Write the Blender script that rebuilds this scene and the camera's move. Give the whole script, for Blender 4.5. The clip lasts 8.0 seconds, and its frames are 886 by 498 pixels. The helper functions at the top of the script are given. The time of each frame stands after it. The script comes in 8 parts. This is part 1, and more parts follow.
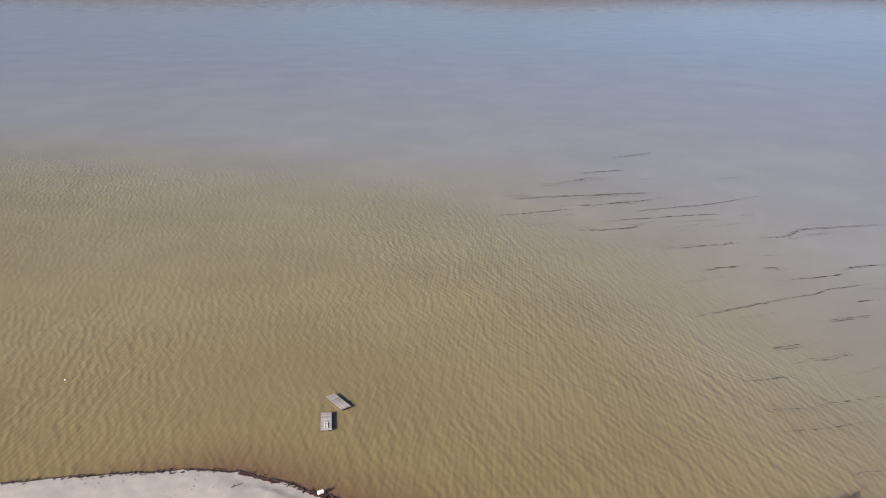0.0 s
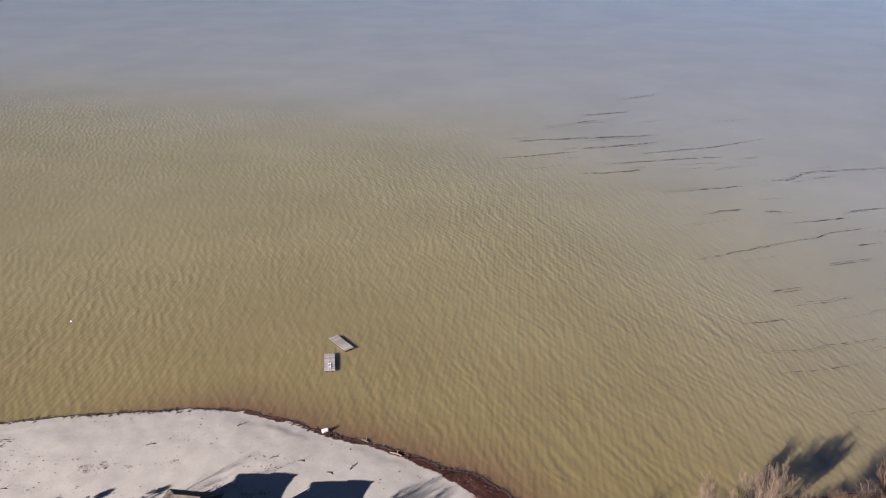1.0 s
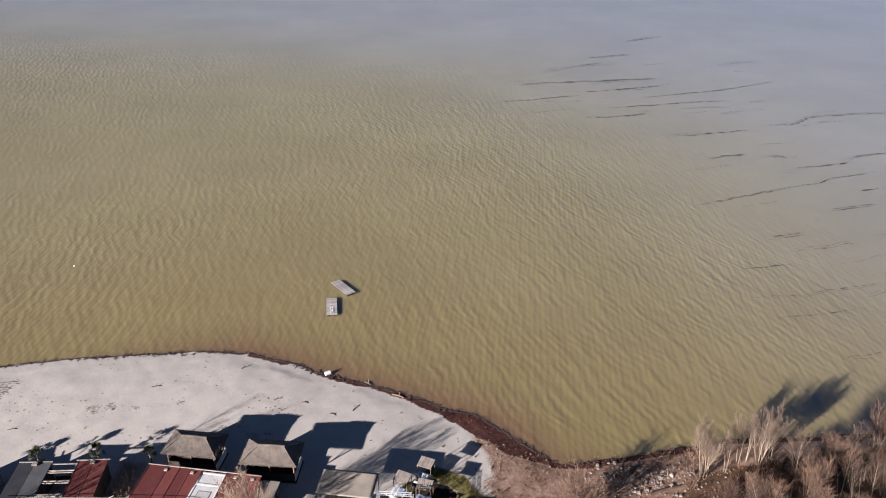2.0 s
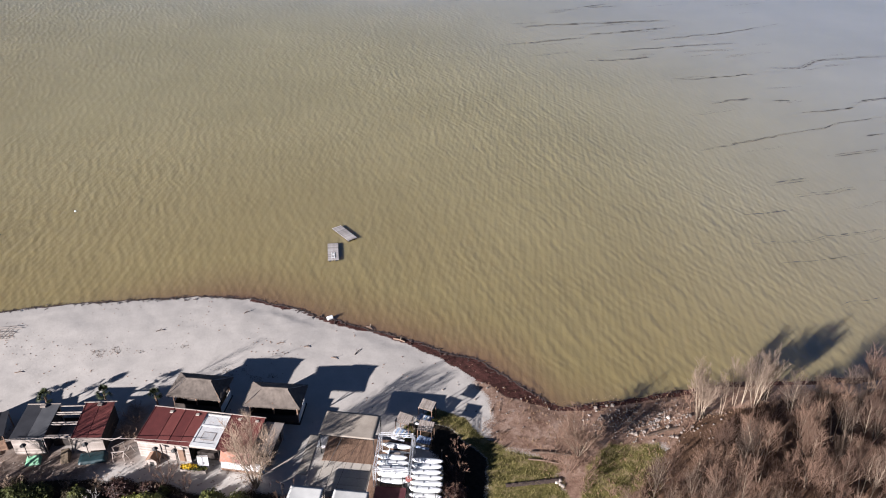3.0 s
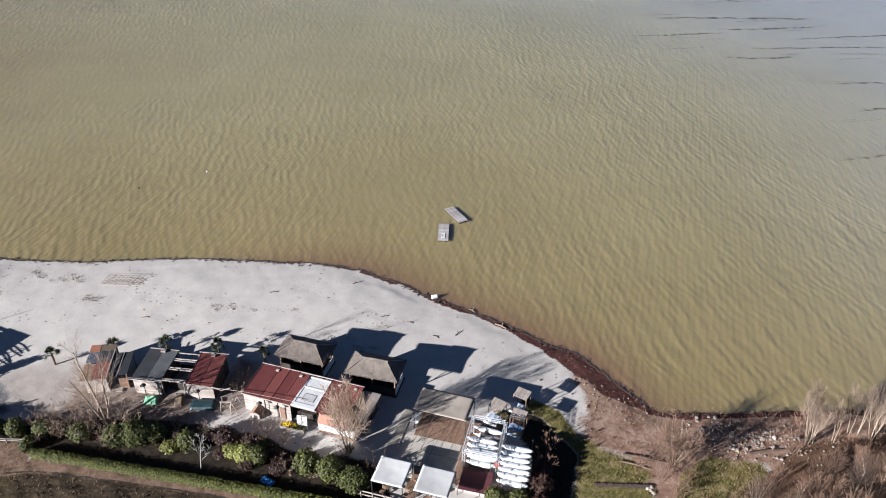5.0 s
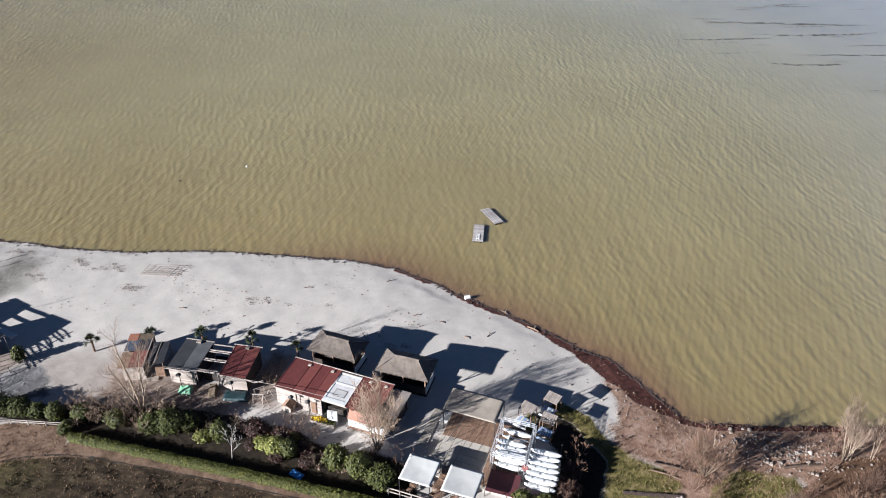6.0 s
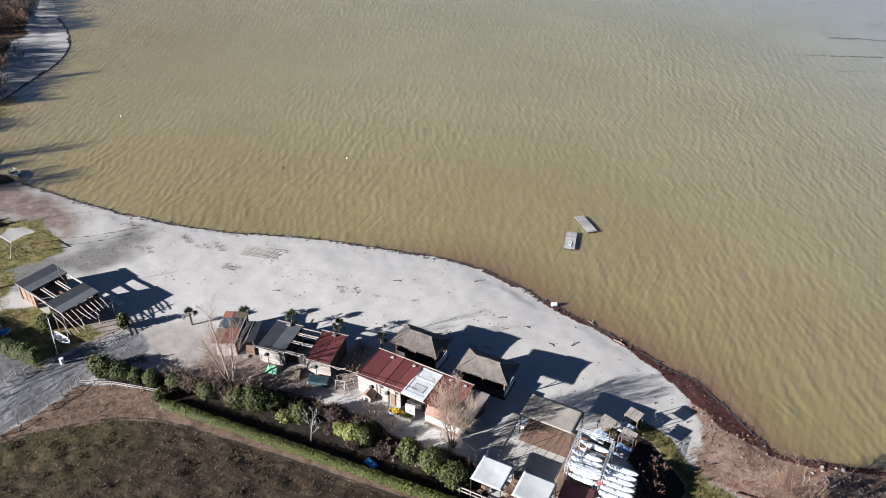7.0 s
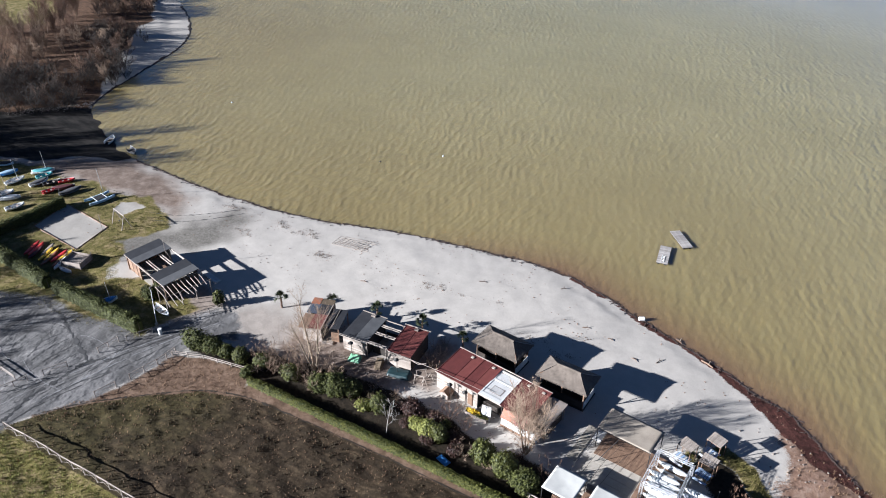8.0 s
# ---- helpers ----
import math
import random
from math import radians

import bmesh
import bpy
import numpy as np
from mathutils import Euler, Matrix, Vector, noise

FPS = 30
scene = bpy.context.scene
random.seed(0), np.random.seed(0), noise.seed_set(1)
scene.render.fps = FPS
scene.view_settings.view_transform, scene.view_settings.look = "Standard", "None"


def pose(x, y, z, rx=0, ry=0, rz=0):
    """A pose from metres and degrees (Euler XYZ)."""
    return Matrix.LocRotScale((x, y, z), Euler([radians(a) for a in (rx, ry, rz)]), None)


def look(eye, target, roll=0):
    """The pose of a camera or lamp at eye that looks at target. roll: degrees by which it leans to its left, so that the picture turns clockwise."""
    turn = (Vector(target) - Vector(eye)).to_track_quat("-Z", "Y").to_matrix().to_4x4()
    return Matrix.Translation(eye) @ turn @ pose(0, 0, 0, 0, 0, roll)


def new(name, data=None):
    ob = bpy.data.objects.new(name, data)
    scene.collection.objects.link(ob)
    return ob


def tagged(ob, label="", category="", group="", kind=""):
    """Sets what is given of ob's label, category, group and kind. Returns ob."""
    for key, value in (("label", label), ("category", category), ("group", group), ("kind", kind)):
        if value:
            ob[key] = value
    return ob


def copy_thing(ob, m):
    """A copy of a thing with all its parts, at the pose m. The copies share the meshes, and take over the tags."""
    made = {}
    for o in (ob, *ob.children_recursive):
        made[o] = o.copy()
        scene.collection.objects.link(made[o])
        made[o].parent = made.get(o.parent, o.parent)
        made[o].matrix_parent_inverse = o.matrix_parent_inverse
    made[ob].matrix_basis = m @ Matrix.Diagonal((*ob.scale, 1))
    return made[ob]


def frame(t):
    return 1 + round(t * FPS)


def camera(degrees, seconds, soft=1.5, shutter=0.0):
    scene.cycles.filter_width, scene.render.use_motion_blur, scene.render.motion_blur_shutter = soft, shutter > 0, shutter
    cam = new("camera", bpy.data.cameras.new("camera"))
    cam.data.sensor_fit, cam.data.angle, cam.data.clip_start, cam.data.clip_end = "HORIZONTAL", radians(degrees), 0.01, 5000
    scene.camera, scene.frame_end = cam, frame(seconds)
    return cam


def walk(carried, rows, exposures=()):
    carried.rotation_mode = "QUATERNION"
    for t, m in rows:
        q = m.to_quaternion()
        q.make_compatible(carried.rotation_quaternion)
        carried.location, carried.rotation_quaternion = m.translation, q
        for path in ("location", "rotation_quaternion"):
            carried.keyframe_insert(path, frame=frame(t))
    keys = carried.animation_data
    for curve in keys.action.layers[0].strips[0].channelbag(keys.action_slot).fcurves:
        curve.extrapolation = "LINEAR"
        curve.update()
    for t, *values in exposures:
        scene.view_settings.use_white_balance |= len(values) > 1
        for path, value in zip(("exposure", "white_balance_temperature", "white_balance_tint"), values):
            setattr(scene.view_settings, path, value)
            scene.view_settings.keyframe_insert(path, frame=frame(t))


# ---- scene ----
cam = camera(61.0, 8.0, soft=1.0)
EYE = 56.0
# seconds, tilt, heading
HEADINGS = [
    (0.0, 70.39, -0.22), (0.5, 68.24, -0.15), (1.0, 66.06, -0.07), (1.5, 63.98, -0.02), (1.7, 63.15, 0.0),
    (2.8, 58.50, 0.12), (3.0, 57.73, 0.13), (3.2, 57.05, 0.18), (3.5, 56.62, 0.23), (4.0, 56.62, 0.28), (4.2, 56.62, 0.60),
    (4.3, 56.62, 1.75), (4.5, 56.64, 4.57), (4.7, 56.60, 7.85), (5.1, 56.55, 10.2), (5.8, 56.53, 11.85),
    (6.0, 56.56, 13.15), (6.5, 56.56, 17.29), (7.0, 56.59, 21.36), (7.5, 56.60, 25.71), (8.0, 56.62, 29.43),
]
walk(cam, [(t, pose(0, 0, EYE, tilt, -0.36, heading)) for t, tilt, heading in HEADINGS],
     [(0.0, 1.4, 5740, 14), (1.5, 1.42, 5650, 14), (3.5, 1.59, 5340, 11), (6.0, 1.65, 5200, 7.5), (8.0, 1.76, 5120, 6.5)])

# ---- sky and sun ----
SUN_HEIGHT, SUN_AWAY = 17.9, 42.5   # degrees above the horizon; heading of the shadows from +x towards +y
world = bpy.data.worlds.new("sky")
scene.world = world
world.use_nodes = True
wn = world.node_tree.nodes
sky = wn.new("ShaderNodeTexSky")
sky.sky_type = "NISHITA"
sky.sun_disc = False
sky.sun_elevation = radians(SUN_HEIGHT)
sky.sun_rotation = radians(270 - SUN_AWAY)
sky.altitude = 300
sky.air_density, sky.dust_density, sky.ozone_density = 0.42, 0.3, 1.2
world.node_tree.links.new(sky.outputs[0], wn["Background"].inputs[0])
wn["Background"].inputs[1].default_value = 0.022
sun = new("sun", bpy.data.lights.new("sun", "SUN"))
sun.data.energy, sun.data.angle, sun.data.color = 5.0, radians(0.6), (1.0, 0.865, 0.72)
a, h = radians(SUN_AWAY), radians(SUN_HEIGHT)
sun.matrix_world = look((0, 0, 60), (math.cos(a) * math.cos(h), math.sin(a) * math.cos(h), 60 - math.sin(h)))
# ---- materials ----
def shader(name):
    m = bpy.data.materials.new(name)
    m.use_nodes = True
    return m, m.node_tree.nodes, m.node_tree.links, m.node_tree.nodes["Principled BSDF"]


def noise_tex(nodes, links, where, scale, detail=4.0, rough=0.55, stretch=None, turn=0.0):
    n = nodes.new("ShaderNodeTexNoise")
    n.inputs["Scale"].default_value, n.inputs["Detail"].default_value, n.inputs["Roughness"].default_value = scale, detail, rough
    if stretch:
        mp = nodes.new("ShaderNodeMapping")
        mp.inputs["Scale"].default_value = stretch
        mp.inputs["Rotation"].default_value = (0, 0, radians(turn))
        links.new(where, mp.inputs[0])
        where = mp.outputs[0]
    links.new(where, n.inputs["Vector"])
    return n.outputs["Fac"]


def ramp(nodes, links, fac, *stops):
    r = nodes.new("ShaderNodeValToRGB")
    e = r.color_ramp.elements
    while len(e) < len(stops):
        e.new(0.5)
    for k, (at, c) in enumerate(stops):
        e[k].position, e[k].color = at, (*c, 1) if len(c) == 3 else c
    links.new(fac, r.inputs[0])
    return r.outputs[0]


def maths(nodes, links, op, a, b=None, clamp=False):
    n = nodes.new("ShaderNodeMath")
    n.operation, n.use_clamp = op, clamp
    for k, v in enumerate((a, b)):
        if v is None:
            continue
        if isinstance(v, (int, float)):
            n.inputs[k].default_value = v
        else:
            links.new(v, n.inputs[k])
    return n.outputs[0]


def mixed(nodes, links, fac, a, b, mode="MIX"):
    n = nodes.new("ShaderNodeMix")
    n.data_type, n.blend_type = "RGBA", mode
    for k, v in ((0, fac), (6, a), (7, b)):
        if isinstance(v, (int, float)):
            n.inputs[k].default_value = v
        elif isinstance(v, tuple):
            n.inputs[k].default_value = (*v, 1)
        else:
            links.new(v, n.inputs[k])
    return n.outputs[2]


def bumped(nodes, links, bsdf, height, strength, distance, prior=None):
    b = nodes.new("ShaderNodeBump")
    b.inputs["Strength"].default_value, b.inputs["Distance"].default_value = strength, distance
    links.new(height, b.inputs["Height"])
    if prior is not None:
        links.new(prior, b.inputs["Normal"])
    if bsdf is not None:
        links.new(b.outputs[0], bsdf.inputs["Normal"])
    return b.outputs[0]


def plain(name, dark, light, rough=0.7, scale=3.0, grain=40.0, bump=0.25, metal=0.0, spread=0.25, stretch=None, turn=0.0, wear=None, wear_at=0.62):
    """A surface whose colour wanders between two tones at a coarse and a fine scale, with fine relief and, if given, worn patches."""
    m, n, l, b = shader(name)
    where = n.new("ShaderNodeTexCoord").outputs["Object"]
    coarse, fine = noise_tex(n, l, where, scale, 5), noise_tex(n, l, where, grain, 4, 0.6, stretch, turn)
    both = maths(n, l, "ADD", maths(n, l, "MULTIPLY", coarse, 0.6), maths(n, l, "MULTIPLY", fine, 0.4))
    info = n.new("ShaderNodeObjectInfo").outputs["Random"]
    both = maths(n, l, "ADD", both, maths(n, l, "MULTIPLY", maths(n, l, "SUBTRACT", info, 0.5), spread))
    col = ramp(n, l, both, (0.3, dark), (0.7, light))
    if wear:
        patch = noise_tex(n, l, where, scale * 1.7, 8, 0.7)
        col = mixed(n, l, ramp(n, l, patch, (wear_at - 0.04, (0, 0, 0)), (wear_at + 0.05, (1, 1, 1))), col, wear)
    l.new(col, b.inputs["Base Color"])
    b.inputs["Metallic"].default_value = metal
    l.new(maths(n, l, "ADD", rough - 0.08, maths(n, l, "MULTIPLY", fine, 0.16)), b.inputs["Roughness"])
    bumped(n, l, b, fine, bump, 0.01)
    return m


WOOD_GREY = plain("weathered grey timber", (0.16, 0.13, 0.11), (0.36, 0.31, 0.27), 0.85, 2, 14, 0.3, stretch=(1, 8, 8))
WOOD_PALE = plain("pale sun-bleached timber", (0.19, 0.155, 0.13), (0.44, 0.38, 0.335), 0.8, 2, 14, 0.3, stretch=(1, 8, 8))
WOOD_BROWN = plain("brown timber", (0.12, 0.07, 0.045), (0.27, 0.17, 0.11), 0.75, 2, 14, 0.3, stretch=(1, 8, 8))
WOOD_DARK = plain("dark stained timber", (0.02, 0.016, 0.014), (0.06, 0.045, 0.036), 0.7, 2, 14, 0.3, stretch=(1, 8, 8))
RED_ROOF = plain("rusty red sheet roofing", (0.07, 0.017, 0.015), (0.13, 0.033, 0.028), 0.6, 1.2, 9, 0.15, spread=0.1, wear=(0.12, 0.055, 0.045), wear_at=0.66)
RED_PALE = plain("faded red sheet roofing", (0.12, 0.031, 0.026), (0.19, 0.056, 0.046), 0.65, 1.2, 9, 0.15, spread=0.1, wear=(0.17, 0.08, 0.065), wear_at=0.66)
ORANGE = plain("rusty orange sheet", (0.2, 0.075, 0.04), (0.36, 0.145, 0.075), 0.65, 1.5, 9, 0.15, wear=(0.2, 0.15, 0.12), wear_at=0.54)
FELT = plain("black roofing felt", (0.014, 0.014, 0.018), (0.032, 0.032, 0.038), 0.75, 1.2, 25, 0.3)
FELT_GREY = plain("grey roofing felt", (0.055, 0.055, 0.06), (0.1, 0.1, 0.105), 0.75, 1.2, 25, 0.3)
THATCH = plain("weathered grey thatch", (0.06, 0.048, 0.039), (0.165, 0.135, 0.112), 0.95, 2.2, 16, 0.4, stretch=(9, 9, 1))
WHITE = plain("white painted sheet", (0.58, 0.575, 0.565), (0.72, 0.715, 0.7), 0.5, 1.5, 12, 0.08)
WHITE_DIRTY = plain("dirty white panel", (0.4, 0.39, 0.385), (0.64, 0.625, 0.61), 0.6, 1.3, 9, 0.1, wear=(0.33, 0.24, 0.2), wear_at=0.62)
PLASTIC_WHITE = plain("white moulded plastic", (0.62, 0.62, 0.61), (0.74, 0.74, 0.73), 0.35, 2, 20, 0.04)
CANVAS = plain("off-white awning cloth", (0.44, 0.43, 0.41), (0.58, 0.57, 0.54), 0.85, 1.2, 30, 0.12)
CANVAS_GREY = plain("greying awning cloth", (0.2, 0.165, 0.13), (0.35, 0.3, 0.245), 0.9, 0.9, 18, 0.15)
GREY_SHEET = plain("grey fibre-cement sheet", (0.2, 0.17, 0.15), (0.34, 0.29, 0.26), 0.85, 1.3, 12, 0.3)
METAL = plain("aluminium", (0.6, 0.6, 0.61), (0.78, 0.78, 0.79), 0.4, 3, 20, 0.05, metal=0.6)
IRON = plain("dark iron", (0.02, 0.02, 0.022), (0.06, 0.055, 0.05), 0.6, 3, 20, 0.1, metal=0.3)
BLUE_SHEET = plain("weathered blue-grey sheet", (0.045, 0.055, 0.08), (0.1, 0.115, 0.15), 0.55, 1.4, 8, 0.2)
COVER_BROWN = plain("brown cover cloth", (0.06, 0.042, 0.026), (0.13, 0.095, 0.06), 0.85, 2, 9, 0.4)
GREEN_TARP = plain("pale green tarpaulin", (0.2, 0.42, 0.25), (0.32, 0.55, 0.36), 0.5, 1.5, 6, 0.5)
TEAL_TARP = plain("dark teal tarpaulin", (0.006, 0.018, 0.022), (0.018, 0.045, 0.052), 0.5, 1.5, 6, 0.5)
BLUE = plain("blue paint", (0.03, 0.14, 0.4), (0.08, 0.25, 0.58), 0.55, 2, 14, 0.1)
BLUE_PALE = plain("pale blue hull", (0.4, 0.55, 0.68), (0.58, 0.7, 0.78), 0.45, 2, 14, 0.05)
TEAL = plain("turquoise hull", (0.08, 0.3, 0.33), (0.16, 0.42, 0.44), 0.45, 2, 14, 0.05)
RED = plain("red plastic hull", (0.42, 0.025, 0.03), (0.58, 0.06, 0.05), 0.4, 2, 14, 0.05)
MAROON = plain("maroon cloth", (0.045, 0.01, 0.013), (0.09, 0.02, 0.026), 0.8, 2, 14, 0.2)
YELLOW = plain("yellow plastic hull", (0.62, 0.4, 0.03), (0.76, 0.52, 0.06), 0.4, 2, 14, 0.05)
PAVING = plain("pale concrete paving", (0.3, 0.265, 0.22), (0.44, 0.395, 0.34), 0.9, 1.1, 12, 0.2)
STONE = plain("pale weathered stone", (0.2, 0.165, 0.14), (0.45, 0.39, 0.345), 0.9, 3, 14, 0.5, spread=0.5)
BARK = plain("pale bark", (0.16, 0.12, 0.083), (0.37, 0.295, 0.215), 0.9, 2.5, 10, 0.5)
BARK_BROWN = plain("grey-brown twigs", (0.06, 0.039, 0.027), (0.185, 0.124, 0.086), 0.9, 1.5, 8, 0.3, spread=0.4)
TWIG_BANK = plain("pale brown twigs", (0.1, 0.07, 0.048), (0.25, 0.182, 0.13), 0.9, 1.5, 8, 0.3, spread=0.4)
BARK_RED = plain("reddish twigs", (0.075, 0.042, 0.028), (0.19, 0.115, 0.075), 0.9, 1.5, 8, 0.3, spread=0.4)
DEADWOOD = plain("dark wet driftwood", (0.02, 0.013, 0.011), (0.06, 0.038, 0.03), 0.85, 3, 12, 0.5)
BIRCH = plain("white birch bark", (0.34, 0.31, 0.28), (0.55, 0.51, 0.47), 0.8, 4, 12, 0.3)


def leaf_mat(name, dark, light, rough=0.55):
    m, n, l, b = shader(name)
    isle = n.new("ShaderNodeNewGeometry").outputs["Random Per Island"]
    where = n.new("ShaderNodeTexCoord").outputs["Object"]
    f = maths(n, l, "ADD", maths(n, l, "MULTIPLY", isle, 0.6), maths(n, l, "MULTIPLY", noise_tex(n, l, where, 1.6, 3), 0.45))
    l.new(ramp(n, l, f, (0.2, dark), (0.85, light)), b.inputs["Base Color"])
    b.inputs["Roughness"].default_value = rough
    b.inputs["Specular IOR Level"].default_value = 0.3
    return m


LEAF = leaf_mat("dark green leaves", (0.022, 0.026, 0.005), (0.085, 0.092, 0.018), 0.7)
PALM = leaf_mat("dark palm fronds", (0.01, 0.014, 0.004), (0.035, 0.042, 0.012), 0.6)
LEAF_OLIVE = leaf_mat("olive green leaves", (0.025, 0.03, 0.006), (0.1, 0.104, 0.022))
LEAF_YELLOW = leaf_mat("yellow-green leaves", (0.09, 0.1, 0.02), (0.25, 0.25, 0.06))
LEAF_PALE = leaf_mat("glossy hedge leaves", (0.02, 0.027, 0.0035), (0.115, 0.114, 0.018), 0.65)
LEAF_RED = leaf_mat("dull red-brown leaves", (0.018, 0.009, 0.007), (0.062, 0.03, 0.022))
LEAF_DRY = leaf_mat("dry brown leaves", (0.13, 0.075, 0.04), (0.3, 0.2, 0.12), 0.8)
FLOWER = leaf_mat("yellow flowers", (0.5, 0.3, 0.01), (0.8, 0.6, 0.04), 0.7)
GRASS = leaf_mat("olive winter grass", (0.085, 0.074, 0.02), (0.22, 0.18, 0.07), 0.8)
RAFT_WOOD = plain("silvered raft planks", (0.24, 0.215, 0.2), (0.43, 0.395, 0.375), 0.85, 2, 14, 0.3, stretch=(8, 1, 8), spread=0.35)
BARK_DARK = plain("dark bare twigs", (0.03, 0.024, 0.02), (0.09, 0.07, 0.058), 0.9, 1.5, 8, 0.3, spread=0.4)

TWIG_TAN = plain("tan bare twigs", (0.16, 0.112, 0.076), (0.36, 0.265, 0.19), 0.9, 1.5, 8, 0.3, spread=0.4)
STREAK = plain("floating plant bits", (0.05, 0.045, 0.04), (0.12, 0.108, 0.095), 0.7, 1.5, 8, 0.2)
LEAF_DULL = leaf_mat("dull brown weeds", (0.025, 0.019, 0.01), (0.085, 0.066, 0.036), 0.9)
BLUE_WASHED = plain("washed-out blue boards", (0.2, 0.3, 0.48), (0.42, 0.5, 0.64), 0.6, 2, 14, 0.15)
# ---- plan of the land ----
def curve_through(points, steps=6):
    """A smooth open line through the corners of a plan."""
    p = [Vector(q) for q in points]
    p = [2 * p[0] - p[1], *p, 2 * p[-1] - p[-2]]
    out = []
    for k in range(1, len(p) - 2):
        for s in range(steps):
            u = s / steps
            out.append(0.5 * ((2 * p[k]) + (p[k + 1] - p[k - 1]) * u + (2 * p[k - 1] - 5 * p[k] + 4 * p[k + 1] - p[k + 2]) * u * u
                              + (3 * p[k] - p[k - 1] - 3 * p[k + 1] + p[k + 2]) * u ** 3))
    return [tuple(q) for q in out] + [tuple(p[-2])]


SHORE = curve_through([
    (-600, 330), (-260, 200), (-180, 158), (-163, 145), (-149.4, 135), (-142.7, 129), (-136.6, 121.8), (-132, 112), (-128, 97.3),
    (-125, 88.4), (-121.5, 82.5), (-113, 77.5), (-105, 74.3), (-98, 72.3), (-89.7, 71.4), (-80.7, 70.7), (-69.5, 70.8), (-60, 72.1),
    (-48, 75), (-36, 76.5), (-27.5, 77), (-23, 76.4), (-19, 75.0), (-13.3, 72.5), (-8.9, 70.9), (-4, 68.9), (1.1, 66.3), (4.4, 65.2),
    (7.4, 62.4), (10.2, 59.7), (12.2, 58.2), (16, 58.3), (24, 60.0), (32, 61.8), (41, 62.2), (55, 63.5), (90, 66), (400, 60)])
LAND = SHORE + [(4700, 40), (4700, -4700), (-4700, -4700), (-4700, 900)]


def far_in(px, py, poly, closed=True):
    """How far each place lies inside an outline (negative outside), in metres."""
    best, odd = np.full(px.shape, 1e18), np.zeros(px.shape, bool)
    n = len(poly)
    for k in range(n if closed else n - 1):
        (ax, ay), (bx, by) = poly[k], poly[(k + 1) % n]
        dx, dy = bx - ax, by - ay
        u = np.clip(((px - ax) * dx + (py - ay) * dy) / (dx * dx + dy * dy + 1e-12), 0, 1)
        best = np.minimum(best, (px - ax - u * dx) ** 2 + (py - ay - u * dy) ** 2)
        if closed and ay != by:
            cross = ((ay > py) != (by > py)) & (px < (bx - ax) * (py - ay) / (by - ay) + ax)
            odd ^= cross
    d = np.sqrt(best)
    return np.where(odd, d, -d) if closed else d


def wobble(x, y, size, seed=0):
    """A cheap smooth wandering between -1 and 1."""
    s = seed * 1.7
    return (np.sin(x / size + 1.3 * np.sin(y / size * 0.9 + s) + s) + np.sin(y / size * 1.13 + 1.7 * np.sin(x / size * 0.8 - s) + 2.1 * s)
            + np.sin((x + y) / size * 0.71 + s * 3)) / 3


def rough(x, y, size, seed=0):
    """Uneven ground between -1 and 1: random heights on a lattice, joined smoothly."""
    u, v = x / size, y / size
    i, j = np.floor(u), np.floor(v)
    fu, fv = u - i, v - j
    fu, fv = fu * fu * (3 - 2 * fu), fv * fv * (3 - 2 * fv)

    def at(a, b):
        q = np.sin(a * 127.1 + b * 311.7 + seed * 74.7) * 43758.5453
        return 2 * (q - np.floor(q)) - 1

    return (at(i, j) * (1 - fu) + at(i + 1, j) * fu) * (1 - fv) + (at(i, j + 1) * (1 - fu) + at(i + 1, j + 1) * fu) * fv


def spaced(*runs):
    out = []
    for a, b, step in runs:
        out += list(np.arange(a, b, step))
    return np.array(out)


def grow(start, end, first, ratio=1.35):
    out, at, step = [], 0.0, first
    while at < abs(end - start):
        at += step
        step *= ratio
        out.append(start + math.copysign(min(at, abs(end - start)), end - start))
    return out


GX = np.array(sorted(grow(-180, -4600, 2.5)) + list(spaced((-180, -112, 1.0), (-112, 46, 0.42), (46, 80, 1.0))) + grow(79, 4600, 2.0))
GY = np.array(sorted(grow(20, -4600, 1.5)) + list(spaced((20, 80, 0.42), (80, 160, 1.0))) + grow(159, 4600, 2.5))


# outlines of the surfaces on the land
ROAD = [(-120, 16), (-84, 37.6), (-78, 40.1), (-70.5, 40.2), (-62.5, 40.8), (-60.6, 43.7), (-58.4, 49.0), (-55.5, 48.9), (-52.9, 47.4), (-51.2, 45.6),
        (-52.0, 45.0), (-56.2, 41.8), (-56.6, 37), (-57.6, 33.5), (-59.4, 29.5), (-62.0, 25.2), (-64, 10), (-70, -30), (-120, -30)]
PLOUGHED = [(-62.5, 24.8), (-61, 27.0), (-58.2, 30.4), (-54.5, 33.8), (-50, 37.3), (-45.4, 39.0), (-41.6, 39.4), (-30, 39.6), (-12, 39.35), (-5, 39.2), (-3, 10), (-60, 10)]
VERGE = [(-62, 26.5), (-57.2, 33.5), (-56.3, 40.2), (-53, 41.4), (-47.5, 42.2), (-45.8, 40), (-45.4, 38.4), (-50, 36.6), (-54.5, 33), (-60, 26)]
LAWN = [(-122, 60), (-112, 61.6), (-104, 62), (-94, 62.5), (-88, 63.4), (-81, 62.2), (-76.8, 59.3), (-77.6, 57.5), (-79.4, 53.4), (-76.2, 50.0), (-74, 47), (-66, 48.5), (-60, 47.5), (-60.8, 44), (-62.2, 39.8), (-70, 38.6), (-78, 38.2), (-88, 35.0), (-125, 24)]
COURT = [(-93.3, 50.0), (-94.4, 56.3), (-84.3, 54.9), (-83.2, 48.9)]
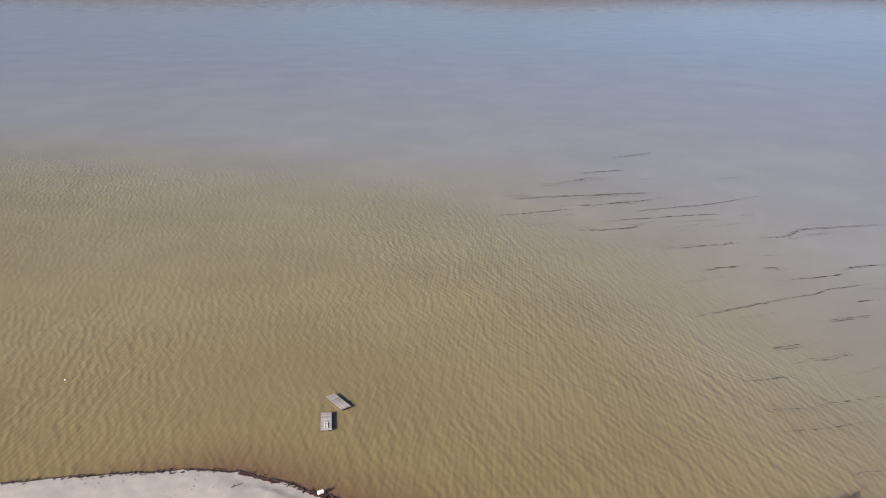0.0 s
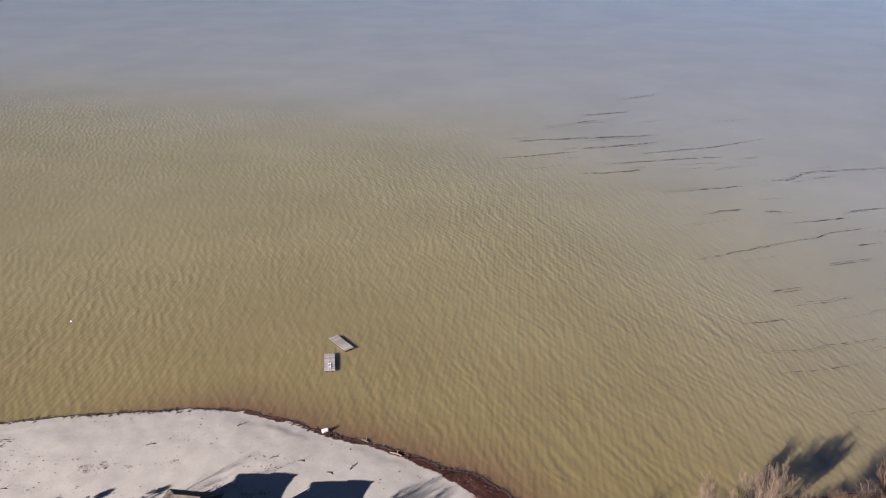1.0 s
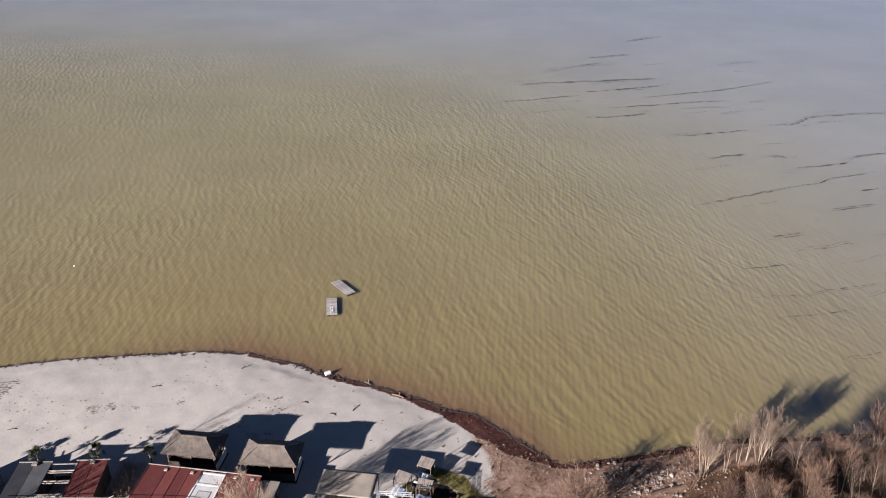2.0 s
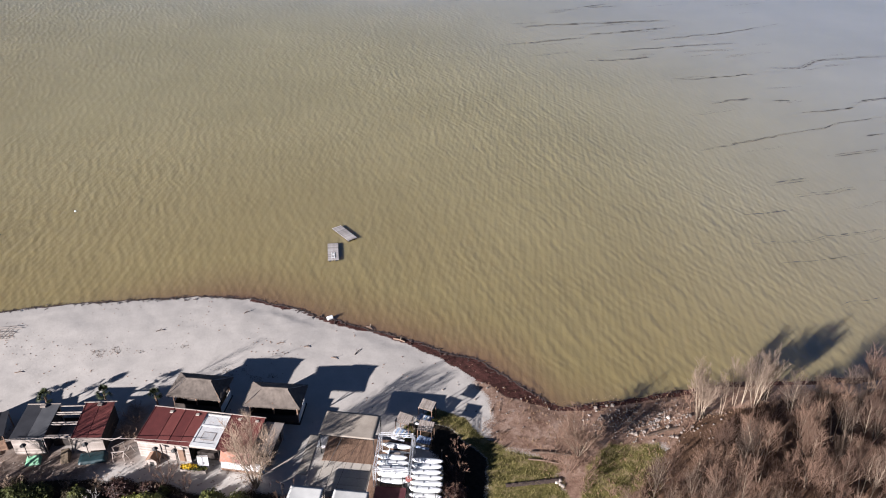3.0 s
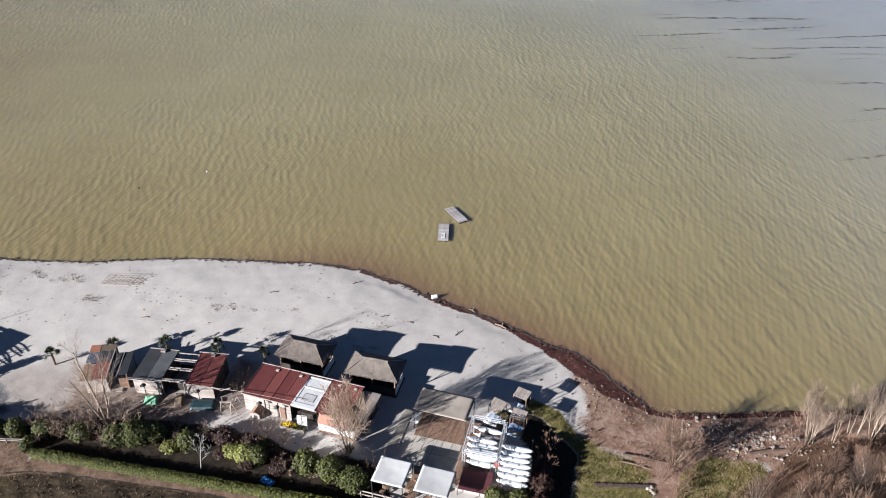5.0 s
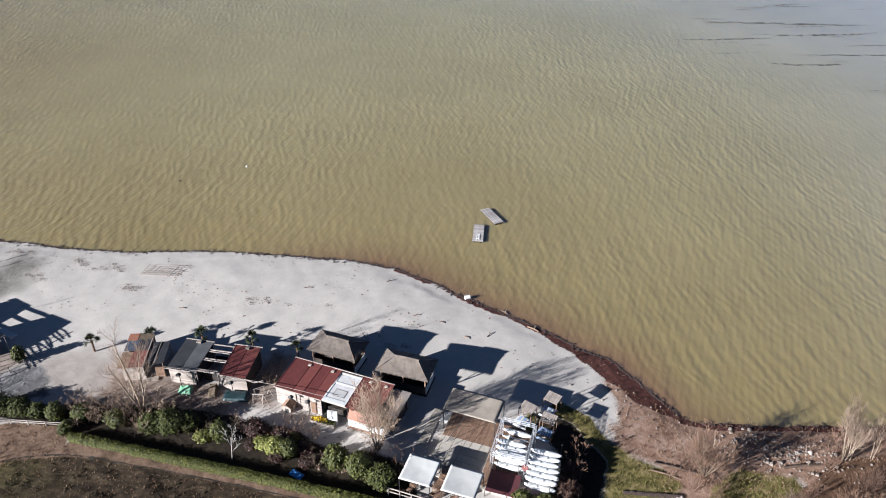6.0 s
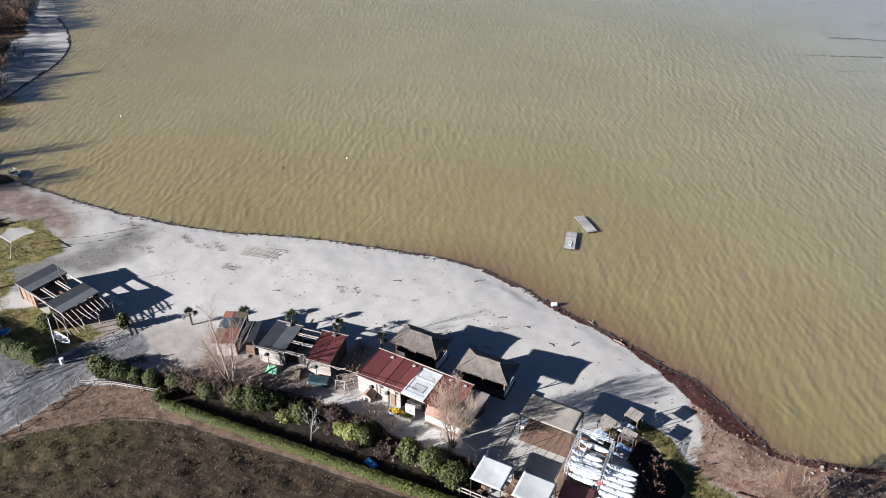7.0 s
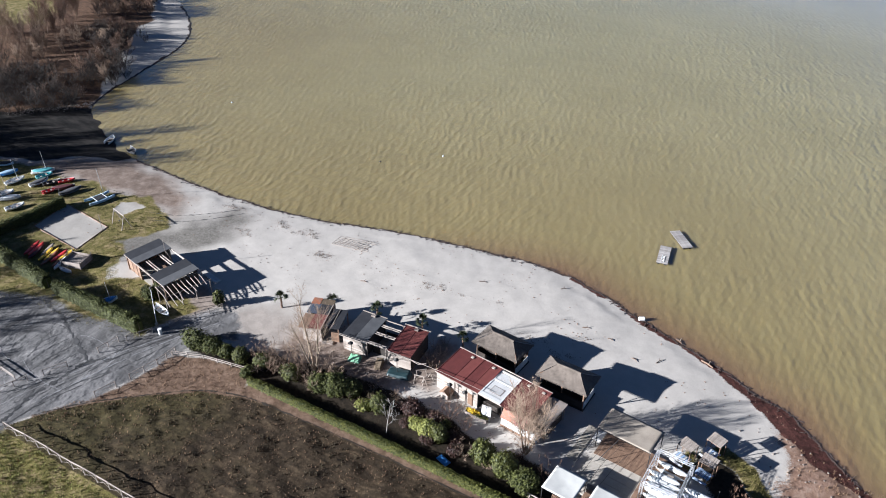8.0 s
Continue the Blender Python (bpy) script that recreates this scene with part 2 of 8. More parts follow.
SANDPIT = [(-87.2, 58.2), (-88.3, 60.7), (-86.7, 62.1), (-84.0, 61.5), (-85.5, 58.4)]
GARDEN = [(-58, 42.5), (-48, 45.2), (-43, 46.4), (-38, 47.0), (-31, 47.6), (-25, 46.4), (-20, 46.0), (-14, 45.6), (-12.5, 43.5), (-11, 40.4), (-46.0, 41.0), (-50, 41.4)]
GRASS_EAST = [(-3.6, 52.0), (-3.8, 54.6), (-0.6, 56.8), (2.4, 55.6), (4.6, 52.6), (8.7, 50.8), (11.2, 49.4), (12.0, 44.5), (13.8, 48.8), (16.5, 52.4), (21.5, 52.4), (21.5, 48.6), (18.6, 44.0), (17, 36), (-0.5, 36), (-0.5, 51)]
WOODS = [(14.5, 25), (15.6, 43), (18.4, 46.6), (20.6, 49.4), (25, 54.0), (27.5, 56.3), (33, 58.5), (41, 60.3), (60, 61), (400, 55), (400, -200), (-3, -200), (-2, 24)]
DIRT_EAST = [(4.0, 61.5), (6.0, 58.5), (3.4, 55.2), (4.6, 52.2), (8.7, 50.4), (12.0, 42.5), (16.0, 44), (21, 50.5), (27, 55.5), (40, 60.0), (38, 62.5), (12.2, 58.6)]
WRACK = [(-9.2, 71.5), (-9.2, 70.7), (-5.5, 68.6), (-2.1, 66.7), (1.2, 64.3), (4.2, 61.6), (7.1, 59.1), (9.5, 57.8), (12.1, 57.4), (13.5, 58.4), (12, 60.5), (5, 67)]
DIRT_WEST = [(-118, 60.5), (-111, 63.5), (-105, 68.5), (-97.5, 72.2), (-88, 70.0), (-80, 66.5), (-78, 62), (-90, 62), (-104, 60.5)]
PATH_STRIP = [(-46.5, 38.7), (-41.6, 38.8), (-30, 38.5), (-5, 38.2), (-5, 40.6), (-30, 41.0), (-46, 41.4)]
YARD_GAP = [(-32.6, 48.6), (-32.2, 57.2), (-29.2, 56.6), (-29.0, 49.4)]
YARD = [(-42.2, 48.6), (-42.6, 54.5), (-36.8, 55.5), (-36.2, 49.0)]
YARD_FRONT = [(-47.5, 46), (-47, 50.6), (-37, 51.2), (-33, 49.6), (-32.5, 46.8)]
# Shade beside the kayak racks, painted on as dark soil.
SHADE_EAST = [(-0.6, 50.4), (-3.2, 53.0), (-2.2, 54.8), (0.4, 54.6), (4.4, 50.2), (4.2, 44.0), (1.2, 44.0)]
YARD_EDGE = [(-56, 46.5), (-57.5, 50), (-53, 52.5), (-46.5, 51.5), (-43, 48), (-46, 45.2), (-51, 45.5)]
YARD_WEST = [(-68, 44.8), (-67, 50.5), (-62, 51.5), (-57.2, 50.5), (-58.8, 46.5), (-62, 44.0)]
CLEARING = [(-141, 90), (-150, 100), (-163, 112), (-178, 130), (-230, 150), (-230, 100), (-175, 84), (-152, 82)]
MEADOW_WEST = [(-171, 110), (-180, 122), (-200, 134), (-240, 150), (-240, 90), (-195, 97), (-180, 103)]
GRAVEL_WEST = [(-84, 54), (-80, 58.5), (-75, 61), (-72.5, 68.5), (-69, 66), (-67, 60), (-72, 55), (-76, 50), (-80, 48.5)]
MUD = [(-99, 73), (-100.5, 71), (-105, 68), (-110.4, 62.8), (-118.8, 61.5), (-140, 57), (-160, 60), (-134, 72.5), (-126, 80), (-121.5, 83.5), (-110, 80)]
WESTWOOD = [(-121.5, 80.5), (-124, 85.5), (-130, 92), (-141, 108), (-155, 128), (-172, 146), (-300, 200), (-4700, 800), (-4700, 30), (-200, 50), (-135, 70)]

def height(x, y):
    """Height of the ground. The land dips under the lake at the shore and rises again far beyond it."""
    x, y = np.asarray(x, float), np.asarray(y, float)
    d = far_in(x, y, LAND) + 0.25 * wobble(x, y, 1.1, 3) + 0.12 * wobble(x, y, 0.37, 5) + (1.3 * wobble(x, y, 2.1, 8) + 0.7 * wobble(x, y, 0.8, 9)) * np.exp(-((x + 110) / 9.0) ** 2)
    z = np.where(d > 0, 0.62 * (1 - np.exp(-np.maximum(d, 0) / 5.5)), np.maximum(0.12 * d, -2.5))
    z = z + np.where(d > 2, 0.06 * rough(x, y, 6.3, 1) + 0.03 * rough(x, y, 1.7, 2), 0)
    ridge = np.clip(far_in(x, y, PLOUGHED) / 0.8, 0, 1)
    z = z + ridge * (0.09 * rough(x, y, 2.3, 8) + 0.12 * rough(x * 0.7 + y * 0.2, y, 1.15, 9) + 0.08 * rough(x, y, 0.6, 12))
    back = y - 3450 - 150 * wobble(x, y * 0, 700, 2) + 480 * np.exp(-((x + 1480) / 260.0) ** 2)
    z = np.where((back > 0), np.minimum(70, 0.11 * back) * (1.0 + 0.5 * wobble(x, y, 400, 4)), z)
    west = np.clip((-x - 135) / 60, 0, 1) * (d > 6)
    return z + west * 1.2


gx, gy = np.meshgrid(GX, GY)
gz = height(gx, gy)
shore_far = far_in(gx, gy, LAND)


def sampled(grid, x, y):
    i = min(max(int(np.searchsorted(GX, x)) - 1, 0), len(GX) - 2)
    j = min(max(int(np.searchsorted(GY, y)) - 1, 0), len(GY) - 2)
    u, v = (x - GX[i]) / (GX[i + 1] - GX[i]), (y - GY[j]) / (GY[j + 1] - GY[j])
    return float((grid[j, i] * (1 - u) + grid[j, i + 1] * u) * (1 - v) + (grid[j + 1, i] * (1 - u) + grid[j + 1, i + 1] * u) * v)


def place_on(x, y, up=0.0):
    return sampled(gz, x, y) + up


def inland(x, y):
    return sampled(shore_far, x, y)


def mask(poly, soft=0.5, ragged=0.5, size=1.3, seed=0):
    d = far_in(gx, gy, poly) + ragged * wobble(gx, gy, size, seed) + 0.4 * ragged * wobble(gx, gy, size * 0.31, seed + 7)
    return np.clip(0.5 + d / (2 * soft), 0, 1)


soil = {
    "woods": np.maximum(mask(WOODS, 0.8, 0.9, 1.7, 1), mask(WESTWOOD, 1.0, 1.2, 2.0, 2)),
    "road": mask(ROAD, 1.1, 0.6, 1.4, 3),
    "ploughed": mask(PLOUGHED, 0.35, 0.25, 1.2, 4),
    "dry": np.maximum(mask(VERGE, 0.5, 0.3, 1.0, 5), mask(PATH_STRIP, 0.4, 0.3, 0.9, 15)),
    "lawn": np.clip(np.maximum(mask(LAWN, 0.9, 1.0, 1.5, 6), np.maximum(mask(GRASS_EAST, 0.7, 0.7, 1.1, 7), mask(MEADOW_WEST, 2.0, 2.0, 2.5, 17))) - np.maximum(mask(COURT, 0.12, 0.08, 0.6, 1), mask(SANDPIT, 0.4, 0.4, 0.7, 2)) - mask(SHADE_EAST, 0.6, 0.5, 0.9, 18), 0, 1),
    # Garden beds plus the painted patch of shade by the kayak racks.
    "garden": np.maximum(mask(GARDEN, 0.6, 0.5, 1.3, 8), mask(SHADE_EAST, 0.6, 0.5, 0.9, 18)),
    "dirt": mask(DIRT_EAST, 1.9, 1.3, 1.5, 9),
    "tan": np.maximum.reduce([mask(DIRT_WEST, 1.8, 1.2, 1.5, 13), 0.9 * mask(YARD, 0.6, 0.5, 0.9, 21), 1.0 * mask(YARD_FRONT, 0.8, 0.9, 0.9, 24), 0.85 * mask(YARD_WEST, 0.7, 0.6, 0.9, 22), 0.5 * mask(YARD_EDGE, 1.8, 1.2, 1.4, 26), 0.95 * mask(YARD_GAP, 0.6, 0.6, 0.8, 25)]),
    "grey": np.maximum.reduce([1.0 * mask(GRAVEL_WEST, 1.8, 1.4, 1.3, 14), 0.4 * mask(COURT, 0.2, 0.1, 0.6, 1), 0.35 * mask(SANDPIT, 0.4, 0.3, 0.7, 2)]),
    "wrack": np.maximum(mask(WRACK, 0.25, 0.3, 0.8, 10), np.clip(0.5 + (0.24 + 0.3 * np.clip((gx + 18) / 8, 0, 1) - np.abs(shore_far - 0.3) + 0.22 * wobble(gx, gy, 1.9, 5) + 0.16 * wobble(gx, gy, 0.5, 6)) / 0.3, 0, 1)
                        * (gx > -24)),
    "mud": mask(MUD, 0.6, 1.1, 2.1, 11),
}
far_land = (np.hypot(gx + 30, gy - 60) > 190) & (shore_far > 12)
soil["woods"] = np.where(far_land | (gy > 1500), 1.0, soil["woods"])
soil["lawn"] = np.maximum(soil["lawn"], np.where(gy < 24.6 + 0.4 * wobble(gx, gy, 1.1, 4), 1.0, 0) * (gx > -64) * (gx < 16))
soil["ploughed"] = soil["ploughed"] * (gy > 24.2)
soil["woods"] = soil["woods"] * (1 - mask(MEADOW_WEST, 2.0, 2.0, 2.5, 17) ** 2)


def ground_material():
    m, n, l, b = shader("ground surfaces")
    where = n.new("ShaderNodeNewGeometry").outputs["Position"]
    big, mid, fine = noise_tex(n, l, where, 0.12, 5), noise_tex(n, l, where, 0.9, 6, 0.6), noise_tex(n, l, where, 7, 6, 0.65)
    clod = noise_tex(n, l, where, 2.2, 8, 0.72)

    def att(name):
        q = n.new("ShaderNodeAttribute")
        q.attribute_name = name
        edge = maths(n, l, "ADD", q.outputs["Fac"], maths(n, l, "MULTIPLY", maths(n, l, "SUBTRACT", fine, 0.5), 0.9))
        return ramp(n, l, edge, (0.38, (0, 0, 0)), (0.62, (1, 1, 1)))

    sand = ramp(n, l, maths(n, l, "ADD", maths(n, l, "MULTIPLY", mid, 0.6), maths(n, l, "MULTIPLY", fine, 0.4)), (0.3, (0.415, 0.38, 0.342)), (0.62, (0.5, 0.46, 0.418)))
    specks = ramp(n, l, noise_tex(n, l, where, 3.1, 8, 0.8), (0.66, (0, 0, 0)), (0.74, (1, 1, 1)))
    thin = ramp(n, l, maths(n, l, "MULTIPLY", big, mid), (0.27, (0, 0, 0)), (0.4, (1, 1, 1)))
    sand = mixed(n, l, maths(n, l, "MULTIPLY", specks, maths(n, l, "ADD", maths(n, l, "MULTIPLY", thin, 0.8), 0.12)), sand, (0.17, 0.13, 0.09))
    grass = ramp(n, l, maths(n, l, "ADD", maths(n, l, "MULTIPLY", mid, 0.65), maths(n, l, "MULTIPLY", fine, 0.35)), (0.34, (0.055, 0.053, 0.014)), (0.48, (0.14, 0.12, 0.036)), (0.62, (0.28, 0.215, 0.11)))
    road = ramp(n, l, maths(n, l, "ADD", maths(n, l, "MULTIPLY", noise_tex(n, l, where, 0.55, 7, 0.66, (1, 0.35, 1), 32), 0.7), maths(n, l, "MULTIPLY", fine, 0.3)),
                (0.36, (0.07, 0.066, 0.066)), (0.5, (0.135, 0.129, 0.128)), (0.64, (0.26, 0.246, 0.241)))
    furrow = noise_tex(n, l, where, 1.2, 7, 0.65, (0.5, 1.5, 1), -20)
    earth = ramp(n, l, maths(n, l, "ADD", maths(n, l, "MULTIPLY", furrow, 0.6), maths(n, l, "MULTIPLY", clod, 0.4)), (0.36, (0.012, 0.0082, 0.0047)), (0.52, (0.04, 0.0275, 0.0155)), (0.7, (0.12, 0.085, 0.05)))
    west = ramp(n, l, maths(n, l, "ADD", maths(n, l, "MULTIPLY", n.new("ShaderNodeSeparateXYZ").outputs[0], -0.011), maths(n, l, "MULTIPLY", big, 0.5)), (0.7, (0, 0, 0)), (0.85, (1, 1, 1)))
    l.new(where, [q for q in n if q.bl_idname == "ShaderNodeSeparateXYZ"][0].inputs[0])
    earth = mixed(n, l, maths(n, l, "MULTIPLY", west, 0.75), earth, ramp(n, l, clod, (0.35, (0.02, 0.0175, 0.0055)), (0.65, (0.094, 0.076, 0.028))))
    dry = ramp(n, l, maths(n, l, "ADD", maths(n, l, "MULTIPLY", mid, 0.6), maths(n, l, "MULTIPLY", clod, 0.4)), (0.34, (0.062, 0.038, 0.025)), (0.5, (0.145, 0.094, 0.063)), (0.66, (0.235, 0.162, 0.115)))
    litter = ramp(n, l, maths(n, l, "ADD", maths(n, l, "MULTIPLY", mid, 0.5), maths(n, l, "MULTIPLY", clod, 0.5)), (0.33, (0.04, 0.022, 0.013)), (0.67, (0.17, 0.1, 0.06)))
    # Dark bed soil; the same tone paints the eastern patch of shade.
    bed_and_shade = ramp(n, l, clod, (0.35, (0.009, 0.007, 0.0045)), (0.68, (0.04, 0.029, 0.018)))
    dirt = ramp(n, l, maths(n, l, "ADD", maths(n, l, "MULTIPLY", mid, 0.55), maths(n, l, "MULTIPLY", clod, 0.45)), (0.33, (0.13, 0.07, 0.046)), (0.52, (0.27, 0.175, 0.125)), (0.68, (0.4, 0.3, 0.235)))
    weed = ramp(n, l, clod, (0.35, (0.03, 0.012, 0.01)), (0.66, (0.11, 0.044, 0.034)))
    # Mud kept near black: part of the trees' shade is in this tone.
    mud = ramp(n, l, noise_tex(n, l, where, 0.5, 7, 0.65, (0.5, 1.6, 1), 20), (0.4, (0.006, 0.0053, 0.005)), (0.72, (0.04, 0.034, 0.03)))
    for name, tone in (("tan", ramp(n, l, maths(n, l, "ADD", maths(n, l, "MULTIPLY", mid, 0.6), maths(n, l, "MULTIPLY", fine, 0.4)), (0.32, (0.115, 0.083, 0.064)), (0.5, (0.2, 0.152, 0.122)), (0.68, (0.33, 0.262, 0.215)))),
                       ("grey", ramp(n, l, maths(n, l, "ADD", maths(n, l, "MULTIPLY", clod, 0.5), maths(n, l, "MULTIPLY", fine, 0.5)), (0.34, (0.085, 0.077, 0.066)), (0.66, (0.27, 0.248, 0.22))))):
        q = n.new("ShaderNodeAttribute")
        q.attribute_name = name
        sand = mixed(n, l, q.outputs["Fac"], sand, tone)
    col = sand
    for name, tone in (("dirt", dirt), ("garden", bed_and_shade), ("lawn", grass), ("dry", dry), ("road", road), ("ploughed", earth), ("woods", litter), ("mud", mud), ("wrack", weed)):
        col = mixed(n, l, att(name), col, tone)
    l.new(col, b.inputs["Base Color"])
    b.inputs["Roughness"].default_value = 0.95
    b.inputs["Specular IOR Level"].default_value = 0.2
    tread = noise_tex(n, l, where, 1.5, 5, 0.6, (1, 0.25, 1), 0)
    onroad = n.new("ShaderNodeAttribute")
    onroad.attribute_name = "road"
    rough_road = bumped(n, l, None, maths(n, l, "MULTIPLY", tread, maths(n, l, "MULTIPLY", onroad.outputs["Fac"], ramp(n, l, noise_tex(n, l, where, 0.23, 4, 0.6), (0.42, (0.1, 0.1, 0.1)), (0.62, (1, 1, 1))))), 1.0, 0.22)
    coarse = None
    for name in ("ploughed", "dirt", "woods", "lawn", "dry", "garden", "wrack"):
        q = n.new("ShaderNodeAttribute")
        q.attribute_name = name
        coarse = q.outputs["Fac"] if coarse is None else maths(n, l, "MAXIMUM", coarse, q.outputs["Fac"])
    first = bumped(n, l, None, maths(n, l, "MULTIPLY", clod, maths(n, l, "ADD", 0.3, maths(n, l, "MULTIPLY", coarse, 0.9))), 0.6, 0.12, rough_road)
    bumped(n, l, b, fine, 0.2, 0.03, first)
    return m


GROUND = ground_material()
order = ["wrack", "mud", "ploughed", "road", "dry", "woods", "lawn", "garden", "dirt"]
cell = {k: (v[:-1, :-1] + v[1:, :-1] + v[:-1, 1:] + v[1:, 1:]) / 4 for k, v in soil.items()}
kind_of = np.full(cell["woods"].shape, -1)
for k in reversed(range(len(order))):
    kind_of[cell[order[k]] > 0.5] = k
in_court = far_in((gx[:-1, :-1] + gx[1:, 1:]) / 2, (gy[:-1, :-1] + gy[1:, 1:]) / 2, COURT) > 0
kind_of[in_court & (kind_of < 0)] = 98
kind_of[((gz[:-1, :-1] + gz[1:, 1:]) / 2 < -0.3) | (gy[:-1, :-1] > 1500)] = 99
nx = len(GX)
ids = np.arange(gx.size).reshape(gx.shape)
quads_all = np.stack([ids[:-1, :-1], ids[:-1, 1:], ids[1:, 1:], ids[1:, :-1]], -1)


def sheet(name, picks, label, category):
    quads = quads_all[picks]
    used, flat = np.unique(quads, return_inverse=True)
    me = bpy.data.meshes.new(name)
    flat = flat.reshape(-1, 4)
    me.from_pydata(np.stack([gx.ravel()[used], gy.ravel()[used], gz.ravel()[used]], -1).tolist(), [], flat.tolist())
    for key, values in soil.items():
        me.attributes.new(key, "FLOAT", "POINT").data.foreach_set("value", values.ravel()[used].astype(np.float32))
    me.shade_smooth()
    me.materials.append(GROUND)
    return tagged(new(name, me), label, category, kind="structure")


sheet("beach", kind_of == -1, "pale whitish sand beach with specks of debris", "beach")
sheet("sand_court", kind_of == 98, "pale sand playing court in the lawn", "court")
sheet("ground", (kind_of == 99) | (kind_of == 5), "brown leaf-littered ground under bare trees", "ground")
sheet("lawn", kind_of == 6, "patchy olive winter grass", "grass")
sheet("road", kind_of == 3, "grey gravelly asphalt road with wheel tracks", "road")
sheet("ploughed_field", kind_of == 2, "dark brown rough ploughed field", "field")
sheet("verge", kind_of == 4, "dry brown grass verge beside the road", "verge")
sheet("garden_soil", kind_of == 7, "dark garden soil under shrubs, with shade painted on beside the kayaks", "soil")
sheet("dirt_bank", kind_of == 8, "brown dirt and gravel bank", "ground")
sheet("wrack_line", kind_of == 0, "dark reddish brown plant debris washed ashore", "debris")
sheet("mud_flat", kind_of == 1, "near-black wet inlet mud with tree shade partly in its colour", "mud")


# ---- lake ----
def water_material():
    m, n, l, b = shader("murky lake water")
    where = n.new("ShaderNodeNewGeometry").outputs["Position"]
    near = n.new("ShaderNodeAttribute")
    near.attribute_name = "shallow"
    calm = noise_tex(n, l, where, 0.011, 3, 0.5, (1, 1, 1), 0)
    silt = noise_tex(n, l, where, 0.03, 4)
    inshore = n.new("ShaderNodeAttribute")
    inshore.attribute_name = "inshore"
    open_col = mixed(n, l, inshore.outputs["Fac"], ramp(n, l, silt, (0.35, (0.31, 0.274, 0.14)), (0.65, (0.346, 0.307, 0.161))), ramp(n, l, silt, (0.35, (0.253, 0.196, 0.078)), (0.65, (0.29, 0.228, 0.095))))
    col = mixed(n, l, ramp(n, l, maths(n, l, "ADD", near.outputs["Fac"], maths(n, l, "MULTIPLY", maths(n, l, "SUBTRACT", silt, 0.5), 0.3)), (0.15, (0, 0, 0)), (0.95, (1, 1, 1))), open_col, (0.2, 0.118, 0.058))
    # Far water paler and greyer: less silt, plus sky reflection painted into the colour.
    far_tint = n.new("ShaderNodeAttribute")
    far_tint.attribute_name = "clearer"
    col = mixed(n, l, far_tint.outputs["Fac"], col, ramp(n, l, silt, (0.35, (0.34, 0.334, 0.296)), (0.65, (0.378, 0.37, 0.328))))
    l.new(col, b.inputs["Base Color"])
    b.inputs["IOR"].default_value = 2.7
    b.inputs["Roughness"].default_value = 0.12
    b.subsurface_method = "BURLEY"
    b.inputs["Subsurface Weight"].default_value = 0.55
    b.inputs["Subsurface Radius"].default_value = (1.0, 0.85, 0.5)
    b.inputs["Subsurface Scale"].default_value = 1.3
    def crests(turn, scale, warp, seed):
        """Long wave crests whose normal points along turn degrees, broken up along their length."""
        mp = n.new("ShaderNodeMapping")
        mp.inputs["Rotation"].default_value = (0, 0, radians(-turn))
        mp.inputs["Location"].default_value = (seed, seed * 0.7, 0)
        l.new(where, mp.inputs[0])
        w = n.new("ShaderNodeTexWave")
        w.wave_type, w.bands_direction, w.wave_profile = "BANDS", "X", "SIN"
        w.inputs["Scale"].default_value, w.inputs["Distortion"].default_value = scale, warp
        w.inputs["Detail"].default_value, w.inputs["Detail Scale"].default_value, w.inputs["Detail Roughness"].default_value = 2.0, 0.32 / scale * 0.28, 0.55
        l.new(mp.outputs[0], w.inputs[0])
        return w.outputs["Fac"], mp.outputs[0]

    one, along = crests(10, 0.19, 11.0, 3)
    two, _ = crests(27, 0.28, 10.0, 11)
    three, _ = crests(-6, 0.42, 5.0, 23)
    patchy = noise_tex(n, l, along, 0.24, 3, 0.5, (1, 0.6, 1))
    patchy2 = noise_tex(n, l, along, 0.42, 3, 0.5, (1, 0.5, 1))
    chop = noise_tex(n, l, along, 0.62, 3, 0.5, (1.0, 0.5, 1))
    wind = ramp(n, l, calm, (0.36, (0.3, 0.3, 0.3)), (0.58, (1, 1, 1)))
    h = maths(n, l, "MULTIPLY", maths(n, l, "MULTIPLY", one, 0.55), ramp(n, l, patchy, (0.32, (0.05, 0.05, 0.05)), (0.66, (1, 1, 1))))
    h = maths(n, l, "ADD", h, maths(n, l, "MULTIPLY", maths(n, l, "MULTIPLY", two, 0.35), ramp(n, l, patchy2, (0.35, (0, 0, 0)), (0.65, (1, 1, 1)))))
    h = maths(n, l, "ADD", h, maths(n, l, "MULTIPLY", three, 0.16))
    h = maths(n, l, "ADD", h, maths(n, l, "MULTIPLY", chop, 1.9))
    ruffle = n.new("ShaderNodeAttribute")
    ruffle.attribute_name = "ruffle"
    h = maths(n, l, "MULTIPLY", maths(n, l, "MULTIPLY", h, wind), ruffle.outputs["Fac"])
    bumped(n, l, b, h, 1.0, 0.07)
    return m


wx = np.array(sorted(grow(-170, -4700, 4)) + list(spaced((-170, 80, 1.5))) + grow(79, 4700, 4))
wy = np.array(sorted(grow(50, -200, 6)) + list(spaced((50, 160, 1.5), (160, 272, 4.0))) + grow(272, 4700, 5))
lx, ly = np.meshgrid(wx, wy)
wid = np.arange(lx.size).reshape(lx.shape)
me = bpy.data.meshes.new("lake")
me.from_pydata(np.stack([lx.ravel(), ly.ravel(), 0 * lx.ravel()], -1).tolist(), [], np.stack([wid[:-1, :-1], wid[:-1, 1:], wid[1:, 1:], wid[1:, :-1]], -1).reshape(-1, 4).tolist())
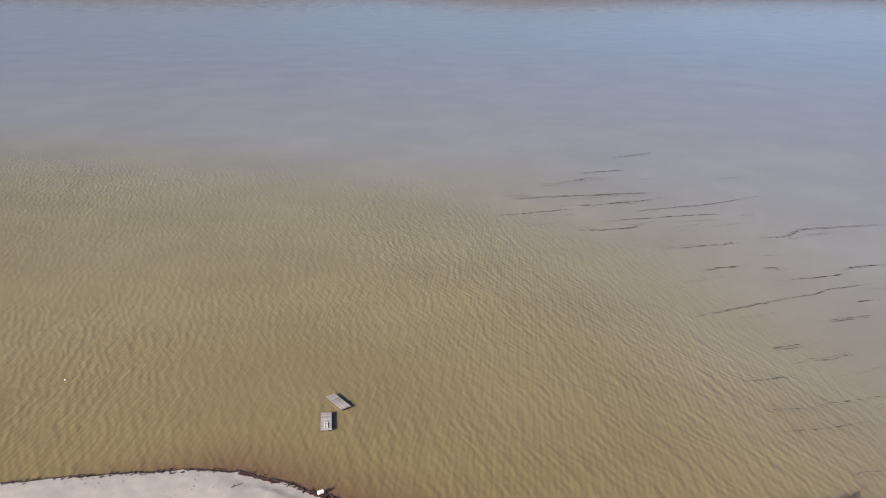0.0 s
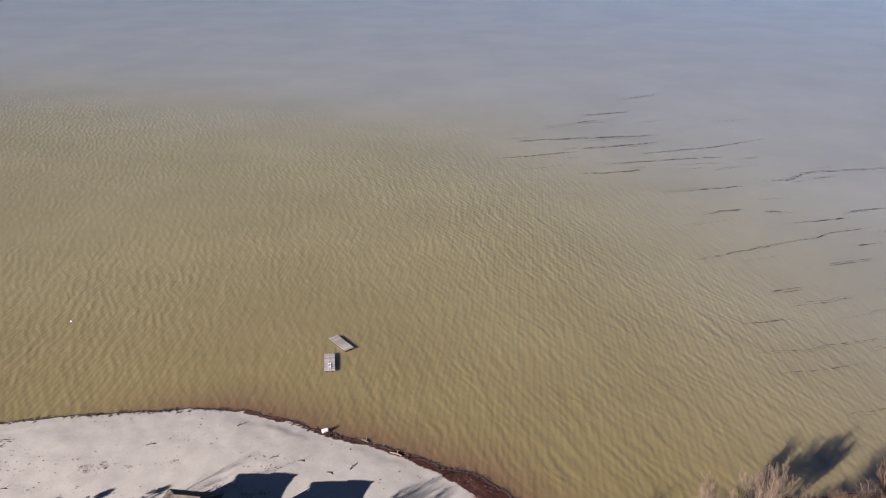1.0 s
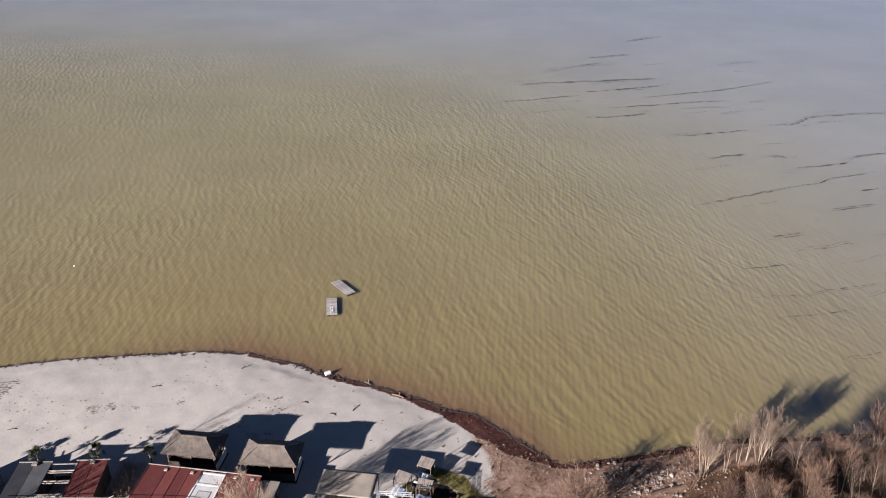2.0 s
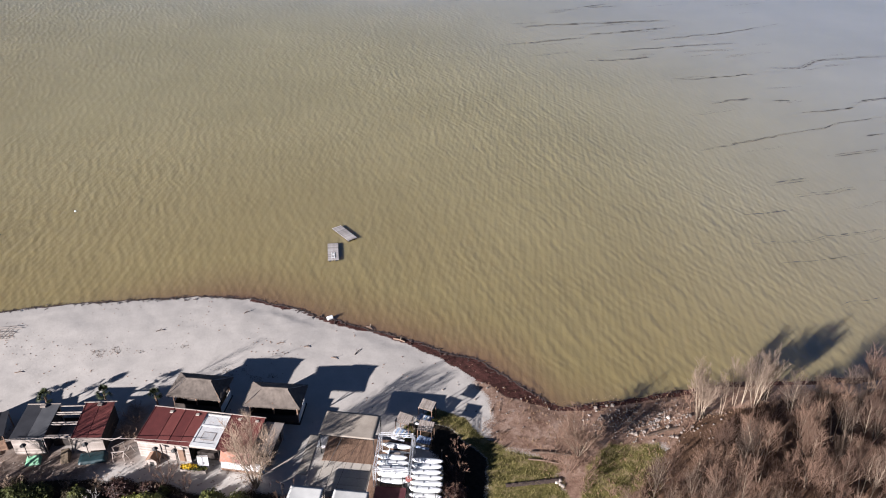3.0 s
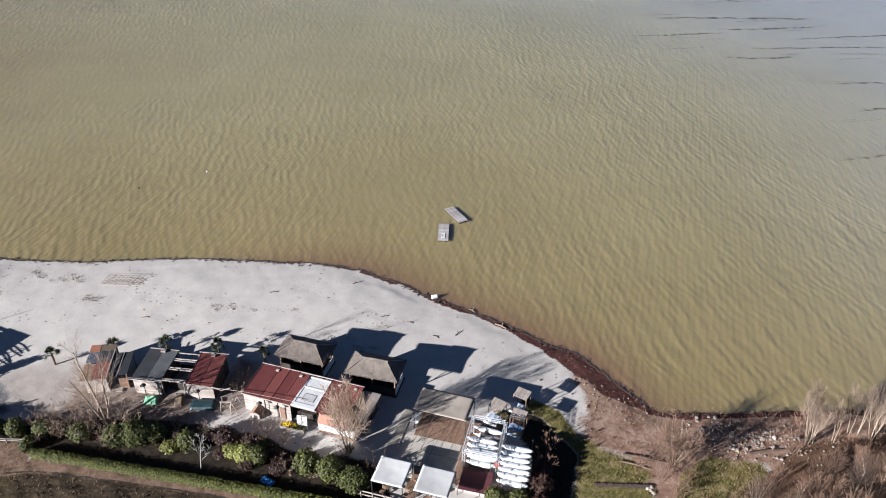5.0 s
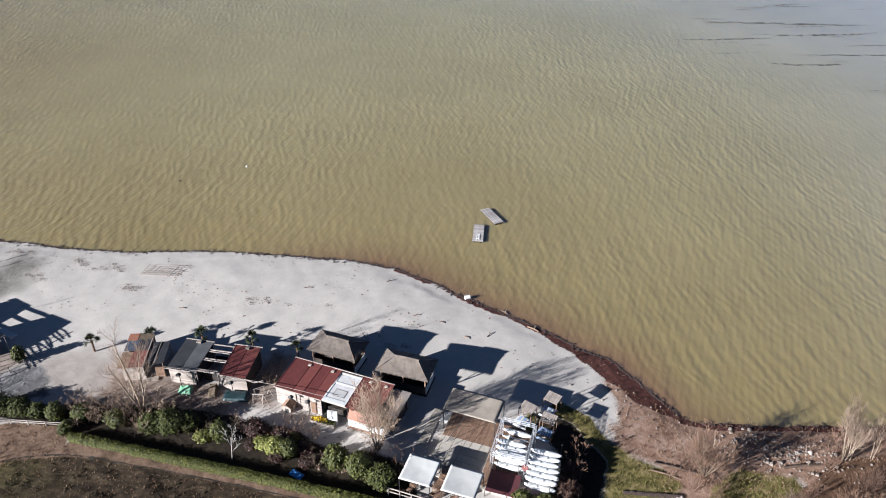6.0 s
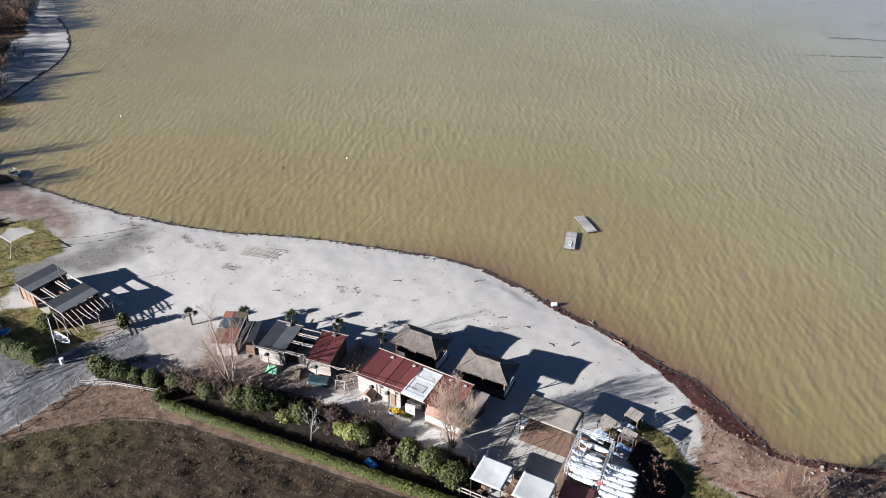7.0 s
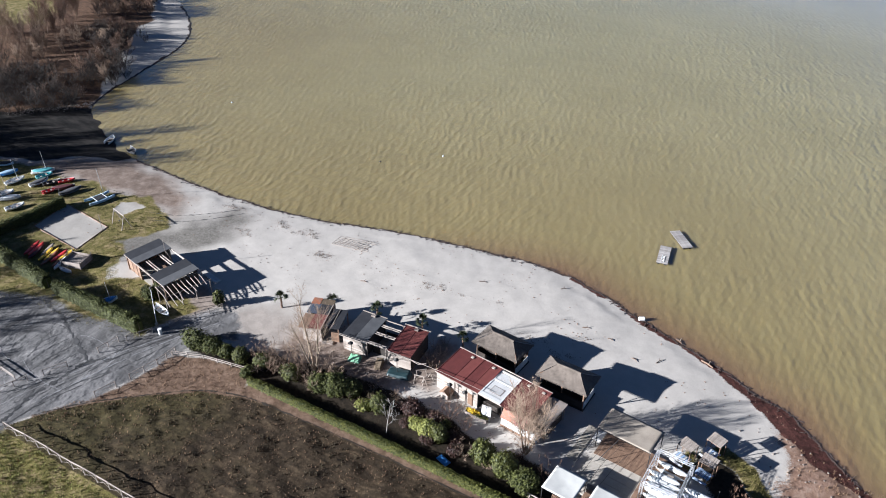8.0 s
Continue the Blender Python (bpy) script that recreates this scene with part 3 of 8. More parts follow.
shallow = np.exp(-np.maximum(-far_in(lx, ly, LAND), 0) / 4.5) * np.clip((lx + 52) / 26, 0, 1) * np.clip((24 - lx) / 14, 0, 1)
me.attributes.new("shallow", "FLOAT", "POINT").data.foreach_set("value", shallow.ravel().astype(np.float32))
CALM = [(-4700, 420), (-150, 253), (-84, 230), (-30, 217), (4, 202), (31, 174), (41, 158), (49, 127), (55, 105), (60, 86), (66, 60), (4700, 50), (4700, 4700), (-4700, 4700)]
calmer = np.clip(far_in(lx, ly, CALM) / 42 + 0.45 + 0.12 * wobble(lx, ly, 11, 2), 0, 1)
calmer = calmer * calmer * (3 - 2 * calmer)
me.attributes.new("ruffle", "FLOAT", "POINT").data.foreach_set("value", (1 - 0.93 * calmer).ravel().astype(np.float32))
# Share of the pale far tone with its painted sky reflection.
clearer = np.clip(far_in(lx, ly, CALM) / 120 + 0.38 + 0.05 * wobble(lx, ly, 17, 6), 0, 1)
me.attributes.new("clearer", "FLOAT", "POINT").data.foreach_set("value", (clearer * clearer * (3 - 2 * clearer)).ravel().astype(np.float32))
me.attributes.new("inshore", "FLOAT", "POINT").data.foreach_set("value", np.exp(-(np.maximum(-far_in(lx, ly, LAND), 0) / 58) ** 1.4).ravel().astype(np.float32))
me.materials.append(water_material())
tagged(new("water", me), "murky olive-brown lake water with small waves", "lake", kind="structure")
# ---- tools for things ----
def thing(name, x, y, turn=0.0, label="", category="", group="", up=0.0, z=None, kind=""):
    ob = new(name)
    ob.empty_display_size = 0.2
    ob.matrix_world = pose(x, y, place_on(x, y, up) if z is None else z, 0, 0, turn)
    return tagged(ob, label, category, group, kind)


def part(name, bm, material, parent, label=""):
    me = bpy.data.meshes.new(name)
    bmesh.ops.recalc_face_normals(bm, faces=bm.faces)
    bm.to_mesh(me)
    bm.free()
    me.materials.append(material)
    ob = new(name, me)
    ob.parent = parent
    return tagged(ob, label)


def raw(name, verts, faces, material, parent=None, label="", smooth=False):
    me = bpy.data.meshes.new(name)
    me.from_pydata(verts, [], faces)
    me.materials.append(material)
    if smooth:
        me.shade_smooth()
    ob = new(name, me)
    ob.parent = parent
    return tagged(ob, label)


def again(ob, parent, m):
    """The same piece once more, on shared mesh data."""
    two = new(ob.name.split(".")[0], ob.data)
    two.parent = parent
    two.matrix_basis = m
    return two


def box(bm, x0, y0, z0, x1, y1, z1, m=None, bevel=0.0):
    made = bmesh.ops.create_cube(bm, size=1.0)["verts"]
    bmesh.ops.scale(bm, verts=made, vec=(x1 - x0, y1 - y0, z1 - z0))
    bmesh.ops.translate(bm, verts=made, vec=((x0 + x1) / 2, (y0 + y1) / 2, (z0 + z1) / 2))
    if bevel:
        edges = {e for v in made for e in v.link_edges}
        made = list({v for f in bmesh.ops.bevel(bm, geom=list(edges), offset=bevel, segments=1, affect="EDGES")["faces"] for v in f.verts} | {v for v in made if v.is_valid})
    if m is not None:
        bmesh.ops.transform(bm, matrix=m, verts=made)
    return bm


def beam(bm, a, b, w, h=None):
    """A squared timber from a to b."""
    a, b = Vector(a), Vector(b)
    way = b - a
    m = Matrix.Translation(a) @ way.to_track_quat("X", "Z").to_matrix().to_4x4()
    h = h or w
    return box(bm, 0, -w / 2, -h / 2, way.length, w / 2, h / 2, m, bevel=min(w, h) * 0.08)


def tube_into(V, F, pts, radii, sides=6):
    """A tapering round stem through the points, into lists."""
    n0, pts = len(V), [Vector(p) for p in pts]
    for k, p in enumerate(pts):
        way = (pts[min(k + 1, len(pts) - 1)] - pts[max(k - 1, 0)]).normalized()
        side = way.cross(Vector((0.31, 0.17, 0.93)) if abs(way.z) < 0.9 else Vector((1, 0, 0))).normalized()
        up = way.cross(side)
        for s in range(sides):
            w = 2 * math.pi * s / sides
            V.append(tuple(p + (side * math.cos(w) + up * math.sin(w)) * radii[k]))
    for k in range(len(pts) - 1):
        for s in range(sides):
            a, b = n0 + k * sides + s, n0 + k * sides + (s + 1) % sides
            F.append((a, b, b + sides, a + sides))
    F.append(tuple(range(n0 + len(pts) * sides - sides, n0 + len(pts) * sides)))
    F.append(tuple(reversed(range(n0, n0 + sides))))


def tube(bm, pts, radius, sides=6):
    V, F = [], []
    tube_into(V, F, pts, radius if isinstance(radius, (list, tuple)) else [radius] * len(pts), sides)
    vs = [bm.verts.new(v) for v in V]
    for f in F:
        bm.faces.new([vs[k] for k in f])
    return bm


def corrugated(width, length, ridge=0.09, depth=0.005, thick=0.012):
    """A ribbed roofing sheet: across x, down y from 0 to length, its underside closed."""
    bm = bmesh.new()
    n = max(4, int(width / ridge * 4))
    rows = []
    for y in (0.0, length):
        rows.append([[bm.verts.new((width * k / n, y, (depth if k % 4 in (1, 2) else 0.0) + up)) for k in range(n + 1)] for up in (thick, 0.0)])
    for k in range(n):
        (t0, b0), (t1, b1) = rows
        for quad in ((t0[k], t0[k + 1], t1[k + 1], t1[k]), (b0[k], b1[k], b1[k + 1], b0[k + 1]), (t0[k], b0[k], b0[k + 1], t0[k + 1]), (t1[k], t1[k + 1], b1[k + 1], b1[k])):
            bm.faces.new(quad)
    for k in (0, n):
        (t0, b0), (t1, b1) = rows
        bm.faces.new((t0[k], t1[k], b1[k], b0[k]))
    return bm


def boards(width, height, board=0.2, gap=0.012):
    """What a wall of level boards needs: its size and the height of a board."""
    return width, height, board, gap


def wall_piece(parent, name, spec, m, x, y, z, turn, label=""):
    """A wall along x: a thin backing that carries level boards on both faces, or a ready mesh."""
    if not isinstance(spec, tuple):
        w = part(name, spec, m, parent, label)
        w.matrix_basis = pose(x, y, z, 0, 0, turn)
        return w
    width, height, board, gap = spec
    w = part(name, box(bmesh.new(), 0.004, -0.012, 0.0, width - 0.004, 0.012, height), m, parent, label)
    w.matrix_basis = pose(x, y, z, 0, 0, turn)
    rows = max(2, int(height / board))
    step = height / rows
    rng = random.Random(int(width * 100 + height * 10))
    first = None
    for k in range(rows):
        at = pose(0, rng.uniform(-0.008, 0.008), k * step, 0, rng.uniform(-0.25, 0.25), 0)
        if first is None:
            first = part("board", box(bmesh.new(), 0, -0.024, 0.004, width, 0.024, step - gap), m, w)
            first.matrix_basis = at
        else:
            again(first, w, at)
    return w


def hull_bm(length, wide, deep, open_top=False, transom=0.0, rocker=0.12, full=2.2, n=14, rim=0.05):
    """A boat's hull along x, its keel at z 0. Closed over with a crowned deck, or open with an inner skin."""
    bm = bmesh.new()
    rows = []
    ring = 7
    for k in range(n + 1):
        u = k / n
        s = abs(2 * u - 1) if u > 0.5 or not transom else abs(2 * u - 1) * (1 - transom)
        half = max(0.02, wide / 2 * (1 - s ** full))
        lift = rocker * s ** 2.5
        outer = [Vector((length * (u - 0.5), -half * math.cos(math.pi * q / (ring - 1)) * (1 if q in (0, ring - 1) else 0.96),
                         lift + deep * (1 - math.sin(math.pi * q / (ring - 1)) ** 0.7) * (1 - 0.3 * lift))) for q in range(ring)]
        if open_top:
            inner = [Vector((v.x * 0.965, v.y * max(0.0, 1 - rim / max(half, 0.06)), max(v.z, lift + 0.06) if 0 < q < ring - 1 else v.z)) for q, v in enumerate(outer)]
            loop = outer + list(reversed(inner))
        else:
            loop = outer + [Vector((length * (u - 0.5), half * math.cos(math.pi * q / 4), lift + deep + 0.35 * half * math.sin(math.pi * q / 4) * 0.6)) for q in (1, 2, 3)]
        rows.append([bm.verts.new(v) for v in loop])
    for a, b in zip(rows, rows[1:]):
        for k in range(len(a)):
            bm.faces.new((a[k], a[(k + 1) % len(a)], b[(k + 1) % len(a)], b[k]))
    bm.faces.new(rows[0])
    bm.faces.new(list(reversed(rows[-1])))
    for f in bm.faces:
        f.smooth = True
    return bm


def disc(bm, x, y, z, r, thick=0.02, sides=12, sx=1.0, sy=1.0):
    m = Matrix.Translation((x, y, z)) @ Matrix.Diagonal((sx, sy, 1, 1))
    bmesh.ops.create_cone(bm, cap_ends=True, segments=sides, radius1=r, radius2=r, depth=thick, matrix=m)
    return bm
# ---- beach huts ----
def sheet_roof(parent, width, depth, z_front, z_back, strips, over=0.18):
    """Roofing strips laid side by side on a slope. strips: (share of the width, material or None for open rafters)."""
    slope = math.atan2(z_back - z_front, depth)
    run = (depth + 2 * over) / math.cos(slope)
    base = pose(0, -over, z_front - over * math.tan(slope), math.degrees(slope), 0, 0)
    x = 0.0
    for k, (share, m) in enumerate(strips):
        w = share * width
        if m is not None:
            sh = part("roof_sheet", corrugated(w + 0.05, run), m, parent)
            sh.matrix_basis = base @ Matrix.Translation((x, 0, 0.02 + 0.012 * (k % 2))) @ Matrix.Rotation(radians(1.3 if k % 2 else -1.3), 4, "Y")
            lap = part("lap_strip", box(bmesh.new(), -0.035, 0, 0, 0.035, run, 0.05, bevel=0.012), m, parent)
            lap.matrix_basis = base @ Matrix.Translation((x + 0.02, 0, 0.03))
        x += w
    return base


def lantern(x, y, turn=-8.0):
    lamp = thing("lamp_post", x, y, turn, "short dark iron lamp post with a hooded lantern beside the hut", "lamp", "lamps before the huts")
    part("pole", tube(bmesh.new(), [(0, 0, 0), (0, 0, 1.0), (0.02, 0, 2.1)], 0.035), IRON, lamp)
    bm = bmesh.new()
    bmesh.ops.create_cone(bm, cap_ends=True, segments=8, radius1=0.3, radius2=0.05, depth=0.25, matrix=Matrix.Translation((0.02, -0.12, 2.25)))
    part("hood", bm, IRON, lamp)
    bm = bmesh.new()
    bmesh.ops.create_uvsphere(bm, u_segments=8, v_segments=6, radius=0.12, matrix=Matrix.Translation((0.02, -0.12, 2.1)))
    part("globe", bm, WHITE_DIRTY, lamp)


def long_hut():
    W, D, ZF, ZB = 11.2, 4.0, 2.65, 2.85
    hut = thing("beach_bar_hut", -28.7, 50.3, -8.0, "long timber beach bar with red and white sheet roof", "hut")
    hut.scale.z = 0.86
    part("floor", box(bmesh.new(), 0.02, 0.02, -0.3, W - 0.02, D - 0.02, 0.06), PAVING, hut)
    wall_piece(hut, "front_wall", boards(5.15, ZF - 0.05, 0.19), WOOD_PALE, 0, 0, 0, 0, "pale weathered board wall")
    wall_piece(hut, "door", box(bmesh.new(), 0, -0.06, 0.03, 0.66, -0.034, 1.74), WOOD_BROWN, 3.97, 0.0, 0, 0, "brown plank door")
    wall_piece(hut, "back_wall", boards(W, ZB - 0.05, 0.2), WOOD_GREY, 0, D, 0, 0)
    wall_piece(hut, "side_wall", boards(D, ZF - 0.1, 0.2), WOOD_GREY, 0, 0, 0, 90)
    wall_piece(hut, "side_wall", boards(D, ZF - 0.1, 0.2), WOOD_GREY, W, 0, 0, 90)
    wall_piece(hut, "partition", boards(D - 0.3, ZF - 0.1, 0.2), WOOD_DARK, 5.25, 0.2, 0, 90)
    wall_piece(hut, "partition", boards(D - 0.3, ZF - 0.1, 0.2), WOOD_DARK, 7.9, 0.2, 0, 90)
    # Dark and pale red alternate to paint facets turned from and towards the sun.
    sheet_roof(hut, W, D, ZF, ZB, ((0.172, RED_ROOF), (0.103, RED_PALE), (0.1, RED_ROOF), (0.1, RED_PALE), (0.225, None), (0.15, RED_ROOF), (0.15, RED_PALE)))
    # flat white roof with a sunken bay and raised rims
    wz = ZF + 0.02
    bm = bmesh.new()
    for x0, y0, x1, y1 in ((5.32, -0.15, 5.5, D + 0.1), (7.7, -0.15, 7.88, D + 0.1), (5.5, -0.15, 7.7, 0.35), (5.5, D - 1.55, 7.7, D - 1.35), (5.5, D - 0.12, 7.7, D + 0.1)):
        box(bm, x0, y0, wz - 0.04, x1, y1, wz + 0.1, bevel=0.012)
    part("roof_rim", bm, WHITE, hut, "white painted roof rim")
    part("white_roof", box(bmesh.new(), 5.5, 0.35, wz - 0.1, 7.7, D - 1.55, wz + 0.05), WHITE_DIRTY, hut, "stained white flat roof")
    part("white_roof", box(bmesh.new(), 5.5, D - 1.35, wz - 0.1, 7.7, D - 0.12, wz + 0.05), WHITE_DIRTY, hut, "stained white flat roof")
    part("roof_window", box(bmesh.new(), 6.0, 0.75, wz + 0.05, 7.3, 1.75, wz + 0.08, bevel=0.01), GREY_SHEET, hut, "grey roof window with a white frame")
    part("roof_window_pane", box(bmesh.new(), 6.08, 0.83, wz + 0.08, 7.22, 1.67, wz + 0.086), WHITE_DIRTY, hut)
    part("header_beam", beam(bmesh.new(), (5.2, -0.08, ZF - 0.12), (8.0, -0.08, ZF - 0.12), 0.08, 0.2), WOOD_PALE, hut)
    part("eaves_board", box(bmesh.new(), -0.1, -0.2, ZF - 0.16, 5.2, -0.165, ZF - 0.02), WOOD_PALE, hut)
    part("back_rail", beam(bmesh.new(), (-0.1, D + 0.2, ZB + 0.06), (W + 0.1, D + 0.2, ZB + 0.06), 0.09, 0.09), WOOD_PALE, hut)
    for x in (1.75, 4.4, 8.7, 10.4):
        part("roof_weight", box(bmesh.new(), x, D - 0.5, ZB + 0.04, x + 0.34, D - 0.22, ZB + 0.14, bevel=0.02), PAVING, hut, "concrete block holding the roof down")
    part("counter", box(bmesh.new(), 5.5, 0.5, 0.06, 7.7, 1.0, 1.0, bevel=0.02), WOOD_DARK, hut)
    # low front room with white walls under a sloping orange lean-to
    bm = bmesh.new()
    box(bm, 8.35, -0.5, -0.05, 12.3, -0.38, 1.4)
    box(bm, 8.35, -0.38, -0.05, 8.47, -0.03, 1.4)
    box(bm, 12.18, -0.38, -0.05, 12.3, 0.55, 1.4)
    part("white_wall", bm, WHITE, hut, "white painted low wall")
    part("wall_plinth", box(bmesh.new(), 8.32, -0.55, -0.06, 12.33, -0.5, 0.3), WOOD_BROWN, hut)
    sl = math.degrees(math.atan2(0.95, 0.6))
    for x, w, m in ((8.3, 1.5, ORANGE), (9.78, 1.5, RED_PALE)):
        sh = part("lean_to_sheet", corrugated(w + 0.04, 1.12), m, hut)
        sh.matrix_basis = pose(x, -0.6, 1.42, sl, 0, 0)
    part("parasol_cap", disc(bmesh.new(), 8.75, -0.1, 2.71, 0.3, 0.05), RED_PALE, hut, "faded pink round table top laid on the roof")
    # closed grey annexe at the end
    # Wall is near black: its shadowed side is put into the colour.
    part("annexe_wall", box(bmesh.new(), 11.25, 0.6, -0.05, 12.7, 3.9, 1.22), WOOD_DARK, hut, "annexe wall coloured as dark as in shadow")
    an = part("annexe_roof", corrugated(1.75, 3.9), GREY_SHEET, hut, "grey sheet annexe roof")
    an.matrix_basis = pose(11.3, 0.3, 2.3, 1, 0, 0)
    part("annexe_post", beam(bmesh.new(), (12.85, 0.4, 0), (12.85, 0.4, 2.28), 0.09), WOOD_GREY, hut)
    part("annexe_post", beam(bmesh.new(), (12.85, 3.9, 0), (12.85, 3.9, 2.34), 0.09), WOOD_GREY, hut)
    for x in (2.3, 3.75):
        part("wall_post", beam(bmesh.new(), (x, -0.07, 0), (x, -0.07, ZF - 0.1), 0.08), WOOD_GREY, hut)

    screen = thing("door_leaf", -22.15, 48.55, 4, "white loose door panel leaning open beside the bar", "door")
    part("panel", box(bmesh.new(), -0.5, -0.03, 0, 0.5, 0.03, 1.7, pose(0, 0, 0.02, -8, 0, 0), bevel=0.01), WHITE, screen)
    part("edge_trim", box(bmesh.new(), -0.5, -0.05, 1.6, 0.5, -0.032, 1.68, pose(0, 0, 0.02, -8, 0, 0)), WOOD_GREY, screen)
    kennel = thing("kennel", -27.1, 49.45, -8, "small wooden kennel with a brown pitched roof", "kennel")
    part("body", box(bmesh.new(), -0.45, -0.4, 0, 0.45, 0.4, 0.75, bevel=0.02), WOOD_PALE, kennel)
    for s in (-1, 1):
        part("roof_board", box(bmesh.new(), 0, -0.5, 0, 0.66, 0.5, 0.05, pose(0, 0, 1.08, 0, 35, 0) if s > 0 else pose(0, 0, 1.08, 0, 35, 180)), WOOD_BROWN, kennel)
    # Dark panel on the closed body paints the shade inside the entrance.
    part("doorway", box(bmesh.new(), -0.18, -0.43, 0.02, 0.18, -0.405, 0.5), IRON, kennel)
    tray = thing("planter", -23.1, 48.5, -5, "long wooden planter box full of yellow flowers", "planter")
    bm = bmesh.new()
    for a in ((-1.25, -0.32, 0, 1.25, -0.26, 0.4), (-1.25, 0.26, 0, 1.25, 0.32, 0.4), (-1.25, -0.26, 0, -1.19, 0.26, 0.4), (1.19, -0.26, 0, 1.25, 0.26, 0.4)):
        box(bm, *a)
    part("trough", bm, WOOD_PALE, tray)
    part("soil", box(bmesh.new(), -1.19, -0.26, 0.02, 1.19, 0.26, 0.34), DEADWOOD, tray)
    part("flowers", leaf_cloud(0.95, 0.3, 0.28, 420, 0.11, 5, (-0.35, 0, 0.5)), FLOWER, tray)
    part("leaves", leaf_cloud(1.2, 0.34, 0.26, 420, 0.12, 6, (0.1, 0, 0.42)), LEAF_OLIVE, tray)
    lantern(-26.6, 49.3)
    lantern(-24.75, 49.1)


def leaf_cloud(rx, ry, rz, count, size, seed, at=(0, 0, 0), hollow=0.55, lumps=0.22):
    """Many small leaves in a lumpy round crown."""
    rng = random.Random(seed)
    bm = bmesh.new()
    for _ in range(count):
        w, c = rng.uniform(0, 2 * math.pi), rng.uniform(-1, 1)
        d = Vector((math.cos(w) * math.sqrt(1 - c * c), math.sin(w) * math.sqrt(1 - c * c), c))
        r = rng.uniform(hollow, 1.0) ** 0.5
        r *= 1 + lumps * noise.noise(d * 2.3 + Vector((seed * 3.1, 0, 0))) + 0.4 * lumps * noise.noise(d * 6 + Vector((seed, 7, 0)))
        p = Vector((d.x * rx, d.y * ry, d.z * rz)) * r + Vector(at)
        n = (d + Vector((rng.uniform(-0.7, 0.7), rng.uniform(-0.7, 0.7), rng.uniform(-0.3, 0.9)))).normalized()
        a = n.orthogonal().normalized()
        a = (Matrix.Rotation(rng.uniform(0, 6.28), 3, n) @ a)
        b = n.cross(a)
        s = size * rng.uniform(0.7, 1.3)
        bm.faces.new([bm.verts.new(p + a * s * u + b * s * 0.55 * v + n * k * s * 0.2) for u, v, k in ((-1, 0, 0), (0, -1, 1), (1, 0, 0), (0, 1, 1))])
    return bm


def side_huts():
    """The shorter row: a felt-roofed stall, an open rafter bay and a red-roofed stall."""
    stall = thing("felt_roof_stall", -40.65, 50.35, 2.0, "small timber stall with a black felt roof", "hut")
    stall.scale.z = 0.85
    W, D = 2.9, 4.1
    part("floor", box(bmesh.new(), 0.02, 0.02, -0.3, W - 0.02, D - 0.02, 0.05), PAVING, stall)
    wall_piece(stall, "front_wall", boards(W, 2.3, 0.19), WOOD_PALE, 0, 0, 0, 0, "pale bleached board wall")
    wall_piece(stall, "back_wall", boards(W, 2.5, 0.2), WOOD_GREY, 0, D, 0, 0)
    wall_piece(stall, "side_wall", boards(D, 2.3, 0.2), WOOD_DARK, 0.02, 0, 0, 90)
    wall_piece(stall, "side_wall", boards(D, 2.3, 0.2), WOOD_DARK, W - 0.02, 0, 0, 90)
    for x, m in ((-0.1, FELT), (1.5, FELT_GREY)):
        sl = math.degrees(math.atan2(0.22, D))
        part("roof_sheet", box(bmesh.new(), x, -0.2, 0, x + 1.58, D + 0.25, 0.05, pose(0, 0, 2.42 + (0.03 if x > 0 else 0), sl, 0, 0), bevel=0.01), m, stall)
    part("roof_edge", beam(bmesh.new(), (-0.1, D + 0.25, 2.74), (W + 0.25, D + 0.25, 2.74), 0.1, 0.1), WOOD_PALE, stall)
    part("roof_weight", box(bmesh.new(), 1.3, D - 0.3, 2.72, 1.85, D + 0.05, 2.95, bevel=0.03), WOOD_GREY, stall)
    part("roof_ladder", beam(bmesh.new(), (-0.35, -0.25, 2.42), (0.5, -0.25, 2.5), 0.06), WOOD_PALE, stall)

    bay = thing("rafter_bay", -37.65, 50.45, 2.0, "open timber bay with bare pale rafters", "pergola")
    bay.scale.z = 0.85
    for k, y in enumerate((0.1, 0.32, 1.7, 1.95, 3.0, 3.25, 4.1)):
        part("rafter", beam(bmesh.new(), (-0.2, y, 2.42 + 0.05 * y), (2.6, y + 0.05, 2.42 + 0.05 * y), 0.09, 0.12), WOOD_PALE, bay)
    for x, y in ((0.0, 0.1), (2.4, 0.1), (0.0, 4.1), (2.4, 4.1)):
        part("post", beam(bmesh.new(), (x, y, -0.1), (x, y, 2.4 + 0.05 * y), 0.11), WOOD_GREY, bay)
    wall_piece(bay, "back_wall", boards(2.4, 0.6, 0.2), WOOD_DARK, 0, 4.25, 0, 0)
    part("counter", box(bmesh.new(), 0.2, 1.0, 0.0, 2.2, 1.5, 1.0), WOOD_DARK, bay)

    red = thing("red_roof_stall", -35.0, 50.7, 3.5, "small timber stall with a rusty red sheet roof", "hut")
    red.scale.z = 0.85
    W = 2.75
    part("floor", box(bmesh.new(), 0.02, 0.02, -0.3, W - 0.02, D - 0.02, 0.05), PAVING, red)
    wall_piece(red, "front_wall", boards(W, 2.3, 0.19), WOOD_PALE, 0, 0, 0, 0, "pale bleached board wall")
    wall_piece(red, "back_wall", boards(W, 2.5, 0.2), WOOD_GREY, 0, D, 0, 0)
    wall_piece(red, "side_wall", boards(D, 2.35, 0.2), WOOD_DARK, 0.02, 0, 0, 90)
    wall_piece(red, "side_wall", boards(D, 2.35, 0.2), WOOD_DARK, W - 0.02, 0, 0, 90)
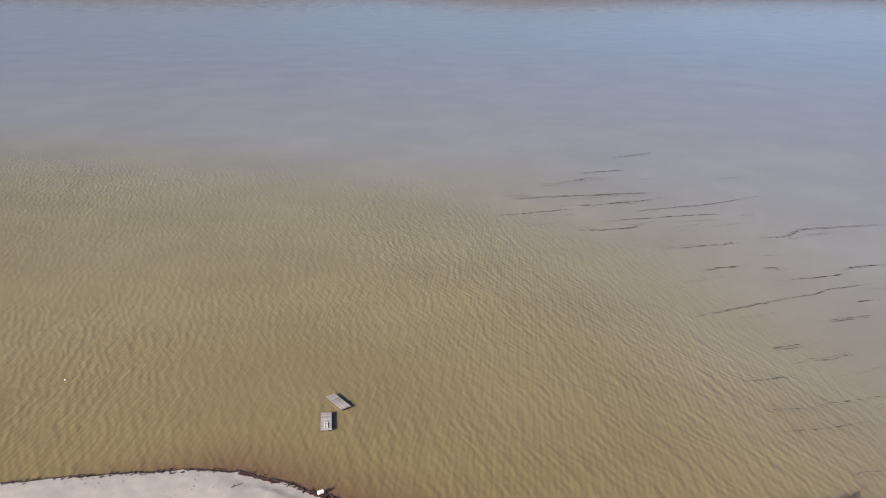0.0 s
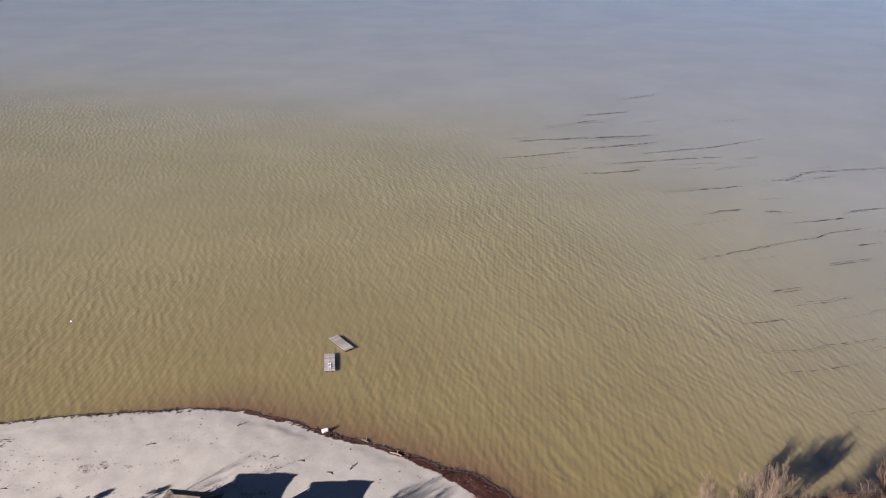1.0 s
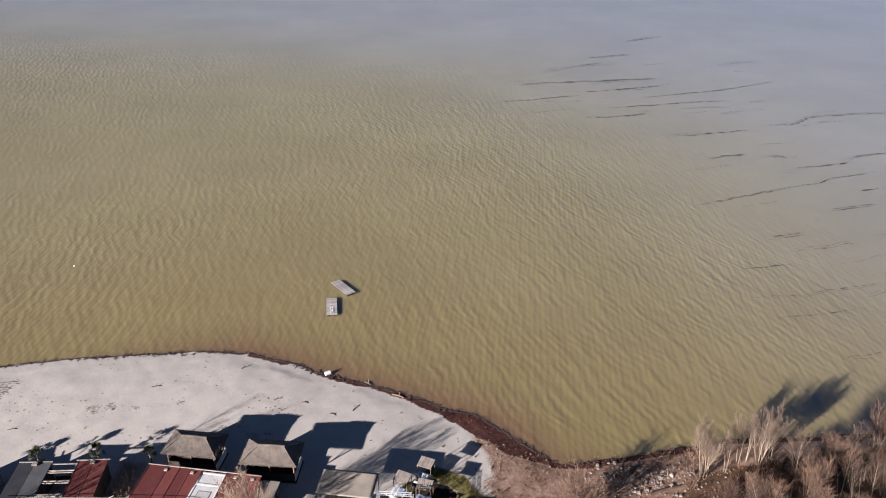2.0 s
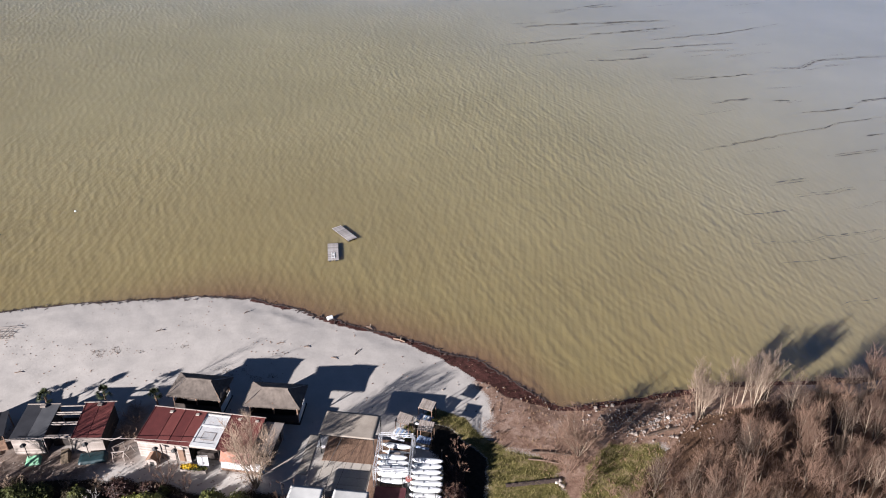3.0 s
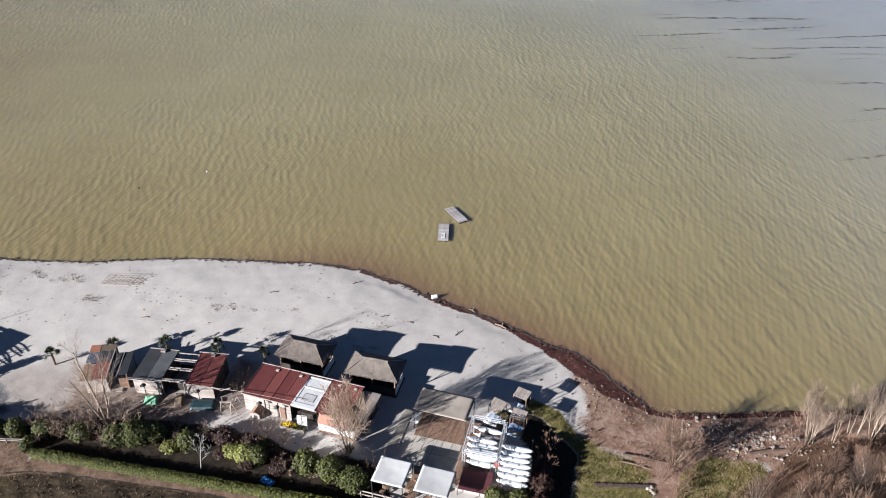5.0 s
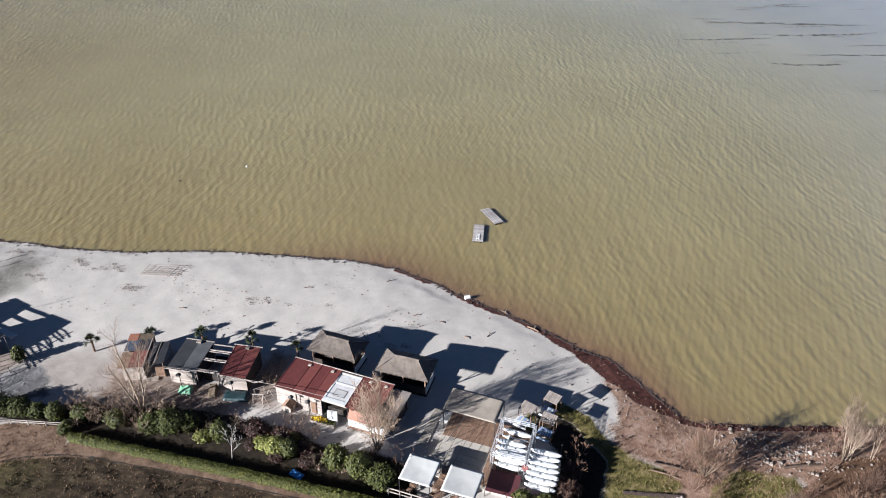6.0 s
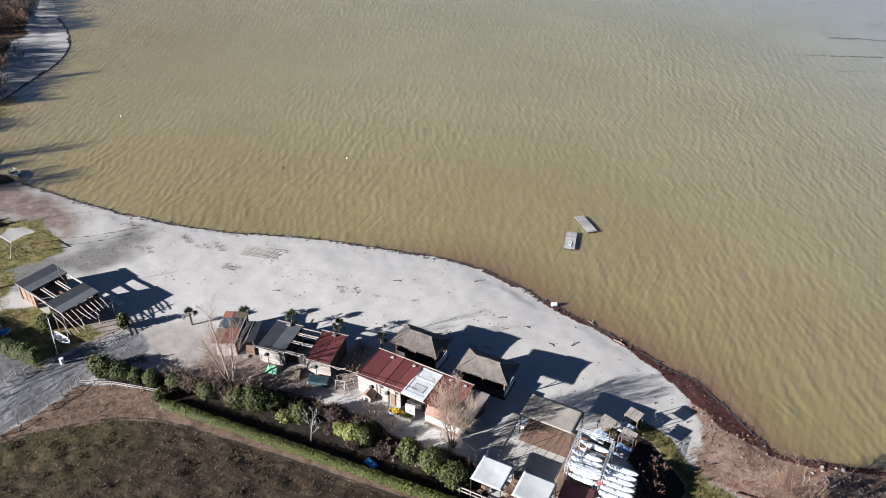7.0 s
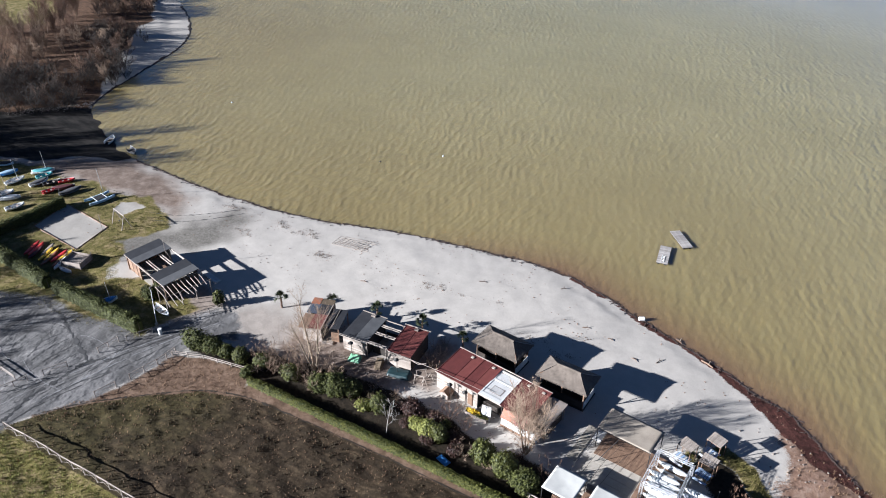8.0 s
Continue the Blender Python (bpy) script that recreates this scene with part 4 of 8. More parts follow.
    # Here too the two reds paint differently lit facets.
    sheet_roof(red, W, D, 2.4, 2.66, ((0.5, RED_ROOF), (0.5, RED_PALE)))
    part("roof_edge", beam(bmesh.new(), (-0.2, D + 0.25, 2.76), (W + 0.25, D + 0.25, 2.76), 0.1, 0.1), WOOD_PALE, red)
    part("gutter_pipe", tube(bmesh.new(), [(0.2, -0.28, 2.3), (2.8, -0.25, 2.28), (3.9, -0.5, 2.25), (4.8, -0.35, 2.6)], 0.05), WOOD_PALE, red)
    part("roof_weight", box(bmesh.new(), 1.25, D - 0.35, 2.72, 1.7, D + 0.0, 2.9, bevel=0.03), WOOD_GREY, red)
    lantern(-33.3, 49.8)
    lantern(-39.0, 49.6)

    old = thing("patched_hut", -45.5, 49.35, 17.0, "ramshackle timber hut with patched red and orange roof", "hut")
    old.scale.z = 0.85
    part("floor", box(bmesh.new(), 0.0, 0.0, -0.3, 3.4, 4.8, 0.05), PAVING, old)
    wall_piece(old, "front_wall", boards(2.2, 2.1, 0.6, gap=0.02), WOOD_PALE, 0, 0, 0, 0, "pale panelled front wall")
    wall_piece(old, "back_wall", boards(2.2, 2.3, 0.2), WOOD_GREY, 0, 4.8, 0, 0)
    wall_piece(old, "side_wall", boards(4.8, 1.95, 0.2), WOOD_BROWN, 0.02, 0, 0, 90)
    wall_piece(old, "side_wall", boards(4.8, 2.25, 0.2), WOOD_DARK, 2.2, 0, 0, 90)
    for x, y, w, d, up, m in ((0.75, -0.22, 1.55, 2.6, 0.0, RED_PALE), (-0.5, -0.15, 1.35, 2.5, -0.2, WOOD_BROWN), (-0.35, 2.3, 1.25, 1.8, 0.02, BLUE_SHEET), (-0.4, 3.95, 1.05, 1.15, 0.05, ORANGE),
                              (0.85, 2.3, 1.45, 1.75, 0.04, FELT), (0.6, 4.0, 1.65, 1.05, 0.02, COVER_BROWN)):
        sh = part("roof_patch", corrugated(w, d), m, old)
        sh.matrix_basis = pose(x, y, 2.3 + up + 0.02 * y, 1.5, 0, 0)
    part("roof_pole", beam(bmesh.new(), (2.3, -0.3, 2.5), (2.35, 3.9, 2.75), 0.09), WOOD_PALE, old)
    part("roof_pole", beam(bmesh.new(), (3.2, 0.1, 2.2), (3.3, 3.7, 2.4), 0.07), WOOD_GREY, old)
    part("lean_roof", box(bmesh.new(), 2.3, 0.3, 0, 4.2, 3.7, 0.04, pose(0, 0, 2.2, 1.5, 0, 0)), FELT, old, "black felt lean-to roof")
    part("porch_post", beam(bmesh.new(), (4.1, 0.35, 0), (4.1, 0.35, 2.2), 0.1), WOOD_BROWN, old)
    part("porch_post", beam(bmesh.new(), (4.1, 3.5, 0), (4.1, 3.5, 2.2), 0.1), WOOD_BROWN, old)
    wall_piece(old, "porch_wall", boards(0.95, 1.5, 0.2), WOOD_BROWN, 3.2, 0.4, 0, 0)
    part("doorstep", box(bmesh.new(), 2.2, -0.25, 0.0, 3.5, 0.2, 0.14, bevel=0.02), WOOD_PALE, old)

    for x, y, turn, w, d, h, tilt, m, lab in ((-38.6, 49.45, 12, 1.4, 1.0, 0.42, 0.7, GREEN_TARP, "pale green tarpaulin over a stack before the stall"),
                                              (-33.1, 49.85, 10, 2.7, 1.25, 0.42, 0.3, TEAL_TARP, "dark teal tarpaulin over stored goods"),
                                              (-35.7, 49.9, 15, 0.85, 1.4, 0.7, 0.5, COVER_BROWN, "brown cloth cover over stored goods")):
        cover = thing("covered_pile", x, y, turn, lab, "tarpaulin")
        bm = bmesh.new()
        grid = 12
        rng = random.Random(int(x * 10))
        pts = {}
        for i in range(grid + 1):
            for j in range(grid + 1):
                u, v = i / grid * 2 - 1, j / grid * 2 - 1
                edge = max(abs(u), abs(v))
                z = h * (1 - max(0, (edge - 0.88) / 0.12) ** 1.6) * (1 - tilt * (1 - v) / 2 + 0.06 * u) + 0.05 * noise.noise(Vector((u * 2.4, v * 2.4, x)))
                pts[i, j] = bm.verts.new((u * w / 2 * (1 + 0.06 * noise.noise(Vector((u * 2, v * 2, 5 + x)))), v * d / 2, max(z, 0.0)))
        for i in range(grid):
            for j in range(grid):
                bm.faces.new((pts[i, j], pts[i + 1, j], pts[i + 1, j + 1], pts[i, j + 1])).smooth = True
        part("cover", bm, m, cover)
        part("stack", box(bmesh.new(), -w * 0.36, -d * 0.1, 0, w * 0.36, d * 0.36, h * 0.5), WOOD_BROWN, cover)


def thatched_hut(x, y, turn):
    hut = thing("thatched_hut", x, y, turn, "open timber beach hut under a grey weathered thatch roof", "hut", "thatched huts")
    W, D, EAVE, RIDGE, L = 5.7, 3.5, 2.45, 3.38, 2.5
    V, F = [], []
    rng = random.Random(int(x))

    def facet(a, b, c, d, nu, nv):
        """A thatched slope between its eave a-b and its ridge d-c, as a lumpy skin."""
        start = len(V)
        for j in range(nv + 1):
            for i in range(nu + 1):
                u, v = i / nu, j / nv
                p = (Vector(a).lerp(Vector(b), u)).lerp(Vector(d).lerp(Vector(c), u), v)
                lump = 0.05 * noise.noise(p * 1.3 + Vector((x, 0, 0))) + 0.025 * noise.noise(p * 6)
                sag = -0.1 * math.sin(math.pi * v) * (1 if a[1] < 0 else -0.3)
                edge = 0.0 if 0 < i < nu and 0 < j < nv else 0.25
                p = p + Vector((0, 0, (lump + sag) * (1 - edge) - (rng.uniform(0, 0.07) if j == 0 else 0)))
                V.append(tuple(p))
        for j in range(nv):
            for i in range(nu):
                k = start + j * (nu + 1) + i
                F.append((k, k + 1, k + nu + 2, k + nu + 1))

    w, d, l = W / 2, D / 2, L / 2
    facet((-w, -d, EAVE), (w, -d, EAVE), (l, 0, RIDGE), (-l, 0, RIDGE), 44, 16)
    facet((w, d, EAVE), (-w, d, EAVE), (-l, 0, RIDGE), (l, 0, RIDGE), 44, 16)
    facet((w, -d, EAVE), (w, d, EAVE), (l, 0.02, RIDGE), (l, -0.02, RIDGE), 26, 16)
    facet((-w, d, EAVE), (-w, -d, EAVE), (-l, -0.02, RIDGE), (-l, 0.02, RIDGE), 26, 16)
    raw("thatch", V, F, THATCH, hut, "grey weathered thatch", smooth=True)
    V2, F2 = [], []
    for k in range(2200):
        s = rng.uniform(0, 2 * (W + D))
        if s < W: p, o = (s - w, -d), (0, -1)
        elif s < W + D: p, o = (w, s - W - d), (1, 0)
        elif s < 2 * W + D: p, o = (s - W - D - w, d), (0, 1)
        else: p, o = (-w, s - 2 * W - D - d), (-1, 0)
        q = Vector((p[0], p[1], EAVE + 0.02))
        out = Vector((o[0] * rng.uniform(0, 0.12), o[1] * rng.uniform(0, 0.12), -rng.uniform(0.05, 0.16)))
        side = Vector((o[1], o[0], 0)) * rng.uniform(0.008, 0.018)
        n = len(V2)
        V2 += [tuple(q - side), tuple(q + side), tuple(q + out)]
        F2.append((n, n + 1, n + 2))
    raw("thatch_fringe", V2, F2, THATCH, hut)
    part("ridge_cap", tube(bmesh.new(), [(-l - 0.1, 0, RIDGE - 0.02), (0, 0, RIDGE + 0.02), (l + 0.1, 0, RIDGE - 0.02)], 0.1, 7), THATCH, hut)
    ins = 0.45
    for sx in (-1, 0, 1):
        for sy in (-1, 1):
            part("post", tube(bmesh.new(), [(sx * (w - ins), sy * (d - ins), -0.1), (sx * (w - ins) + 0.02, sy * (d - ins), EAVE + 0.15)], 0.075), WOOD_BROWN, hut)
    for sx in (-1, 1):
        for a, b in (((-0.05), 0.7), ((0.05), -0.7)):
            part("brace", beam(bmesh.new(), (sx * (w - ins), a * 2 + (d - ins) * (1 if b < 0 else -1), 1.3), (sx * (w - ins), (d - ins) * (1 if b < 0 else -1) * 0.35, 2.25), 0.06), WOOD_GREY, hut)
    # Deck, walls and bar near black: shade under the thatch put into the colour.
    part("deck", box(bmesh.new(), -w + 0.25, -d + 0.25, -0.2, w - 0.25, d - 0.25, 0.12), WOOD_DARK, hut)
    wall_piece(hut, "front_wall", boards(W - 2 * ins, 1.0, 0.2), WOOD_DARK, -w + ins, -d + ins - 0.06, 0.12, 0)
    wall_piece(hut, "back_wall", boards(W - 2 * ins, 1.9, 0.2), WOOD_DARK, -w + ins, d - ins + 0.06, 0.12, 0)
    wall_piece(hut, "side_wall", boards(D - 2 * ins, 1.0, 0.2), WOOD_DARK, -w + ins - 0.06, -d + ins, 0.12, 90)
    part("side_screen", box(bmesh.new(), w - ins + 0.05, -d + ins, 0.12, w - ins + 0.1, d - ins, 1.0, bevel=0.01), WHITE, hut, "white canvas side screen")
    part("bar_top", box(bmesh.new(), -w + 0.7, -0.45, 1.0, w - 0.9, 0.2, 1.07, bevel=0.01), WOOD_BROWN, hut)
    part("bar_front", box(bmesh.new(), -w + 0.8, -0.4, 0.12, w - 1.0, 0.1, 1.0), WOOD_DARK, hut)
    for sx in (-1, 1):
        for sy in (-1, 1):
            part("rafter", beam(bmesh.new(), (sx * (w - 0.1), sy * (d - 0.1), EAVE - 0.04), (sx * l, 0, RIDGE - 0.2), 0.08), WOOD_BROWN, hut)


long_hut()
side_huts()
thatched_hut(-16.6, 56.1, -4.0)
thatched_hut(-24.6, 57.4, -7.0)
# ---- terrace, awnings and kayak store ----
def terrace():
    base = thing("terrace", -11.9, 44.6, -6.0, "raised terrace of pale paving and brown decking", "terrace", kind="structure")
    top = 0.45
    part("plinth", box(bmesh.new(), 0.05, 0.05, -0.4, 8.3, 8.2, top - 0.04), PAVING, base)
    bm = bmesh.new()
    for i in range(5):
        for j in range(5):
            box(bm, 0.9 * i + 0.45, 0.5 + 0.9 * j, top - 0.04, 0.9 * i + 1.33, 1.38 + 0.9 * j, top, bevel=0.008)
    part("paving_slabs", bm, PAVING, base)
    for k in range(48):
        x0 = 0.15 + k * 0.17
        y0 = 4.95 if k < 29 else 0.4
        bm = box(bmesh.new(), x0, y0, top - 0.04, x0 + 0.158, 8.15, top + 0.012)
        part("deck_board", bm, WOOD_BROWN, base)
    for k in range(3):
        part("step", box(bmesh.new(), -0.9 + 0.3 * k, 6.9 - 0.02 * k, -0.3, -0.6 + 0.3 * k, 8.1, 0.06 + 0.14 * k, bevel=0.01), WHITE_DIRTY, base, "pale step")
    part("path_slab", box(bmesh.new(), -1.9, 3.4, -0.3, -0.95, 8.4, 0.07, bevel=0.02), PAVING, base, "pale concrete path slab")


def awning(name, x, y, turn, w, d, z_front, z_back, m, label, group="", weave=0.05):
    ob = thing(name, x, y, turn, label, "awning", group)
    bm = bmesh.new()
    n = 14
    grid = {}
    for up in (0, 1):
        for i in range(n + 1):
            for j in range(n + 1):
                u, v = i / n, j / n
                z = z_front + (z_back - z_front) * v - weave * math.sin(math.pi * u) * math.sin(math.pi * v) + 0.012 * noise.noise(Vector((u * 5, v * 5, x)))
                grid[up, i, j] = bm.verts.new((w * u, d * v, z + 0.025 * up))
    for i in range(n):
        for j in range(n):
            bm.faces.new((grid[1, i, j], grid[1, i + 1, j], grid[1, i + 1, j + 1], grid[1, i, j + 1])).smooth = True
            bm.faces.new((grid[0, i, j], grid[0, i, j + 1], grid[0, i + 1, j + 1], grid[0, i + 1, j])).smooth = True
    for k in range(n):
        for a, b in (((k, 0), (k + 1, 0)), ((k + 1, n), (k, n)), ((0, k + 1), (0, k)), ((n, k), (n, k + 1))):
            bm.faces.new((grid[0, *a], grid[0, *b], grid[1, *b], grid[1, *a]))
    part("cloth", bm, m, ob)
    for px, py, pz in ((0.06, 0.06, z_front), (w - 0.06, 0.06, z_front), (0.06, d - 0.06, z_back), (w - 0.06, d - 0.06, z_back)):
        part("post", beam(bmesh.new(), (px, py, -0.1), (px, py, pz - 0.02), 0.07), IRON, ob)
    for a, b in (((0, 0.03, z_front - 0.05), (w, 0.03, z_front - 0.05)), ((0, d - 0.03, z_back - 0.05), (w, d - 0.03, z_back - 0.05)),
                 ((0.03, 0, z_front - 0.05), (0.03, d, z_back - 0.05)), ((w - 0.03, 0, z_front - 0.05), (w - 0.03, d, z_back - 0.05))):
        part("rail", beam(bmesh.new(), a, b, 0.05), IRON, ob)
    return ob


def cafe_set(x, y, turn, up):
    t = thing("wooden_table", x, y, turn, "brown wooden cafe table on the terrace", "table", "cafe tables", up=up)
    bm = bmesh.new()
    for k in range(6):
        box(bm, -0.55, -0.36 + k * 0.12, 0.71, 0.55, -0.25 + k * 0.12, 0.75)
    part("tabletop", bm, WOOD_BROWN, t)
    for sx in (-0.48, 0.48):
        for sy in (-0.3, 0.3):
            part("leg", beam(bmesh.new(), (sx, sy, 0), (sx, sy, 0.71), 0.05), WOOD_DARK, t)
    for s in (-1, 1):
        c = thing("wooden_chair", x + 0.85 * s * math.cos(radians(turn)), y + 0.85 * s * math.sin(radians(turn)), turn + (90 if s < 0 else -90),
                  "brown slatted wooden chair at the cafe table", "chair", "cafe chairs", up=up)
        part("seat", box(bmesh.new(), -0.22, -0.22, 0.42, 0.22, 0.22, 0.46, bevel=0.008), WOOD_BROWN, c)
        bm = bmesh.new()
        for k in range(4):
            beam(bm, (-0.19 + 0.127 * k, -0.21, 0.46), (-0.19 + 0.127 * k, -0.29, 0.92), 0.045, 0.02)
        part("backrest", bm, WOOD_BROWN, c)
        for lx in (-0.19, 0.19):
            for ly in (-0.19, 0.19):
                part("leg", beam(bmesh.new(), (lx, ly, 0), (lx, ly, 0.42), 0.04), WOOD_DARK, c)


def truss_frame():
    ob = thing("truss_frame", -5.95, 46.45, -3.5, "aluminium lattice truss frame over the kayak store", "truss")
    W, D, Z, s = 3.15, 4.3, 2.55, 0.24

    def lattice(a, b, name):
        a, b = Vector(a), Vector(b)
        way = (b - a).normalized()
        side = way.cross(Vector((0, 0, 1))) if abs(way.z) < 0.5 else Vector((1, 0, 0))
        up = side.cross(way)
        bm = bmesh.new()
        rails = [side * s / 2 * i + up * s / 2 * j for i, j in ((-1, -1), (1, -1), (1, 1), (-1, 1))]
        for r in rails:
            tube(bm, [a + r, b + r], 0.024, 5)
        n = max(2, int((b - a).length / 0.42))
        for k in range(n):
            p, q = a.lerp(b, k / n), a.lerp(b, (k + 1) / n)
            for f in range(4):
                r0, r1 = rails[f], rails[(f + 1) % 4]
                tube(bm, [p + (r0 if k % 2 else r1), q + (r1 if k % 2 else r0)], 0.014, 4)
        part(name, bm, METAL, ob)

    for x, y in ((0, 0), (W, 0), (0, D), (W, D)):
        lattice((x, y, 0), (x, y, Z), "upright")
    for a, b in (((0, 0), (W, 0)), ((0, D), (W, D)), ((0, 0), (0, D)), ((W, 0), (W, D))):
        lattice((*a, Z), (*b, Z), "top_beam")


def kayak(name, x, y, z, turn, m, label, group, length=2.85, wide=0.64, tip=0.0, seats=1):
    k = thing(name, x, y, 0, label, "kayak", group, z=z)
    k.matrix_world = pose(x, y, z, tip, 0, turn)
    part("hull", hull_bm(length, wide, 0.26, rocker=0.12, full=3.6), m, k)
    for s in ([0.0] if seats == 1 else [-0.55, 0.5]):
        # A dark disc on the closed deck paints the shade inside the cockpit.
        bm = bmesh.new()
        disc(bm, s, 0, 0.29, 0.17, 0.05, 12, 1.4, 0.85)
        ck = part("cockpit", bm, FELT_GREY, k, "dark disc painted as the shaded cockpit hole")
        part("rim", tube(bmesh.new(), [(s + 0.25 * math.cos(w), 0.155 * math.sin(w), 0.315) for w in np.linspace(0, 2 * math.pi, 15)], 0.022, 5), m, ck)
        part("seat_back", box(bmesh.new(), s - 0.26, -0.12, 0.3, s - 0.22, 0.12, 0.38, bevel=0.012), FELT_GREY, k)
    return k


def kayak_store():
    for cx, cy, half, count in ((-4.3, 47.35, 1.3, 4), (-1.3, 46.35, 1.95, 6)):
        rack = thing("kayak_rack", cx, cy, -4, "tall dark metal rack carrying white kayaks", "rack", "kayak racks")
        for x in (-1.0, 1.0):
            for z in (0.95, 1.88):
                part("rail", beam(bmesh.new(), (x, -half - 0.05, z), (x, half + 0.05, z), 0.06), IRON, rack)
            for y in (-half, -half / 3, half / 3, half):
                part("leg", beam(bmesh.new(), (x, y, -0.05), (x, y, 1.9), 0.06), IRON, rack)
        # The lower tier is unseen, added so the racks cast a fuller shadow.
        for tier, z in enumerate((0.98, 1.91)):
            for i in range(count):
                y = cy - half + 0.33 + 0.645 * i
                kayak("kayak", cx + 0.06 * ((i * 7) % 3) - 0.05 * i * (count < 5), y, place_on(cx, cy) + z, -5 + (i * 5) % 3, PLASTIC_WHITE, "white plastic kayak lying on the tall rack", "white kayaks", seats=1 + (i + tier) % 2)
    fence = thing("mesh_screen", -0.1, 47.5, 84, "dark wire fence beside the kayak racks", "fence")
    bm = bmesh.new()
    for k in range(9):
        tube(bm, [(-2.2, 0, 0.2 + 0.17 * k), (2.2, 0, 0.2 + 0.17 * k)], 0.01, 4)
    for k in range(23):
        tube(bm, [(-2.2 + 0.2 * k, 0, 0.1), (-2.2 + 0.2 * k, 0, 1.6)], 0.01, 4)
    part("mesh", bm, IRON, fence)
    for x in (-2.2, 0, 2.2):
        part("post", beam(bmesh.new(), (x, 0, -0.1), (x, 0, 1.75), 0.07), IRON, fence)
    kayak("kayak", -2.05, 44.9, place_on(-2, 45) + 0.02, -8, RED_PINK, "faded pink and white kayak lying on the ground", "white kayaks", length=2.0)
    mat = thing("maroon_canopy", -4.55, 44.75, -4, "dark maroon cloth shade on low posts", "awning")
    bm = bmesh.new()
    box(bm, -1.4, -1.25, 0.78, 1.4, 1.25, 0.82)
    part("cloth", bm, MAROON, mat)
    for x in (-1.42, 1.42):
        for y in (-1.28, 1.28):
            part("post", beam(bmesh.new(), (x, y, -0.1), (x, y, 0.8), 0.06), IRON, mat)
    sign = thing("round_sign", -2.85, 46.15, 0, "faded red round sign on the truss post", "sign", z=place_on(-2.9, 46.1))
    bm = bmesh.new()
    bmesh.ops.create_cone(bm, cap_ends=True, segments=20, radius1=0.3, radius2=0.3, depth=0.04, matrix=pose(0, 0, 1.75, 60, 0, 0))
    part("disc", bm, RED_PALE, sign)
    part("pole", tube(bmesh.new(), [(0, 0.06, -0.1), (0, 0.06, 1.7)], 0.03), IRON, sign)
    boat = thing("pedal_boat", -4.3, 50.1, -6, "white pedal boat with a brown seat box", "pedal boat")
    for y in (-0.45, 0.45):
        fl = part("float", hull_bm(2.6, 0.5, 0.34, rocker=0.12, full=3), PLASTIC_WHITE, boat)
        fl.location = (0, y, 0)
    part("deck", box(bmesh.new(), -0.8, -0.6, 0.36, 0.75, 0.6, 0.44, bevel=0.02), PLASTIC_WHITE, boat)
    part("seat_box", box(bmesh.new(), -0.55, -0.5, 0.44, 0.5, 0.15, 0.72, bevel=0.03), WOOD_GREY, boat)
    part("backrest", box(bmesh.new(), -0.62, -0.5, 0.44, -0.54, 0.5, 0.95, bevel=0.02), PLASTIC_WHITE, boat)
    kayak("kayak", -4.2, 51.15, place_on(-4.2, 51) + 0.35, -8, PLASTIC_WHITE, "white plastic kayak lying behind the pedal boat", "white kayaks")
    crate = thing("trestle", -4.2, 51.15, -8, "low dark trestle under a kayak", "trestle")
    for x in (-0.7, 0.7):
        part("beam", beam(bmesh.new(), (x, -0.4, 0.28), (x, 0.4, 0.28), 0.1), WOOD_DARK, crate)
        for y in (-0.3, 0.3):
            part("leg", beam(bmesh.new(), (x, y, -0.05), (x, y, 0.24), 0.07), WOOD_DARK, crate)


def table_shelter(x, y, turn, pale=False):
    s = thing("picnic_shelter", x, y, turn, "picnic table with %s slats under a small slatted roof" % ("white and blue" if pale else "blue"), "picnic shelter", "picnic shelters")
    for k in range(7):
        b = part("roof_slat", box(bmesh.new(), -0.74 + k * 0.213, -0.62, 0, -0.74 + k * 0.213 + 0.18, 0.62, 0.03), WOOD_GREY, s)
        b.matrix_basis = pose(0, 0.25, 1.9 + 0.008 * (k % 2), 8, 0, 0)
    for y0 in (-0.3, 0.75):
        part("roof_beam", beam(bmesh.new(), (-0.78, y0, 1.84 + 0.13 * (y0 - 0.25)), (0.78, y0, 1.84 + 0.13 * (y0 - 0.25)), 0.06), WOOD_BROWN, s)
    for sx in (-0.7, 0.7):
        for sy in (-0.3, 0.75):
            part("post", tube(bmesh.new(), [(sx, sy, -0.1), (sx, sy, 1.84 + 0.13 * (sy - 0.25))], 0.04), WOOD_BROWN, s)
    for k in range(6):
        part("table_slat", box(bmesh.new(), -0.7 + k * 0.236, -0.95, 0.74, -0.7 + k * 0.236 + 0.19, -0.1, 0.78, bevel=0.006), (PLASTIC_WHITE if pale and k % 2 == 0 else BLUE_WASHED), s)
    for y0, y1 in ((-1.32, -1.08), (0.05, 0.28)):
        part("bench", box(bmesh.new(), -0.7, y0, 0.42, 0.7, y1, 0.47, bevel=0.008), BLUE_WASHED if not pale else PLASTIC_WHITE, s)
    for sx in (-0.5, 0.5):
        part("trestle", beam(bmesh.new(), (sx, -1.25, 0.38), (sx, 0.22, 0.38), 0.07), WOOD_GREY, s)
        for a, b in (((sx, -0.95, 0), (sx, -0.75, 0.74)), ((sx, -0.1, 0), (sx, -0.3, 0.74))):
            part("leg", beam(bmesh.new(), a, b, 0.07), WOOD_GREY, s)


RED_PINK = plain("faded pink plastic", (0.5, 0.25, 0.28), (0.75, 0.62, 0.62), 0.5, 1.5, 9, 0.05)
terrace()
